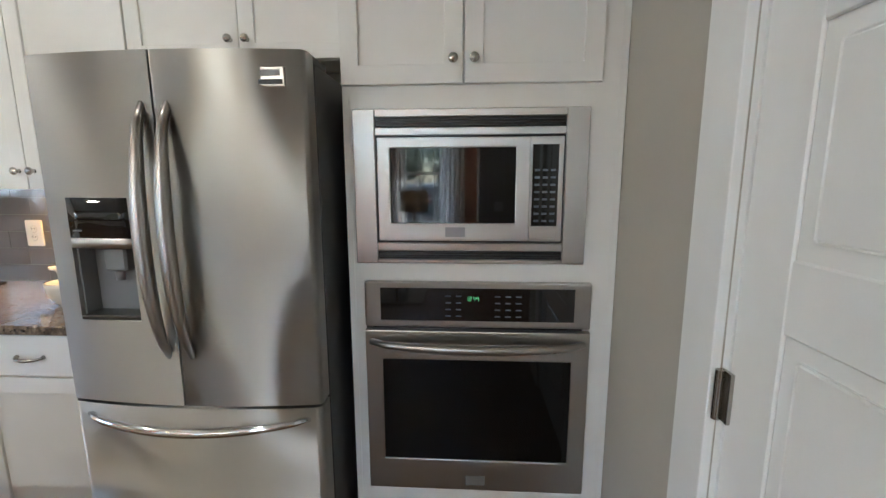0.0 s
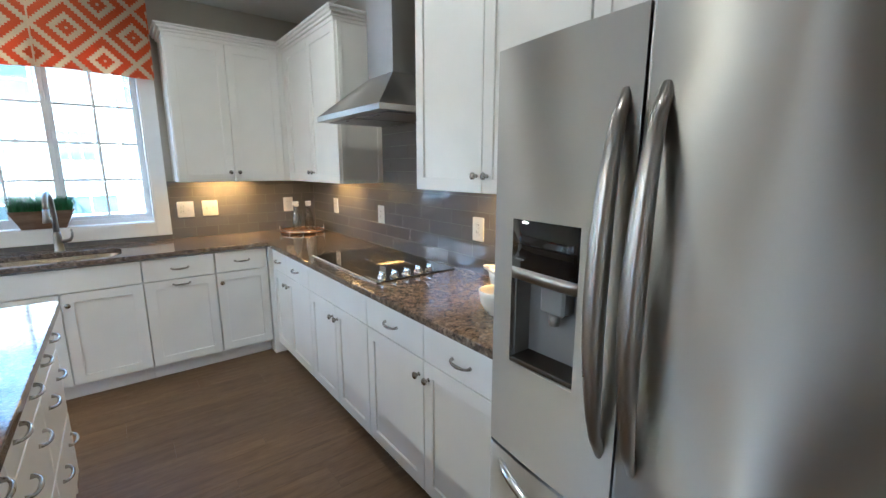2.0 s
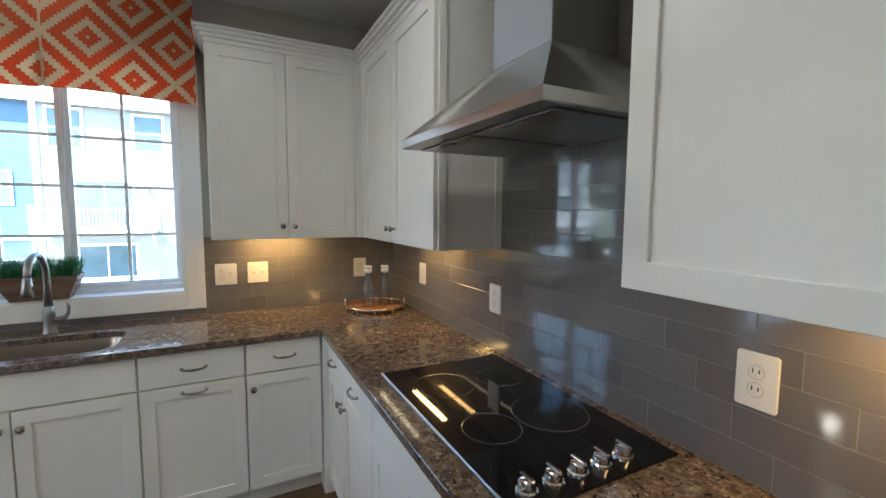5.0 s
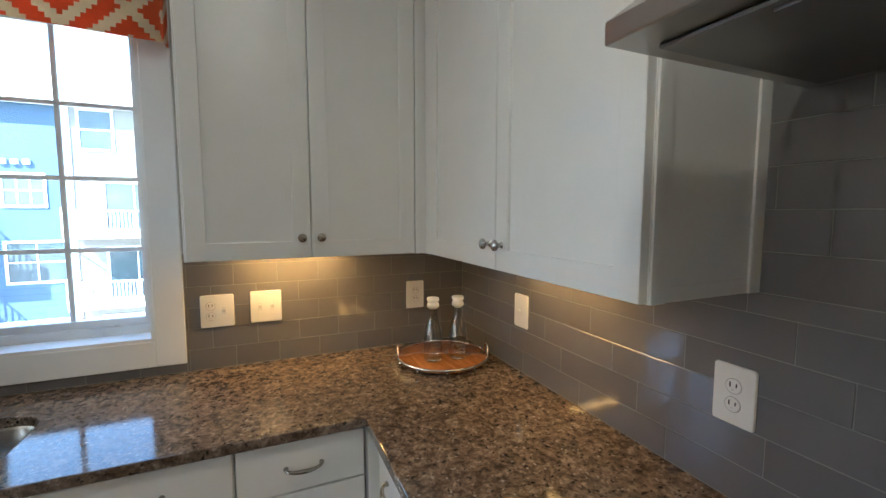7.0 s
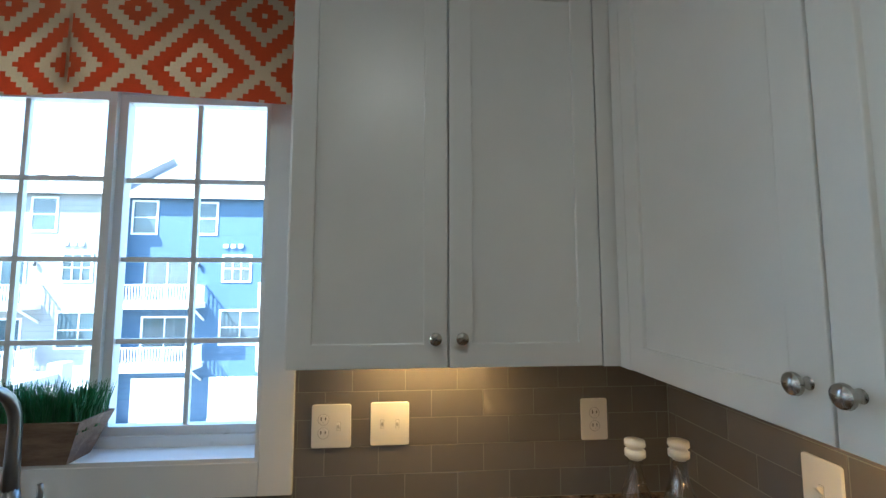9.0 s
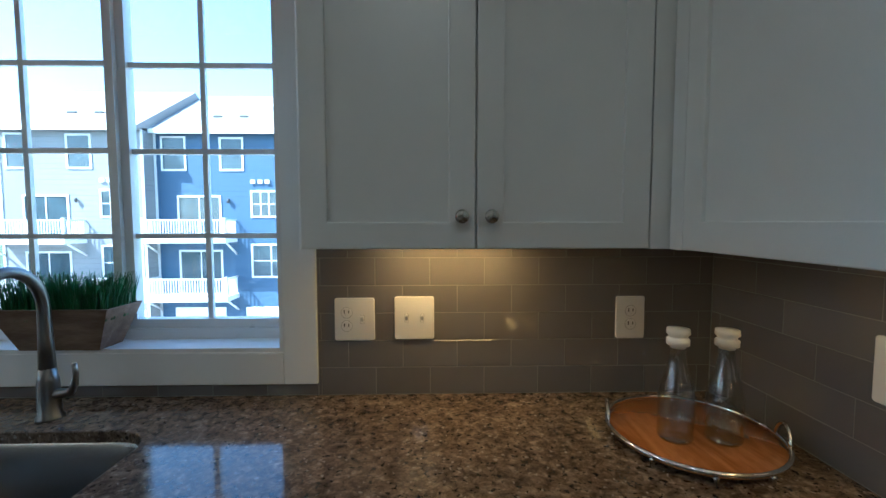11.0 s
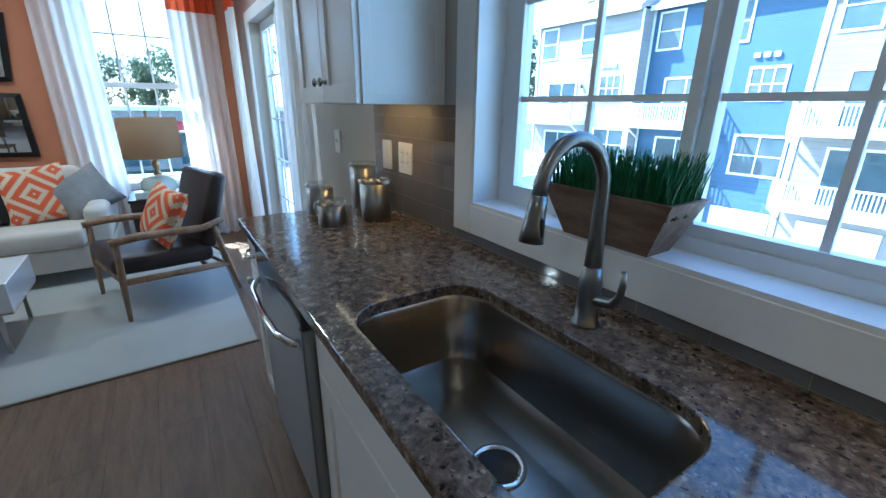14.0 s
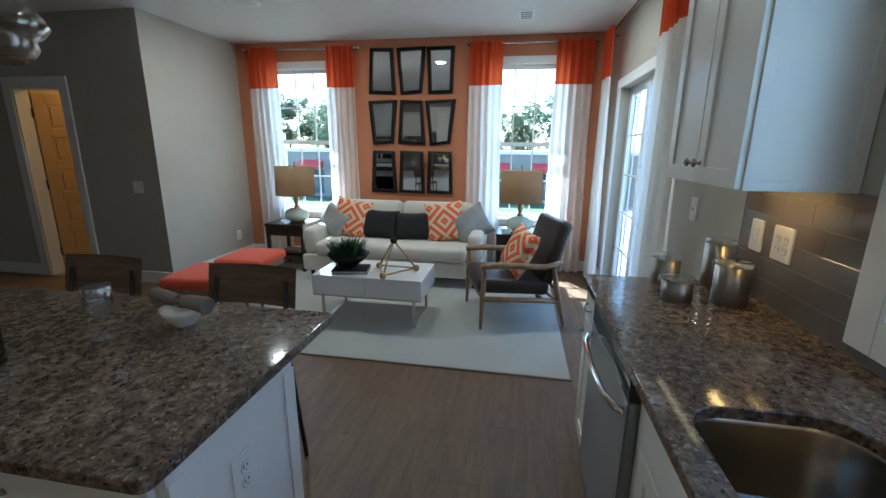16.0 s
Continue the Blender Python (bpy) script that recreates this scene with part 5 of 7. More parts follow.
canister(-3.165, -0.315, 0.058, 0.115, 200, "short steel canister with clear clasp lid")
canister(-2.955, -0.335, 0.056, 0.080, 250, "smallest steel canister with clear clasp lid")
canister(-3.175, -0.105, 0.058, 0.190, 200, "tall steel canister with clear clasp lid")
canister(-2.955, -0.145, 0.062, 0.150, 220, "medium steel canister with clear clasp lid")

pl = thing("grass_planter", "tapered wood planter of artificial wheatgrass on the sill", "planter", (-1.935, 0.018, WIN[2] + 0.012))
bm = B()
zb, zt = 0.0, 0.125
lo = [(-0.115, -0.045), (0.115, -0.045), (0.115, 0.045), (-0.115, 0.045)]
hi = [(-0.168, -0.080), (0.168, -0.080), (0.168, 0.065), (-0.168, 0.065)]
vl, vh = [bm.verts.new((*p, zb)) for p in lo], [bm.verts.new((*p, zt)) for p in hi]
vi = [bm.verts.new((p[0] * 0.94, p[1] * 0.87, zt)) for p in hi]
vj = [bm.verts.new((p[0] * 0.90, p[1] * 0.82, zt - 0.03)) for p in hi]
bm.faces.new(vl[::-1])
bm.faces.new(vj)
for a, b in ((vl, vh), (vh, vi), (vi, vj)):
    for i in range(4):
        bm.faces.new((a[i], a[(i + 1) % 4], b[(i + 1) % 4], b[i]))
bmesh.ops.recalc_face_normals(bm, faces=bm.faces)
part("box", bm, PLANTER_WOOD, pl)
rng = random.Random(4)
vs, fs = [], []
for i in range(1500):
    x, y = rng.uniform(-0.155, 0.155), rng.uniform(-0.070, 0.056)
    h, w, a = rng.uniform(0.085, 0.135), 0.0022, rng.uniform(0, math.pi)
    lx, ly = rng.gauss(0, 0.012) + x * 0.10, rng.gauss(0, 0.010) + y * 0.10
    cx, cy = math.cos(a) * w, math.sin(a) * w
    k = len(vs)
    for s, zz in ((0, 0), (0.35, 0.55), (1.0, 1.0)):
        f = 1 - 0.75 * zz
        vs += [(x + lx * s - cx * f, y + ly * s - cy * f, 0.09 + h * zz), (x + lx * s + cx * f, y + ly * s + cy * f, 0.09 + h * zz)]
    fs += [(k, k + 1, k + 3, k + 2), (k + 2, k + 3, k + 5, k + 4)]
me = bpy.data.meshes.new("grass")
me.from_pydata(vs, [], fs)
me.materials.append(BLADE)
gr = new("grass", me)
gr.parent = pl
tagged(gr, "dense green artificial grass blades", kind="stuff")

cs = thing("casserole_dish", "white oval ceramic casserole with flat lid and lug handles", "casserole", (-0.155, -2.715, CT), -91)
bm = B()
lathe(bm, vessel([(0, 0), (0.084, 0), (0.092, 0.008), (0.106, 0.07), (0.110, 0.095)], 0.006), 40, squash=0.60)
part("dish", bm, CERAMIC, cs)


def lug_outline(a, b, lug, n=56):
    """An oval whose two ends run out into blunt lugs."""
    pts = []
    for i in range(n):
        q = 2 * math.pi * i / n
        reach = lug * max(0.0, abs(math.cos(q)) - 0.86) / 0.14
        pts.append(((a + reach) * math.cos(q), b * math.sin(q) * (1.0 + 0.18 * (reach > 0.0))))
    return pts


bm = B()
edges = []
for lp in (lug_outline(0.116, 0.072, 0.042), *[[(s_ * 0.134 + 0.007 * math.cos(q), 0.026 * math.sin(q)) for q in [2 * math.pi * i / 14 for i in range(14)]] for s_ in (-1, 1)]):
    vs = [bm.verts.new((x, y, 0.0955)) for x, y in lp]
    edges += [bm.edges.new((vs[i], vs[(i + 1) % len(vs)])) for i in range(len(vs))]
fs = [f for f in bmesh.ops.triangle_fill(bm, use_beauty=True, edges=edges)["geom"] if isinstance(f, bmesh.types.BMFace)]
ex = bmesh.ops.extrude_face_region(bm, geom=fs)
bmesh.ops.translate(bm, verts=[v for v in ex["geom"] if isinstance(v, bmesh.types.BMVert)], vec=(0, 0, 0.010))
bmesh.ops.recalc_face_normals(bm, faces=bm.faces)
lid = part("lid", bm, CERAMIC, cs, "flat white lid with slotted lugs")
bm = B()
lathe(bm, [(0.100, 0.1057), (0.104, 0.112), (0.108, 0.112), (0.112, 0.1057)], 40, squash=0.61)
part("lid_rim", bm, CERAMIC, lid)
bm = B()
tube(bm, [(-0.034, 0, 0.105), (-0.024, 0, 0.120), (0, 0, 0.124), (0.024, 0, 0.120), (0.034, 0, 0.105)], [0.006, 0.007, 0.008, 0.007, 0.006], 10)
part("lid_grip", bm, CERAMIC, lid)


def mixing_bowl(x, y, r, h, label):
    ob = thing("mixing_bowl", label, "bowl", (x, y, CT))
    bm = B()
    lathe(bm, vessel([(0, 0), (r * 0.5, 0), (r * 0.52, 0.010), (r * 0.70, 0.018), (r * 0.92, h * 0.5), (r * 0.98, h * 0.8), (r, h)], 0.007), 32)
    part("bowl_body", bm, CERAMIC, ob)
    return ob


mixing_bowl(-0.385, -2.885, 0.080, 0.097, "white ceramic mortar bowl on the granite")
pe = thing("pestle", "white ceramic pestle resting in the mortar", "pestle", (-0.385, -2.885, CT))
bm = B()
tube(bm, [(-0.02, 0.03, 0.03), (0.01, -0.01, 0.065), (0.04, -0.055, 0.098), (0.052, -0.072, 0.110)], [0.018, 0.014, 0.013, 0.017], 12)
part("stick", bm, CERAMIC, pe)
mixing_bowl(-0.135, -3.055, 0.112, 0.125, "large white ceramic bowl beside the refrigerator")
nk = thing("dish_towel", "rumpled brown dish towel draped over a bowl", "towel", (-0.185, -2.985, CT))
bm = B()
sheet(bm, lambda u, v: (-0.10 + 0.17 * u + 0.01 * math.sin(9 * v), 0.06 - 0.13 * v, 0.005 + 0.135 * math.sin(min(1.0, u * 1.15) * math.pi / 2) + 0.010 * math.sin(14 * v + 3 * u) * (0.3 + u)), 14, 18, 0.004)
part("cloth", bm, NAPKIN, nk)
bm = B()
sheet(bm, lambda u, v: (-0.01 + 0.10 * u, 0.03 - 0.08 * v, 0.142 + 0.03 * math.sin(math.pi * u) + 0.012 * math.sin(11 * v)), 10, 10, 0.004)
part("cream_cloth", bm, SOFA, nk)

gob = thing("goblet", "clear stemmed water goblet on the island", "glass", (-2.235, -2.195, CT))
bm = B()
lathe(bm, [(0, 0), (0.036, 0), (0.037, 0.002), (0.010, 0.008), (0.005, 0.02), (0.005, 0.055), (0.012, 0.070), (0.036, 0.095), (0.042, 0.125), (0.040, 0.175), (0.0395, 0.1757), (0.0388, 0.175), (0.0408, 0.125), (0.0348, 0.096), (0.011, 0.0718), (0, 0.071)], 32)
bmesh.ops.scale(bm, vec=(0.94, 0.94, 0.94), verts=bm.verts)
part("goblet_body", bm, GOBLET_GLASS, gob)
sb = thing("small_bowl", "small white bowl holding a rolled napkin", "bowl", (-2.37, -2.035, CT))
bm = B()
lathe(bm, vessel([(0, 0), (0.032, 0), (0.035, 0.006), (0.060, 0.040), (0.066, 0.062)], 0.004), 28)
part("bowl_body", bm, CERAMIC, sb)
rn = thing("rolled_napkin", "taupe rolled napkin with metal ring", "napkin", (-2.37, -2.035, CT + 0.064), 82)
bm = B()
tube(bm, [(-0.115, 0, 0.030), (-0.055, 0, 0.020), (0, 0, 0.015), (0.055, 0, 0.018), (0.11, 0, 0.012)], [0.022, 0.023, 0.018, 0.024, 0.028], 14)
part("cloth", bm, NAPKIN, rn)
bm = B()
tube(bm, [(-0.008, 0, 0.015), (0.008, 0, 0.015)], 0.0225, 18)
part("ring", bm, NICKEL, rn)
jar = thing("storage_jar", "clear glass jar filled with dark coffee", "jar", (-2.02, -2.345, CT))
bm = B()
lathe(bm, vessel([(0, 0), (0.052, 0), (0.056, 0.006), (0.056, 0.17), (0.050, 0.19)], 0.004), 28)
part("glass_body", bm, GLASS, jar)
bm = B()
lathe(bm, [(0, 0.006), (0.050, 0.006), (0.050, 0.12), (0, 0.124)], 24)
part("contents", bm, NAPKIN, jar, "dark coffee beans")
bm = B()
lathe(bm, [(0, 0.192), (0.052, 0.192), (0.052, 0.21), (0, 0.214)], 24)
part("lid", bm, WALNUT, jar)

pd_ = thing("pendant_lamp", "clear blown glass pendant lamp over the island", "pendant lamp", (-2.10, -2.27, 0))
bm = B()
lathe(bm, [(0.035, 2.02), (0.045, 1.95), (0.085, 1.86), (0.155, 1.79), (0.165, 1.765), (0.150, 1.745), (0.135, 1.735), (0.138, 1.715), (0.125, 1.695), (0.105, 1.685), (0.102, 1.690), (0.121, 1.699), (0.134, 1.716), (0.131, 1.734), (0.147, 1.749), (0.161, 1.765), (0.151, 1.787), (0.081, 1.857), (0.041, 1.948), (0.031, 2.02)], 40)
part("shade", bm, PENDANT_GLASS, pd_, "rippled clear glass shade")
bm = B()
lathe(bm, [(0, 1.93), (0.022, 1.93), (0.024, 2.0), (0.036, 2.022), (0.012, 2.05), (0, 2.05)], 20)
part("socket", bm, NICKEL, pd_)
bm = B()
lathe(bm, [(0, 1.80), (0.02, 1.81), (0.028, 1.84), (0.016, 1.89), (0.012, 1.93), (0, 1.93)], 18)
part("bulb", bm, BULB, pd_, "warm filament bulb")
bm = B()
tube(bm, [(0, 0, 2.05), (0, 0, CEIL - 0.025)], 0.004, 8)
part("cord", bm, BLACK, pd_)
bm = B()
lathe(bm, [(0, CEIL - 0.025), (0.055, CEIL - 0.022), (0.06, CEIL - 0.001), (0, CEIL - 0.001)], 24)
part("canopy", bm, NICKEL, pd_)


# ---- living room ----
rug = thing("area_rug", "large pale grey wool area rug with bound edge", "rug", (0, 0, 0))
bm = B()
box(bm, -6.05, -3.845, -3.95, -0.565, 0.0005, 0.011, bev=0.004)
part("rug_field", bm, RUG, rug)
bm = B()
for a in ((-3.8449, -3.835, -3.96, -0.555), (-6.06, -6.0501, -3.96, -0.555)):
    box(bm, *a, 0.0005, 0.009)
for a in ((-6.05, -3.845, -3.96, -3.9501), (-6.05, -3.845, -0.5649, -0.555)):
    box(bm, *a, 0.0005, 0.009)
part("binding", bm, NAPKIN, rug, "dark bound edge")


def cushion_mesh(bm, w, h, d, n=14, pinch=0.10, uvs=1.0, off=(0.0, 0.0)):
    """A square cushion in the local xz plane, pulled in along its sides, with pointed corners."""
    lay = bm.loops.layers.uv.verify()
    for side in (-1, 1):
        g = []
        for i in range(n + 1):
            row = []
            for j in range(n + 1):
                u, v = 2 * i / n - 1, 2 * j / n - 1
                k = 1 - pinch * (1 - u * u) * v ** 4 - pinch * (1 - v * v) * u ** 4
                t = max(0.0, (1 - u ** 4) * (1 - v ** 4)) ** 0.6
                row.append(bm.verts.new((u * w / 2 * k, side * (d / 2 * t + 0.002), v * h / 2 * k)))
            g.append(row)
        for i in range(n):
            for j in range(n):
                q = (g[i][j], g[i + 1][j], g[i + 1][j + 1], g[i][j + 1])
                f = bm.faces.new(q if side < 0 else q[::-1])
                f.smooth = True
                for lp in f.loops:
                    lp[lay].uv = (lp.vert.co.x * uvs + off[0], lp.vert.co.z * uvs + off[1])
    bmesh.ops.remove_doubles(bm, verts=bm.verts, dist=0.0041)
    return bm


def pillow(at, rz, tilt, roll, w, h, material, label, group="sofa pillows", d=0.14):
    ob = tagged(new("throw_pillow"), label, "pillow", group)
    ob.matrix_basis = pose(*at, 0, 0, rz) @ pose(0, 0, 0, tilt, roll, 0)
    bm = B()
    cushion_mesh(bm, w, h, d, off=(0.165, 0.165))
    part("cover", bm, material, ob)
    return ob


# the sofa faces +x: local -y is its front
so = thing("sofa", "cream upholstered three-seat sofa with loose cushions", "sofa", (-6.40, -2.315, 0), 90)
SW, SD = 2.02, 0.94
bm = B()
box(bm, -SW / 2, SW / 2, -SD + 0.02, 0.0, 0.12, 0.30, bev=0.02, seg=2)
part("base", bm, SOFA, so)
bm = B()
box(bm, -SW / 2 + 0.16, SW / 2 - 0.16, -0.26, 0.0, 0.30, 0.80, bev=0.05, seg=3)
part("back_frame", bm, SOFA, so)
for s in (-1, 1):
    bm = B()
    a, b = sorted((s * (SW / 2 - 0.005), s * (SW / 2 - 0.16)))
    box(bm, a, b, -SD + 0.05, 0.0, 0.30, 0.60, bev=0.055, seg=4)
    part("arm", bm, SOFA, so, smooth=True)
    bm = B()
    lo, hi = (-SW / 2 + 0.165, -0.004) if s < 0 else (0.004, SW / 2 - 0.165)
    box(bm, lo, hi, -SD - 0.01, -0.24, 0.302, 0.455, bev=0.045, seg=4)
    part("seat_cushion", bm, SOFA, so, smooth=True)
    bm = B()
    box(bm, lo, hi, -0.42, -0.22, 0.458, 0.86, bev=0.07, seg=4)
    bmesh.ops.rotate(bm, verts=bm.verts, cent=(0, -0.3, 0.458), matrix=Matrix.Rotation(radians(-10), 3, "X"))
    part("back_cushion", bm, SOFA, so, smooth=True)
for sx in (-1, 1):
    for sy in (-SD + 0.10, -0.08):
        bm = B()
        tube(bm, [(sx * (SW / 2 - 0.08), sy, 0.0), (sx * (SW / 2 - 0.08), sy, 0.119)], [0.018, 0.026], 10)
        part("leg", bm, ESPRESSO, so)
px = -5.86
pillow((px - 0.02, -3.10, 0.62), 62, -22, 24, 0.42, 0.36, GREY_WEAVE, "grey woven chevron throw pillow on the sofa")
pillow((px - 0.02, -2.88, 0.665), 84, -18, 8, 0.46, 0.46, CLOTH_SMALL, "orange and cream diamond throw pillow on the sofa")
pillow((px + 0.0, -2.53, 0.615), 86, -18, 2, 0.46, 0.34, CHARCOAL, "charcoal lumbar pillow on the sofa")
pillow((px + 0.0, -2.12, 0.605), 94, -18, -2, 0.46, 0.32, CHARCOAL, "charcoal lumbar pillow on the sofa")
pillow((px - 0.02, -1.76, 0.665), 96, -18, -8, 0.45, 0.46, CLOTH_SMALL, "orange and cream diamond throw pillow on the sofa")
pillow((px - 0.04, -1.47, 0.64), 112, -22, -26, 0.44, 0.38, GREY_WEAVE, "grey woven chevron throw pillow on the sofa")

# coffee table
ct = thing("coffee_table", "white lacquer coffee table on steel legs", "coffee table", (-4.66, -2.17, 0.011))
for k, (a, b) in enumerate(((-0.475, -0.014), (-0.010, 0.475))):
    bm = B()
    box(bm, -0.275, 0.275, a, b, 0.255, 0.425, bev=0.003)
    part("box", bm, LACQUER, ct)
bm = B()
box(bm, -0.27, 0.27, -0.47, 0.47, 0.243, 0.2545)
part("under_frame", bm, STEEL_H, ct)
for s in (-1, 1):
    bm = B()
    y = s * 0.40
    for a in ((-0.25, -0.23, 0.0, 0.2428), (0.23, 0.25, 0.0, 0.2428)):
        box(bm, a[0], a[1], y - 0.01, y + 0.01, a[2], a[3])
    box(bm, -0.23, 0.23, y - 0.01, y + 0.01, 0.0, 0.012)
    part("leg", bm, STEEL_H, ct, "brushed steel sled leg")
bk = thing("book", "dark grey hardback book on the coffee table", "book", (-4.56, -2.36, 0.4365), 12)
bm = B()
box(bm, -0.11, 0.11, -0.15, 0.15, 0.0, 0.006)
box(bm, -0.11, 0.11, -0.15, 0.15, 0.024, 0.030)
box(bm, -0.11, -0.104, -0.15, 0.15, 0.006, 0.024)
part("cover", bm, CHARCOAL, bk)
bm = B()
box(bm, -0.103, 0.105, -0.146, 0.146, 0.0061, 0.0239)
part("pages", bm, SOFA, bk, "cream page block")
bo = thing("planter_bowl", "black boat-shaped bowl of spiky green succulents", "planter", (-4.60, -2.40, 0.467), 8)
bm = B()
lathe(bm, vessel([(0, 0), (0.06, 0), (0.075, 0.01), (0.15, 0.07), (0.185, 0.115)], 0.008), 32, squash=1.0)
part("bowl_body", bm, FRAME_BLACK, bo)
rng = random.Random(9)
vs, fs = [], []
for i in range(420):
    a, r = rng.uniform(0, 2 * math.pi), 0.145 * math.sqrt(rng.random())
    x, y = r * math.cos(a), r * math.sin(a)
    L, out = rng.uniform(0.09, 0.16), 0.25 + 2.6 * r + rng.uniform(-0.2, 0.3)
    dx, dy = math.cos(a) * out, math.sin(a) * out
    w = rng.uniform(0.005, 0.010)
    wx, wy = -math.sin(a) * w, math.cos(a) * w
    k = len(vs)
    for s, f in ((0.0, 0.6), (0.4, 1.0), (0.75, 0.6), (1.0, 0.05)):
        bx2, by2, bz2 = x + dx * L * s * s * 0.8, y + dy * L * s * s * 0.8, 0.095 + L * s * (1.0 - 0.25 * s * out)
        vs += [(bx2 - wx * f, by2 - wy * f, bz2), (bx2 + wx * f, by2 + wy * f, bz2)]
    fs += [(k + 2 * j, k + 2 * j + 1, k + 2 * j + 3, k + 2 * j + 2) for j in range(3)]
me = bpy.data.meshes.new("leaves")
me.from_pydata(vs, [], fs)
me.materials.append(LEAF)
lv = new("leaves", me)
lv.parent = bo
tagged(lv, "spiky dark green succulent leaves", kind="stuff")
ar = thing("table_sculpture", "brass rod pyramid sculpture with wooden balls", "sculpture", (-4.58, -1.98, 0.4365), 20)
P = [(0.17, -0.10, 0.030), (-0.02, 0.19, 0.030), (-0.15, -0.12, 0.030), (0.0, 0.0, 0.285)]
for i in range(4):
    for j in range(i):
        bm = B()
        tube(bm, [P[i], P[j]], 0.008, 8)
        part("rod", bm, BRASS, ar)
for i, p_ in enumerate(P):
    bm = B()
    bmesh.ops.create_uvsphere(bm, u_segments=18, v_segments=12, radius=0.030, matrix=Matrix.Translation(p_))
    part("ball", bm, FRAME_BLACK if i == 3 else BRASS, ar, smooth=True)


def side_table(y):
    ob = thing("side_table", "dark espresso side table with shelf and drawer", "side table", (-5.98, y, 0.0), 90, "side tables by the sofa")
    for zl, zh, nm in ((0.555, 0.58, "top"), (0.44, 0.5545, "drawer_case"), (0.16, 0.185, "shelf")):
        bm = B()
        o = 0.0 if nm == "top" else 0.01
        box(bm, -0.25 + o, 0.25 - o, -0.25 + o, 0.25 - o, zl, zh, bev=0.003)
        part(nm, bm, ESPRESSO, ob)
    for sx in (-1, 1):
        for sy in (-1, 1):
            bm = B()
            box(bm, sx * 0.22 - 0.018, sx * 0.22 + 0.018, sy * 0.22 - 0.018, sy * 0.22 + 0.018, 0.0, 0.4395)
            part("leg", bm, ESPRESSO, ob)
    return ob


def table_lamp(y, lean):
    ob = thing("table_lamp", "celadon ceramic table lamp with burlap drum shade", "table lamp", (-5.93, y, 0.5805), lean, "table lamps by the sofa")
    bm = B()
    lathe(bm, [(0, 0), (0.085, 0), (0.085, 0.02), (0, 0.02)], 28)
    part("foot", bm, BRASS, ob)
    bm = B()
    lathe(bm, [(0, 0.0205), (0.09, 0.022), (0.135, 0.05), (0.145, 0.09), (0.138, 0.13), (0.10, 0.165), (0.05, 0.18), (0, 0.182)], 32)
    part("body", bm, CELADON, ob)
    bm = B()
    lathe(bm, [(0, 0.18), (0.035, 0.182), (0.032, 0.20), (0.018, 0.22), (0.026, 0.245), (0.034, 0.275), (0.022, 0.305), (0.012, 0.33), (0.008, 0.34), (0.008, 0.70), (0.016, 0.72), (0, 0.735)], 20)
    part("stem", bm, BRASS, ob)
    bm = B()
    lathe(bm, [(0.225, 0.335), (0.228, 0.335), (0.222, 0.670), (0.219, 0.670), (0.225, 0.335)], 40)
    part("shade", bm, BURLAP, ob, "burlap drum shade")
    bm = B()
    for a in range(3):
        q = 2 * math.pi * a / 3
        tube(bm, [(0, 0, 0.655), (0.219 * math.cos(q), 0.219 * math.sin(q), 0.662)], 0.003, 6)
    part("spider", bm, BRASS, ob)
    return ob


side_table(-3.68)
side_table(-0.93)
table_lamp(-3.60, 0)
table_lamp(-0.93, 40)
for i, (zb, rz, nm) in enumerate(((0.1855, 4, "dark hardback book on the side table shelf"), (0.2135, -6, "grey hardback book on the side table shelf"))):
    bk2 = thing("book", nm, "book", (-5.93, -3.68, zb), rz, "books on the shelf")
    bm = B()
    box(bm, -0.10, 0.10, -0.14, 0.14, 0.0, 0.026, bev=0.002)
    part("cover", bm, CHARCOAL if i == 0 else NAPKIN, bk2)
dish = thing("glass_box", "small pale blue glass box on the side table", "box", (-5.80, -1.07, 0.5805))
bm = B()
box(bm, -0.05, 0.05, -0.05, 0.05, 0.0, 0.06, bev=0.004)
part("box_body", bm, CELADON, dish)

# armchair, facing local -y
ac = thing("armchair", "oak-framed armchair with dark leather cushions", "armchair", (-4.925, -0.995, 0.011), 17)
for sx in (-1, 1):
    x = sx * 0.325
    bm = B()
    tube(bm, [(x, -0.335, 0.0), (x, -0.325, 0.30), (x, -0.315, 0.535)], [0.013, 0.022, 0.018], 10)
    part("front_leg", bm, OAK, ac)
    bm = B()
    tube(bm, [(x, 0.39, 0.0), (x, 0.32, 0.27), (x, 0.27, 0.52)], [0.013, 0.024, 0.018], 10)
    part("back_leg", bm, OAK, ac)
    bm = B()
    tube(bm, [(x, -0.35, 0.535), (x, -0.20, 0.548), (x, 0.05, 0.535), (x, 0.20, 0.525), (x, 0.34, 0.565)], [0.017, 0.021, 0.019, 0.018, 0.014], 12, flat=1.4)
    part("arm", bm, OAK, ac)
    bm = B()
    tube(bm, [(x, -0.325, 0.265), (x, 0.0, 0.245), (x, 0.325, 0.225)], 0.018, 10, flat=1.3)
    part("side_rail", bm, OAK, ac)
for y, z in ((-0.325, 0.265), (0.20, 0.235), (0.30, 0.23), (0.335, 0.30)):
    bm = B()
    tube(bm, [(-0.325, y, z), (0.325, y, z)], 0.013, 8)
    part("cross_rail", bm, OAK, ac)
bm = B()
box(bm, -0.30, 0.30, -0.36, 0.26, 0.275, 0.405, bev=0.05, seg=4)
bmesh.ops.rotate(bm, verts=bm.verts, cent=(0, 0, 0.3), matrix=Matrix.Rotation(radians(-4), 3, "X"))
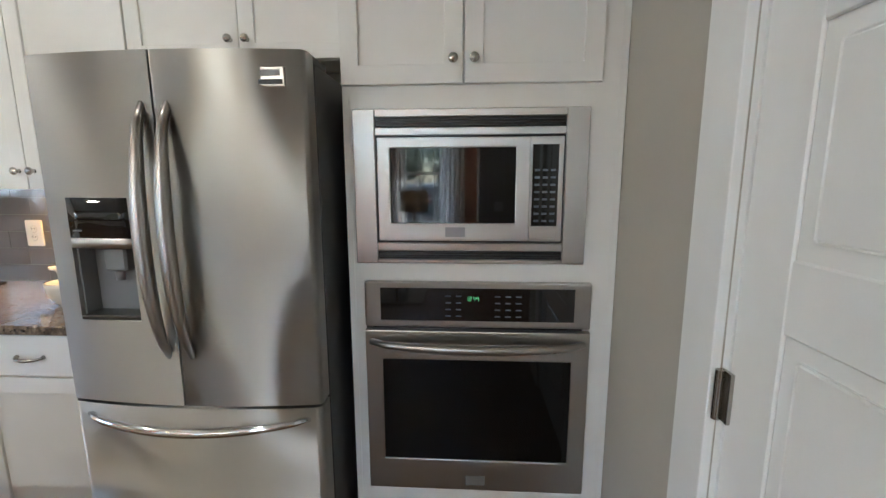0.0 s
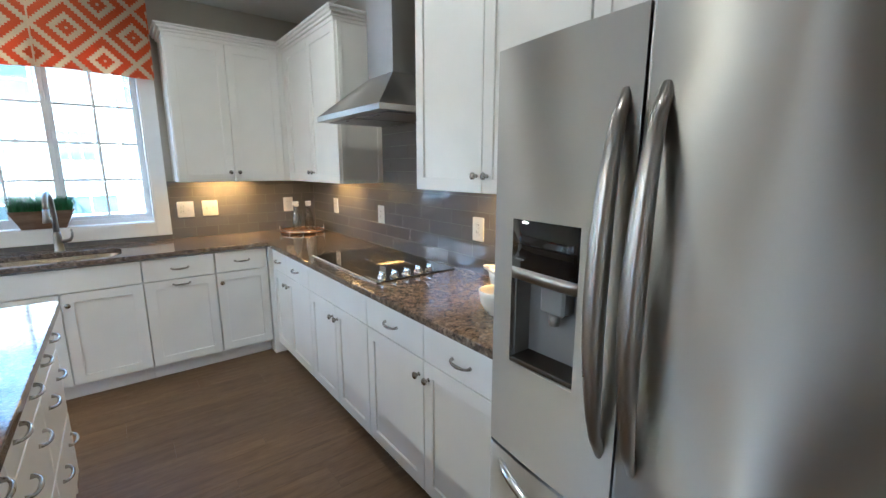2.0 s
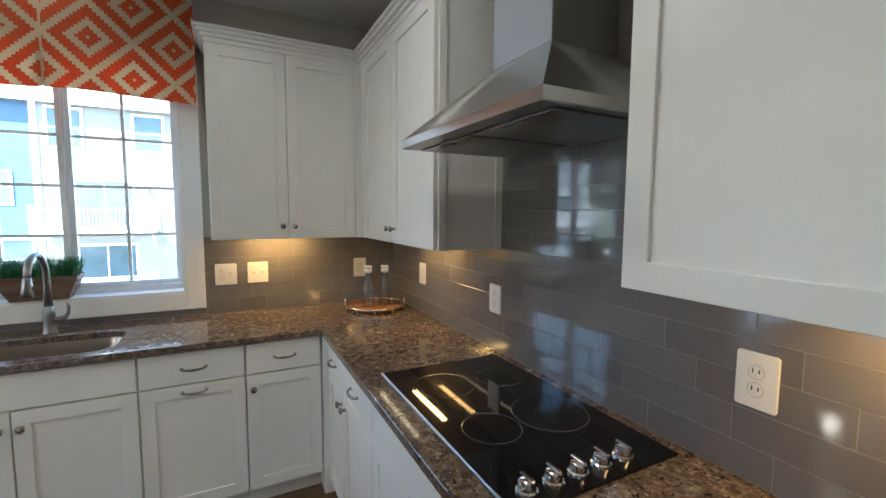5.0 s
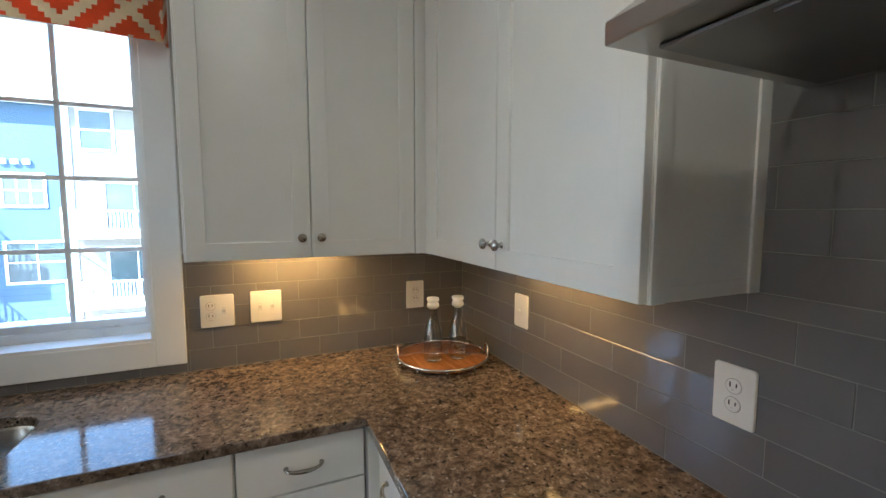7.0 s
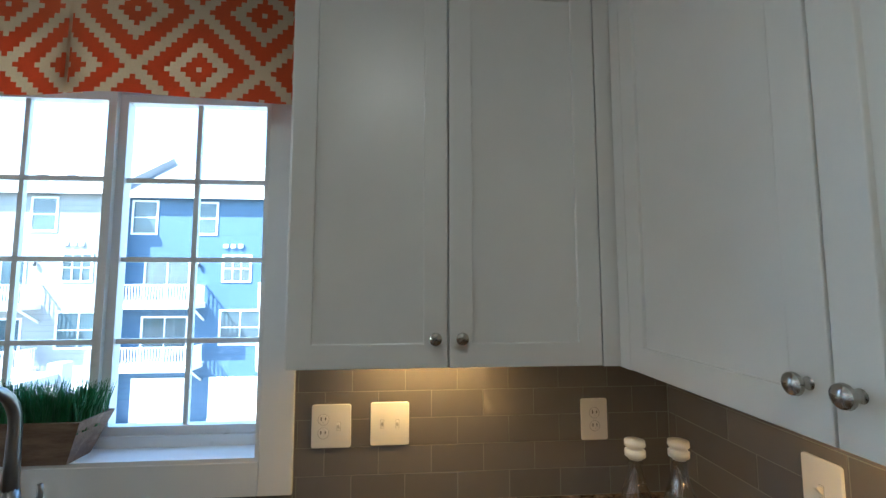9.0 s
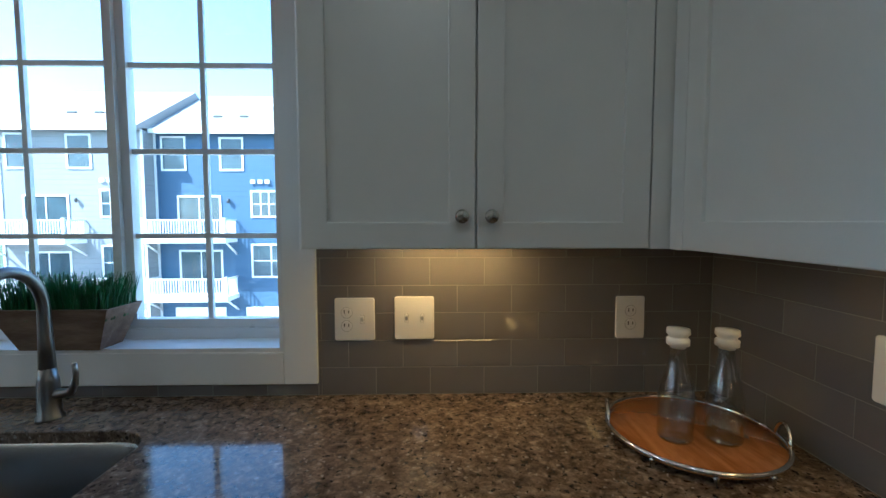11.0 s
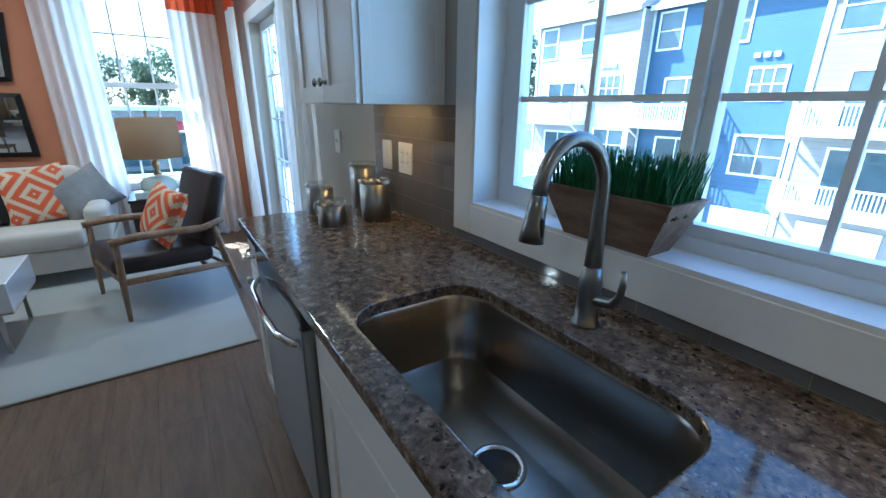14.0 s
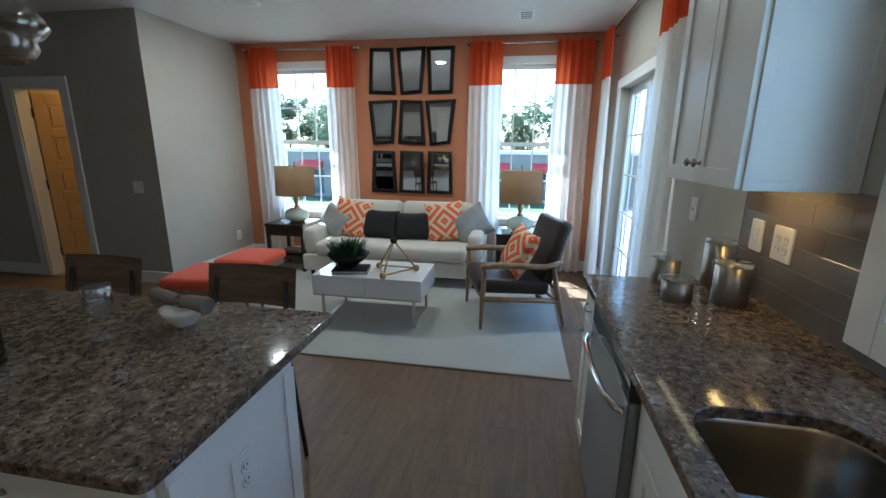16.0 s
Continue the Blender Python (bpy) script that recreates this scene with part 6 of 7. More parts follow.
part("seat_cushion", bm, LEATHER, ac, smooth=True)
bm = B()
box(bm, -0.29, 0.29, 0.17, 0.29, 0.36, 0.92, bev=0.05, seg=4)
bmesh.ops.rotate(bm, verts=bm.verts, cent=(0, 0.2, 0.36), matrix=Matrix.Rotation(radians(-17), 3, "X"))
part("back_cushion", bm, LEATHER, ac, smooth=True)
pillow((-4.86, -0.93, 0.62), 22, -24, 8, 0.42, 0.42, CLOTH_SMALL, "orange and cream diamond pillow on the armchair", "armchair pillow")


def bench(x, y, rz):
    ob = thing("ottoman_stool", "orange upholstered ottoman with tapered wooden legs", "ottoman", (x, y, 0.0115), rz, "orange ottomans")
    bm = B()
    box(bm, -0.26, 0.26, -0.23, 0.23, 0.38, 0.475, bev=0.04, seg=4)
    part("seat", bm, ORANGE_CLOTH, ob, smooth=True)
    bm = B()
    box(bm, -0.235, 0.235, -0.205, 0.205, 0.335, 0.3805, bev=0.004)
    part("frame", bm, OAK, ob)
    for sx in (-1, 1):
        for sy in (-1, 1):
            bm = B()
            tube(bm, [(sx * 0.235, sy * 0.205, 0.0), (sx * 0.20, sy * 0.175, 0.34)], [0.012, 0.022], 8)
            part("leg", bm, OAK, ob)


bench(-4.17, -3.47, 6)
bench(-4.74, -3.44, 4)


def counter_stool(y):
    ob = thing("counter_stool", "walnut counter stool with black metal legs", "stool", (-2.66, y, 0), 90, "stools at the island")
    # local -y looks at the island
    bm = B()
    box(bm, -0.215, 0.215, -0.20, 0.19, 0.610, 0.640, bev=0.012, seg=3)
    part("seat", bm, WALNUT, ob)
    bm = B()
    sheet(bm, lambda u, v: (-0.22 + 0.44 * u, 0.215 + 0.035 * v - 0.03 * (2 * u - 1) ** 2 + 0.03, 0.775 + 0.18 * v), 12, 4, 0.014)
    part("backrest", bm, WALNUT, ob)
    for sx in (-1, 1):
        for sy in (-1, 1):
            bm = B()
            if sy > 0:
                tube(bm, [(sx * 0.215, 0.225, 0.0), (sx * 0.19, 0.17, 0.609), (sx * 0.17, 0.232, 0.90)], 0.011, 8)
            else:
                tube(bm, [(sx * 0.215, -0.225, 0.0), (sx * 0.19, -0.17, 0.609)], 0.011, 8)
            part("leg", bm, BRONZE, ob)
    for a, b in (((-0.208, -0.21, 0.19), (0.208, -0.21, 0.19)), ((-0.208, 0.205, 0.26), (0.208, 0.205, 0.26)), ((-0.207, -0.2, 0.26), (-0.207, 0.2, 0.26)), ((0.207, -0.2, 0.26), (0.207, 0.2, 0.26))):
        bm = B()
        tube(bm, [a, b], 0.008, 8)
        part("footrail", bm, BRONZE, ob)


counter_stool(-2.15)
counter_stool(-2.95)


# ---- mirrors on the accent wall ----
def mirror(yc, zc, w, h, slant, lean):
    """A tapered black frame round a mirror, hanging on the west wall, facing +x."""
    ob = thing("wall_mirror", "small tapered black-framed mirror on the accent wall", "mirror", (X_LIV, yc, zc), 90, "nine wall mirrors")
    k = 0.5 * slant
    out = [(-w / 2 + k * 0.03, -h / 2 - k * 0.012), (w / 2 - k * 0.03, -h / 2 + k * 0.012), (w / 2 + k * 0.03, h / 2 + k * 0.008), (-w / 2 - k * 0.03, h / 2 - k * 0.008)]
    inn = [(x * 0.74, z * 0.86) for x, z in out]
    bm = B()
    rows = []
    for pts, y in ((out, -0.001), (out, -0.030 - 0.004 * lean), (inn, -0.048), (inn, -0.016)):
        rows.append([bm.verts.new((x, y, z)) for x, z in pts])
    for a, b in zip(rows, rows[1:]):
        for i in range(4):
            bm.faces.new((a[i], a[(i + 1) % 4], b[(i + 1) % 4], b[i]))
    bmesh.ops.recalc_face_normals(bm, faces=bm.faces)
    part("frame", bm, FRAME_BLACK, ob)
    bm = B()
    f = [bm.verts.new((x * 1.02, -0.018 - lean * 0.006 * (z / h), z * 1.02)) for x, z in inn]
    g = [bm.verts.new((x * 1.02, -0.004, z * 1.02)) for x, z in inn]
    bm.faces.new(f)
    bm.faces.new(g[::-1])
    for i in range(4):
        bm.faces.new((f[i], g[i], g[(i + 1) % 4], f[(i + 1) % 4]))
    bmesh.ops.recalc_face_normals(bm, faces=bm.faces)
    part("mirror_glass", bm, MIRROR, ob, "silvered mirror glass")


SL = ((-0.6, 1.0, 0.4), (1.0, -0.8, 1.3), (-0.7, -0.5, -0.3))
for r, zc in enumerate((2.375, 1.78, 1.175)):
    for c, yc in enumerate((-2.665, -2.30, -1.94)):
        mirror(yc, zc, 0.315, 0.525, SL[r][c] * 1.6, SL[(r + c) % 3][c])


# ---- curtains ----
def curtain(name_at, rz, w0, w1, folds, header=True, seed=1, z0=0.012):
    """A pleated panel that hangs in the local xz plane; w0 its width at the top, w1 at the foot."""
    ob = thing("curtain", "white curtain panel with orange top band, gathered on rod" if header else "plain white curtain panel gathered beside the patio door", "curtain", name_at, rz, "floor-length curtains")
    rng2 = random.Random(seed)
    ph = rng2.uniform(0, 6)
    ZT, ZB = 2.655, 2.185

    def shape(za, zb):
        def fn(u, v):
            z = za + (zb - za) * v
            k = z / ZT
            w = w1 + (w0 - w1) * k ** 0.7
            amp = 0.009 + 0.026 * (1 - k)
            gather = 0.007 * k ** 6
            s = u + 0.012 * math.sin(3 * z + ph)
            return ((u - 0.5) * w + 0.010 * math.sin(2.1 * z + ph) * (1 - k), amp * math.sin(2 * math.pi * folds * s + ph) + 0.008 * math.sin(2 * math.pi * folds * 0.63 * s + 1.3) + gather * math.sin(2 * math.pi * folds * 2.7 * u + ph) - 0.024 * k, z + 0.004 * math.sin(2 * math.pi * folds * 1.7 * u + ph) * k ** 6)
        return fn
    bm = B()
    sheet(bm, shape(z0, ZB if header else ZT), folds * 14, 18)
    part("panel", bm, CURTAIN, ob)
    if header:
        bm = B()
        sheet(bm, shape(ZB + 0.002, ZT), folds * 14, 10)
        part("top_band", bm, CURTAIN_TOP, ob, "orange cotton top band")
    return ob


CXW = X_LIV + 0.10
curtain((CXW, -4.195, 0), 90, 0.40, 0.46, 5, True, 1)
curtain((CXW, -3.165, 0), 90, 0.36, 0.40, 5, True, 2)
curtain((CXW, -1.395, 0), 90, 0.38, 0.44, 5, True, 3)
curtain((CXW, -0.415, 0), 90, 0.40, 0.46, 5, True, 4)
curtain((-6.06, -0.12, 0), 0, 0.34, 0.46, 5, True, 5)
curtain((-4.06, -0.11, 0), 0, 0.56, 0.66, 6, True, 6)


def rod(name_at, rz, w):
    ob = thing("curtain_rod", "satin nickel curtain rod with end finials", "curtain rod", name_at, rz, "curtain rods")
    bm = B()
    tube(bm, [(-w / 2, 0, 0), (w / 2, 0, 0)], 0.010, 10)
    part("pole", bm, NICKEL, ob)
    for s in (-1, 1):
        bm = B()
        bmesh.ops.create_uvsphere(bm, u_segments=12, v_segments=8, radius=0.024, matrix=Matrix.Translation((s * (w / 2 + 0.018), 0, 0)))
        part("finial", bm, NICKEL, ob, smooth=True)
        bm = B()
        tube(bm, [(s * (w / 2 - 0.05), 0, 0), (s * (w / 2 - 0.05), 0.095, 0)], 0.007, 8)
        part("bracket", bm, NICKEL, ob)


rod((CXW, -3.68, 2.63), 90, 1.46)
rod((CXW, -0.90, 2.63), 90, 1.36)
rod((-5.05, -0.105, 2.63), 0, 2.45)


# ---- outdoors ----
GROUND_Z = -6.1
GRASS = surface("lawn", (0.060, 0.085, 0.035), 0.3, 0.95, scale=0.4, fine=9, relief=0.5)
CONCRETE = surface("concrete_alley", (0.34, 0.33, 0.32), 0.10, 0.9, scale=0.6, fine=14, relief=0.3)
bm = B()
bmesh.ops.create_grid(bm, x_segments=2, y_segments=2, size=1500, matrix=Matrix.Translation((0, 0, GROUND_Z)))
struct("ground", bm, GRASS, "grass ground reaching the horizon", "ground")
bm = B()
box(bm, -70, 40, 8.0, 23.7, GROUND_Z - 0.1, GROUND_Z + 0.03)
struct("road", bm, CONCRETE, "pale concrete alley between the houses", "road")
bm = B()
box(bm, -48, -22, -60, 60, GROUND_Z - 0.1, GROUND_Z + 0.02)
struct("pavement", bm, CONCRETE, "pale paved street beyond the living room", "pavement")

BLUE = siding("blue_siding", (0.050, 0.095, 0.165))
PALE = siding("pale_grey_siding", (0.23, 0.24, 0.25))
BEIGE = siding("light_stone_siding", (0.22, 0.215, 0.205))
SHINGLE = surface("grey_shingle", (0.30, 0.29, 0.28), 0.2, 0.9, scale=2, fine=14, relief=0.5)
OUT_TRIM = surface("outdoor_white_trim", (0.66, 0.66, 0.66), 0.02, 0.5, relief=0.05)
DARK_PANE = surface("dark_pane", (0.06, 0.085, 0.10), 0.2, 0.06, scale=2, relief=0.0)
GARAGE = surface("garage_door_white", (0.74, 0.74, 0.73), 0.03, 0.5, relief=0.05)
RED = surface("red_awning", (0.45, 0.05, 0.045), 0.1, 0.7, scale=1, relief=0.1)


def house_window(parent, x0, x1, z0, z1, y, cols=2, rows=2):
    bm = B()
    t = 0.11
    for a in ((x0 - t, x0, z0 - t, z1 + t), (x1, x1 + t, z0 - t, z1 + t), (x0, x1, z1, z1 + t), (x0, x1, z0 - t, z0)):
        box(bm, a[0], a[1], y - 0.05, y, a[2], a[3])
    w = part("window", bm, OUT_TRIM, parent, "white-trimmed window")
    bm = B()
    box(bm, x0, x1, y - 0.012, y - 0.002, z0, z1)
    part("pane", bm, DARK_PANE, w)
    bm = B()
    for i in range(1, cols):
        c = x0 + (x1 - x0) * i / cols
        box(bm, c - 0.03, c + 0.03, y - 0.035, y - 0.0125, z0, z1)
    for j in range(1, rows):
        c = z0 + (z1 - z0) * j / rows
        box(bm, x0, x1, y - 0.033, y - 0.0125, c - 0.025, c + 0.025)
    part("grille", bm, OUT_TRIM, w)


def balcony(parent, x0, x1, z, y, d=1.5):
    bm = B()
    box(bm, x0, x1, y - d, y, z - 0.28, z)
    dk = part("balcony", bm, OUT_TRIM, parent, "white timber balcony")
    for a, b, yy in ((x0, x1, y - d + 0.05),):
        bm = B()
        box(bm, a, b, yy - 0.045, yy + 0.045, z + 0.98, z + 1.05)
        box(bm, a, b, yy - 0.03, yy + 0.03, z + 0.10, z + 0.16)
        part("rail", bm, OUT_TRIM, dk)
        n = int((b - a) / 0.15)
        bm = B()
        for i in range(n + 1):
            c = a + (b - a) * i / n
            box(bm, c - 0.022, c + 0.022, yy - 0.022, yy + 0.022, z + 0.0005, z + 0.98)
        part("balusters", bm, OUT_TRIM, dk)["kind"] = "stuff"
    for xx in (x0 + 0.05, x1 - 0.05):
        bm = B()
        box(bm, xx - 0.07, xx + 0.07, y - d - 0.0, y - d + 0.12, z + 0.0005, z + 1.15)
        part("post", bm, OUT_TRIM, dk)
        bm = B()
        tube(bm, [(xx, y - 0.02, z - 1.0), (xx, y - d + 0.25, z - 0.30)], 0.06, 6)
        part("brace", bm, OUT_TRIM, dk)
        bm = B()
        box(bm, xx - 0.03, xx + 0.03, y - d + 0.1, y, z + 0.98, z + 1.05)
        part("rail", bm, OUT_TRIM, dk)
        bm = B()
        for i in range(9):
            c = y - d + 0.15 + i * 0.15
            box(bm, xx - 0.02, xx + 0.02, c - 0.02, c + 0.02, z + 0.0005, z + 0.98)
        part("balusters", bm, OUT_TRIM, dk)["kind"] = "stuff"


def town_house(x0, w, y, material, label, flip=False):
    h = thing("town_house", label, "house", (x0, 0, 0), 0, "row of town houses")
    eave, ridge = 6.8, 10.4
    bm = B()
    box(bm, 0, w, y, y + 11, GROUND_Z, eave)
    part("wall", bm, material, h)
    bm = B()
    prism(bm, [(y - 0.45, eave - 0.12), (y - 0.45, eave + 0.06), (y + 5.5, ridge), (y + 11.45, eave + 0.06), (y + 11.45, eave - 0.12)], "x", 0.0, w)
    roof = part("roof", bm, SHINGLE, h, "grey shingle roof")
    bm = B()
    box(bm, 0.01, w - 0.01, y - 0.50, y - 0.451, eave - 0.22, eave + 0.05)
    part("fascia", bm, OUT_TRIM, roof)
    for vx in (0.35, 0.55):
        bm = B()
        box(bm, w * vx, w * vx + 0.5, y + 1.3, y + 1.6, eave + 0.9, eave + 1.25)
        part("roof_vent", bm, FRIDGE_SIDE, roof)
    for xx in (0.06, w - 0.06):
        bm = B()
        box(bm, xx - 0.06, xx + 0.06, y - 0.06, y - 0.001, GROUND_Z, eave - 0.12)
        part("corner_board", bm, OUT_TRIM, h)

    def fx(a, b):
        return (w - b, w - a) if flip else (a, b)
    for a, b, z0, z1, c, r in ((0.50, 1.75, 4.60, 6.40, 1, 2), (3.90, 5.10, 4.60, 6.35, 1, 2), (1.35, 3.70, 0.58, 2.95, 2, 1), (5.65, 7.10, 1.85, 3.25, 3, 2), (1.35, 3.70, -2.77, -0.28, 2, 1), (5.60, 7.75, -1.75, 0.08, 2, 2)):
        a, b = fx(a, b)
        house_window(h, a, b, z0, z1, y, c, r)
    balcony(h, *fx(0.05, 4.70), 0.58, y)
    balcony(h, *fx(0.05, 4.70), -2.77, y)
    for a, b in ((0.9, 3.9), (5.1, 7.9)):
        a, b = fx(a, b)
        bm = B()
        for k in range(4):
            box(bm, a, b, y - 0.06, y - 0.002, GROUND_Z + 0.04 + k * 0.61, GROUND_Z + 0.645 + k * 0.61, bev=0.01)
        part("garage_door", bm, GARAGE, h, "white panelled garage door")
    for i in range(3):
        a, b = fx(5.6 + i * 0.42, 5.85 + i * 0.42)
        bm = B()
        box(bm, a, b, y - 0.10, y - 0.001, 3.75, 3.97)
        part("wall_vent", bm, OUT_TRIM, h)
    a, b = fx(4.2, 4.36)
    bm = B()
    lathe(bm, [(0, 0), (0.07, 0), (0.09, 0.22), (0, 0.3)], 10, ((a + b) / 2, y - 0.12, 2.6))
    part("wall_lantern", bm, FRIDGE_SIDE, h)


for k, (m_, nm) in enumerate(((PALE, "pale grey"), (BLUE, "blue"), (BEIGE, "light stone-coloured"), (PALE, "pale"), (BLUE, "blue"))):
    town_house(-25.4 + k * 8.1, 8.09, 24.0 - (0.9 if k % 3 == 0 else 0.0), m_, "%s sided town house with white balconies" % nm)

# own deck outside the patio door
dk = thing("deck", "white railed timber deck outside the patio door", "deck", (0, 0, 0))
bm = B()
for i in range(13):
    box(bm, -6.6, -3.40, 0.165 + i * 0.15, 0.165 + i * 0.15 + 0.143, -0.14, -0.10)
part("boards", bm, GREY_PLASTIC, dk)["kind"] = "stuff"
for a in ((-6.6, -3.40, 2.02, 2.08), ):
    for zl, zh in ((0.02, 0.08), (0.86, 0.93)):
        bm = B()
        box(bm, *a, zl, zh)
        part("rail", bm, OUT_TRIM, dk)
for zl, zh in ((0.02, 0.08), (0.86, 0.93)):
    bm = B()
    box(bm, -3.47, -3.41, 0.18, 2.02, zl, zh)
    part("rail", bm, OUT_TRIM, dk)
for i in range(22):
    bm = B()
    c = -6.5 + i * 0.14
    box(bm, c - 0.018, c + 0.018, 2.032, 2.068, 0.0801, 0.8599)
    part("baluster", bm, OUT_TRIM, dk)
for i in range(12):
    bm = B()
    c = 0.32 + i * 0.14
    box(bm, -3.458, -3.422, c - 0.018, c + 0.018, 0.0801, 0.8599)
    part("baluster", bm, OUT_TRIM, dk)
for x in (-6.55, -5.0, -3.44):
    bm = B()
    box(bm, x - 0.05, x + 0.05, 2.0, 2.10, GROUND_Z, 1.0)
    part("post", bm, OUT_TRIM, dk)

# far shops seen through the living room windows
sh = thing("shop_building", "low pale building with red awnings across the street", "building", (-62, -4, 0))
bm = B()
box(bm, -8, 0, -32, 34, GROUND_Z, 0.6)
part("wall", bm, BEIGE, sh)
bm = B()
box(bm, -8.3, 0.3, -32.3, 34.3, 0.6, 1.1)
part("roof", bm, OUT_TRIM, sh)
for i in range(9):
    bm = B()
    prism(bm, [(0.0, -0.6), (1.6, -1.5), (1.6, -1.8), (0.0, -1.8)], "y", -30 + i * 7.0, -26.2 + i * 7.0)
    part("awning", bm, RED, sh, "red cloth awning")
    bm = B()
    box(bm, 0.0, 0.05, -30 + i * 7.0, -26.2 + i * 7.0, -5.6, -2.0)
    part("shop_window", bm, DARK_PANE, sh)

FOLIAGE = sheer("tree_leaves", (0.095, 0.125, 0.080))
BARK = surface("bark", (0.12, 0.085, 0.06), 0.3, 0.9, scale=4, fine=30, relief=0.5)


def tree(x, y, h, spread, seed):
    rng3 = random.Random(seed)
    ob = thing("tree", "tall leafy green tree beyond the houses", "tree", (x, y, GROUND_Z), rng3.uniform(0, 360), "trees in the distance")
    bm = B()
    tube(bm, [(0, 0, 0), (0.1, 0.05, h * 0.3), (0.0, 0.15, h * 0.6), (0.1, 0.1, h * 0.85)], [0.32, 0.25, 0.15, 0.05], 8)
    for i in range(7):
        a, z = rng3.uniform(0, 6.28), h * rng3.uniform(0.35, 0.7)
        tube(bm, [(0, 0, z), (math.cos(a) * spread * 0.4, math.sin(a) * spread * 0.4, z + h * 0.08), (math.cos(a) * spread * 0.75, math.sin(a) * spread * 0.75, z + h * 0.2)], [0.11, 0.07, 0.03], 6)
    part("trunk", bm, BARK, ob)
    vs3, fs3 = [], []
    blobs = [(rng3.gauss(0, spread * 0.42), rng3.gauss(0, spread * 0.42), h * rng3.uniform(0.52, 0.98), spread * rng3.uniform(0.22, 0.42)) for _ in range(26)]
    for cx, cy, cz, r in blobs:
        for _ in range(200):
            d = Vector((rng3.gauss(0, 1), rng3.gauss(0, 1), rng3.gauss(0, 0.8))).normalized() * r * rng3.uniform(0.6, 1.05)
            c = Vector((cx, cy, cz)) + d
            u = Vector((rng3.gauss(0, 1), rng3.gauss(0, 1), rng3.gauss(0, 1))).normalized()
            v = u.orthogonal().normalized()
            s = rng3.uniform(0.10, 0.20) * h / 11
            k = len(vs3)
            vs3 += [tuple(c + u * s), tuple(c + v * s * 0.6), tuple(c - u * s), tuple(c - v * s * 0.6)]
            fs3.append((k, k + 1, k + 2, k + 3))
    me3 = bpy.data.meshes.new("crown")
    me3.from_pydata(vs3, [], fs3)
    me3.materials.append(FOLIAGE)
    cr = new("crown", me3)
    cr.parent = ob


STREET_TREES = [(-74 - 3.0 * (i % 3), -50 + 6.2 * i, 13.5 + 1.7 * ((i * 7) % 4) / 2, 4.2 + 0.3 * (i % 4)) for i in range(11)]
for i, (x, y, h, s) in enumerate(STREET_TREES + [(-41, 15, 11, 4.0), (-36, 27, 15.5, 4.0), (-40, 31, 16.5, 4.5), (-45, 36, 17, 4.5), (-24, 44, 18.6, 4.2), (-19, 46, 18.8, 4.0), (-34, 45, 19.4, 4.4), (-8, 47, 18.4, 4.2), (3, 46, 17, 4.2)]):
    tree(x, y, h, s, 40 + i)


# ---- backsplash tiles ----
THGT, JOINT = 0.0825, 0.0024


def tile_mesh(w, h, name="tile"):
    bm = B()
    box(bm, 0, w, -0.0078, -0.0015, 0, h, bev=0.0006)
    return new_mesh(name, bm, TILE)


TILE_CACHE = {}


def tiles(parent, m, a0, a1, z0, z1, first_row, joint, width, shift):
    """Running-bond tiles on a local plane facing -y, from a0 to a1 and z0 to z1; m places the plane,
    joint is the place of one upright joint in row 0, and shift the stagger from row to row."""
    r = first_row
    z = z0
    while z < z1 - 0.008:
        zh = min(z + THGT, z1)
        x = a0 - (a0 - joint - shift * r) % width
        while x < a1 - 0.004:
            lo, hi = max(x, a0), min(x + width, a1)
            if hi - lo > 0.008:
                key = (round(hi - lo - JOINT, 4), round(zh - z - JOINT, 4))
                if key not in TILE_CACHE:
                    TILE_CACHE[key] = tile_mesh(*key)
                ob = new("tile", TILE_CACHE[key])
                ob.parent = parent
                q = (lo * 12.9898 + z * 78.233) * 43.7585
                ob.matrix_basis = m @ pose(lo + JOINT / 2, 0, z + JOINT / 2, 0.10 * math.sin(q), 0, 0.08 * math.sin(q * 1.7))
            x += width
        z = zh
        r += 1


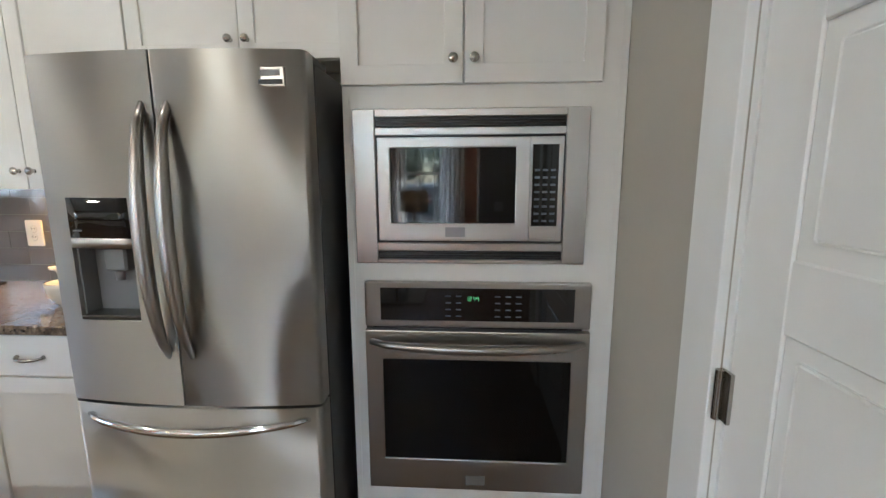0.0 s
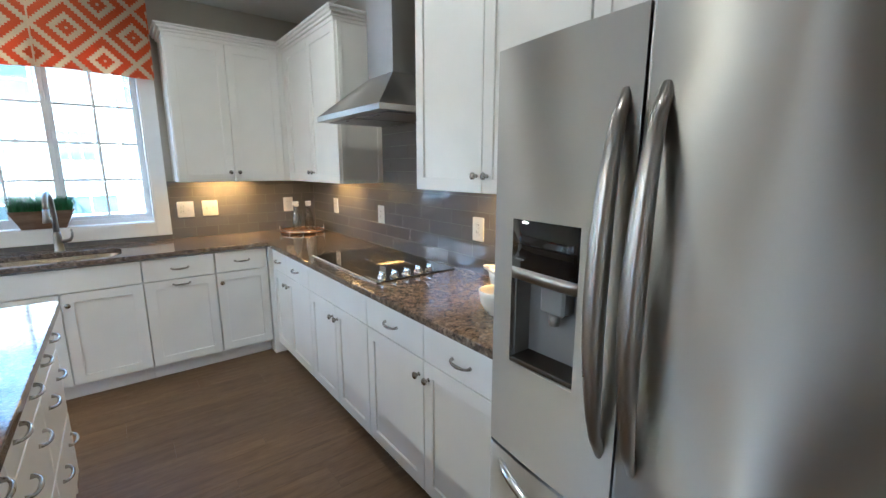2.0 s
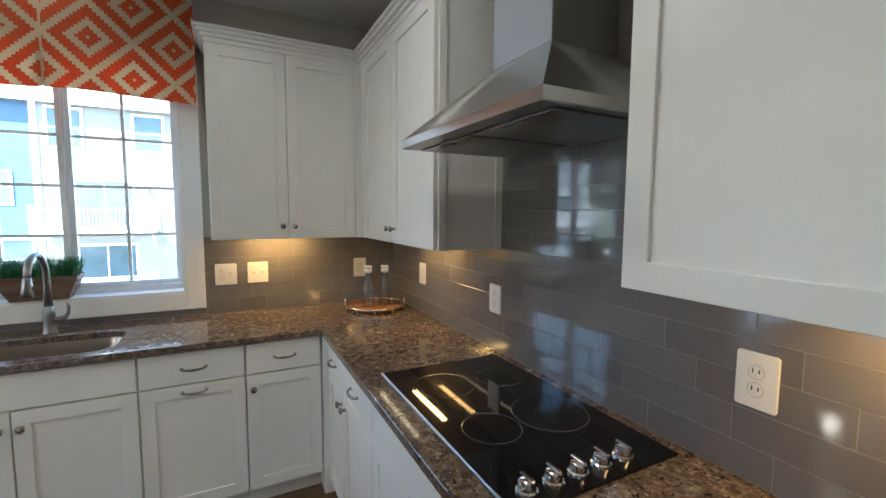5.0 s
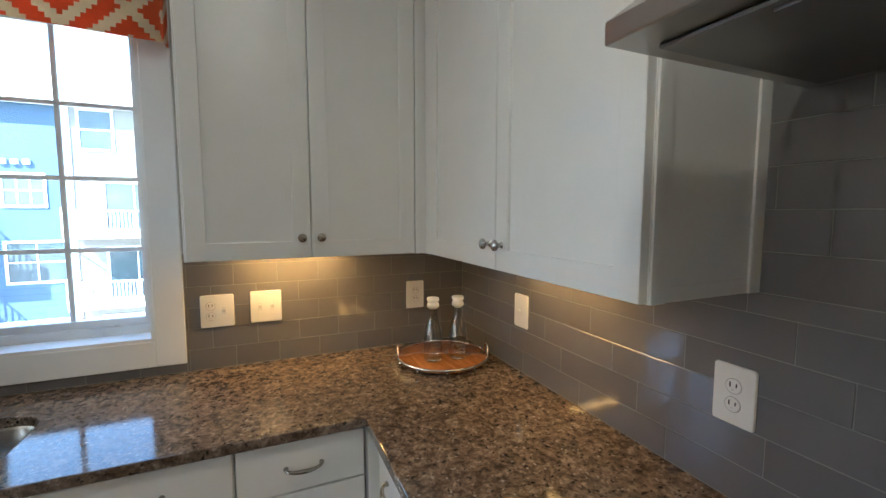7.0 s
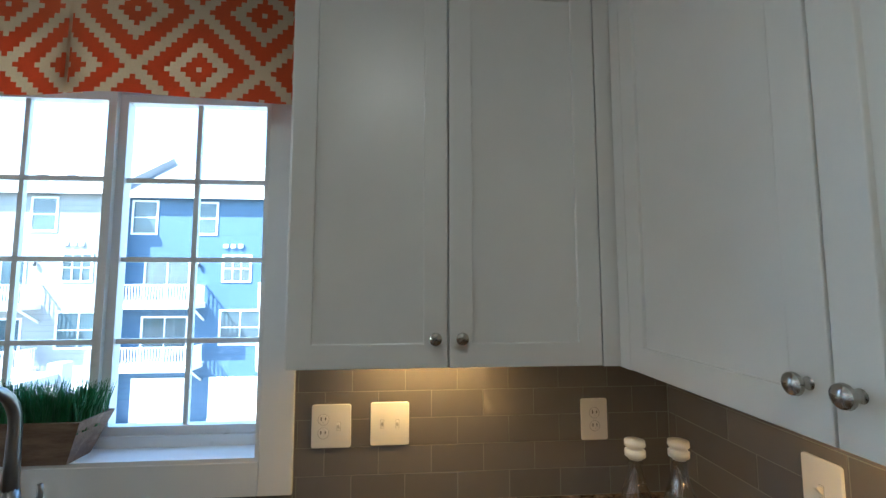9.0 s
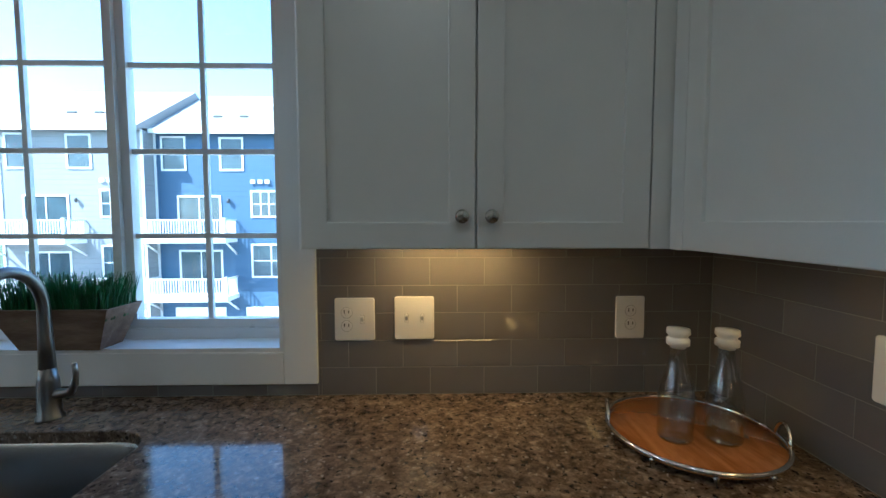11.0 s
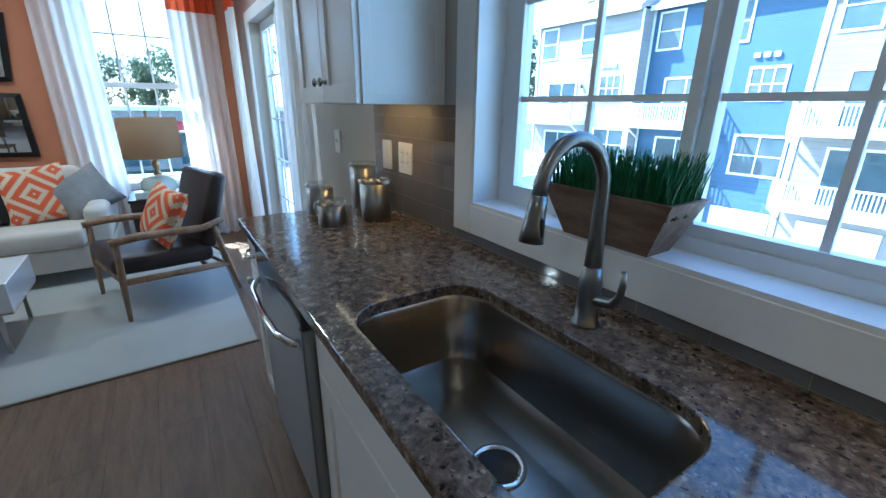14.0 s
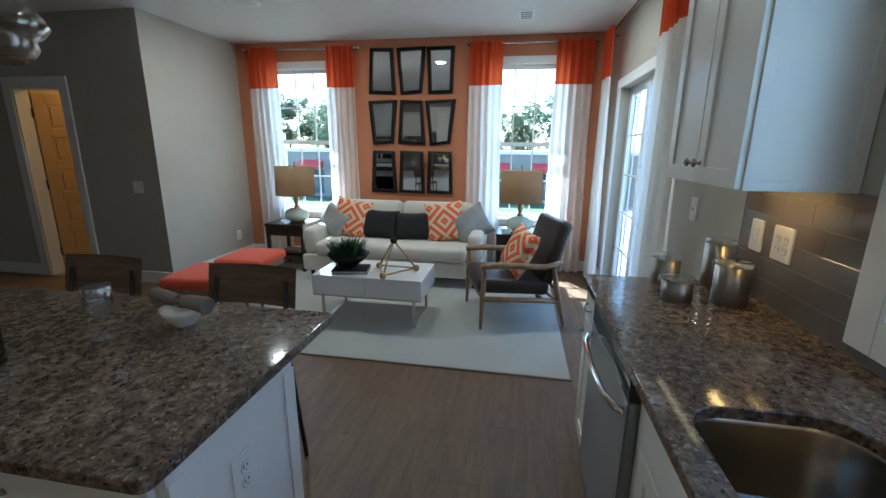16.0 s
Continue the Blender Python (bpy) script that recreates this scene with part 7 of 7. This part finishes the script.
bm = B()
box(bm, -3.245, -2.562, -0.0069, -0.0005, CT, UB)
box(bm, -2.5615, -1.1945, -0.0069, -0.0005, CT, 0.951)
box(bm, -1.194, -0.004, -0.0069, -0.0005, CT, UB)
bs = struct("backsplash_north", bm, GROUT, "glossy taupe glass subway tile backsplash", "backsplash")
tiles(bs, Matrix(), -3.245, -2.563, CT + 0.001, UB, 0, -0.859, 0.1625, 0.0812)
tiles(bs, Matrix(), -2.5615, -1.1945, CT + 0.001, 0.950, 0, -0.859, 0.1625, 0.0812)
tiles(bs, Matrix(), -1.193, -0.008, CT + 0.001, UB, 0, -0.859, 0.1625, 0.0812)
bm = B()
box(bm, -0.0069, -0.0005, -1.342, -0.0055, CT, UB)
box(bm, -0.0069, -0.0005, -2.244, -1.3425, CT, 2.42)
box(bm, -0.0069, -0.0005, -3.185, -2.2445, CT, UB)
be = struct("backsplash_east", bm, GROUT, "glossy taupe glass subway tile backsplash behind cooktop", "backsplash")
EAST = pose(0, 0, 0, 0, 0, -90)
tiles(be, EAST, 0.009, 3.185, CT + 0.001, UB, 0, 2.397, 0.310, -0.090)
tiles(be, EAST, 1.349, 2.2425, UB, 2.42, 6, 2.397, 0.310, -0.090)

# ---- floor planks ----
PW, PL = 0.180, 1.22
PLANKS = {}


def plank(lo, hi, y0, y1):
    key = (round(hi - lo, 3), round(y1 - y0, 3))
    if key not in PLANKS:
        bm = B()
        box(bm, 0, key[0] - 0.0007, 0, key[1] - 0.0007, -0.0115, 0.0, bev=0.0005)
        PLANKS[key] = new_mesh("plank", bm, PLANK)
    ob = new("plank", PLANKS[key])
    ob.parent = FLOOR
    ob.matrix_basis = pose(lo, y0, 0.0)


y, r = -5.04, 0
while y < -0.002:
    y1 = min(y + PW, -0.002)
    x = X_LIV + 0.002 - (0.0, 0.43, 0.81, 0.22, 0.62, 1.02, 0.33)[r % 7]
    while x < -0.002:
        lo, hi = max(x, X_LIV + 0.002), min(x + PL, -0.002)
        if hi - lo > 0.03:
            plank(lo, hi, y, y1)
        x += PL
    y, r = y1, r + 1
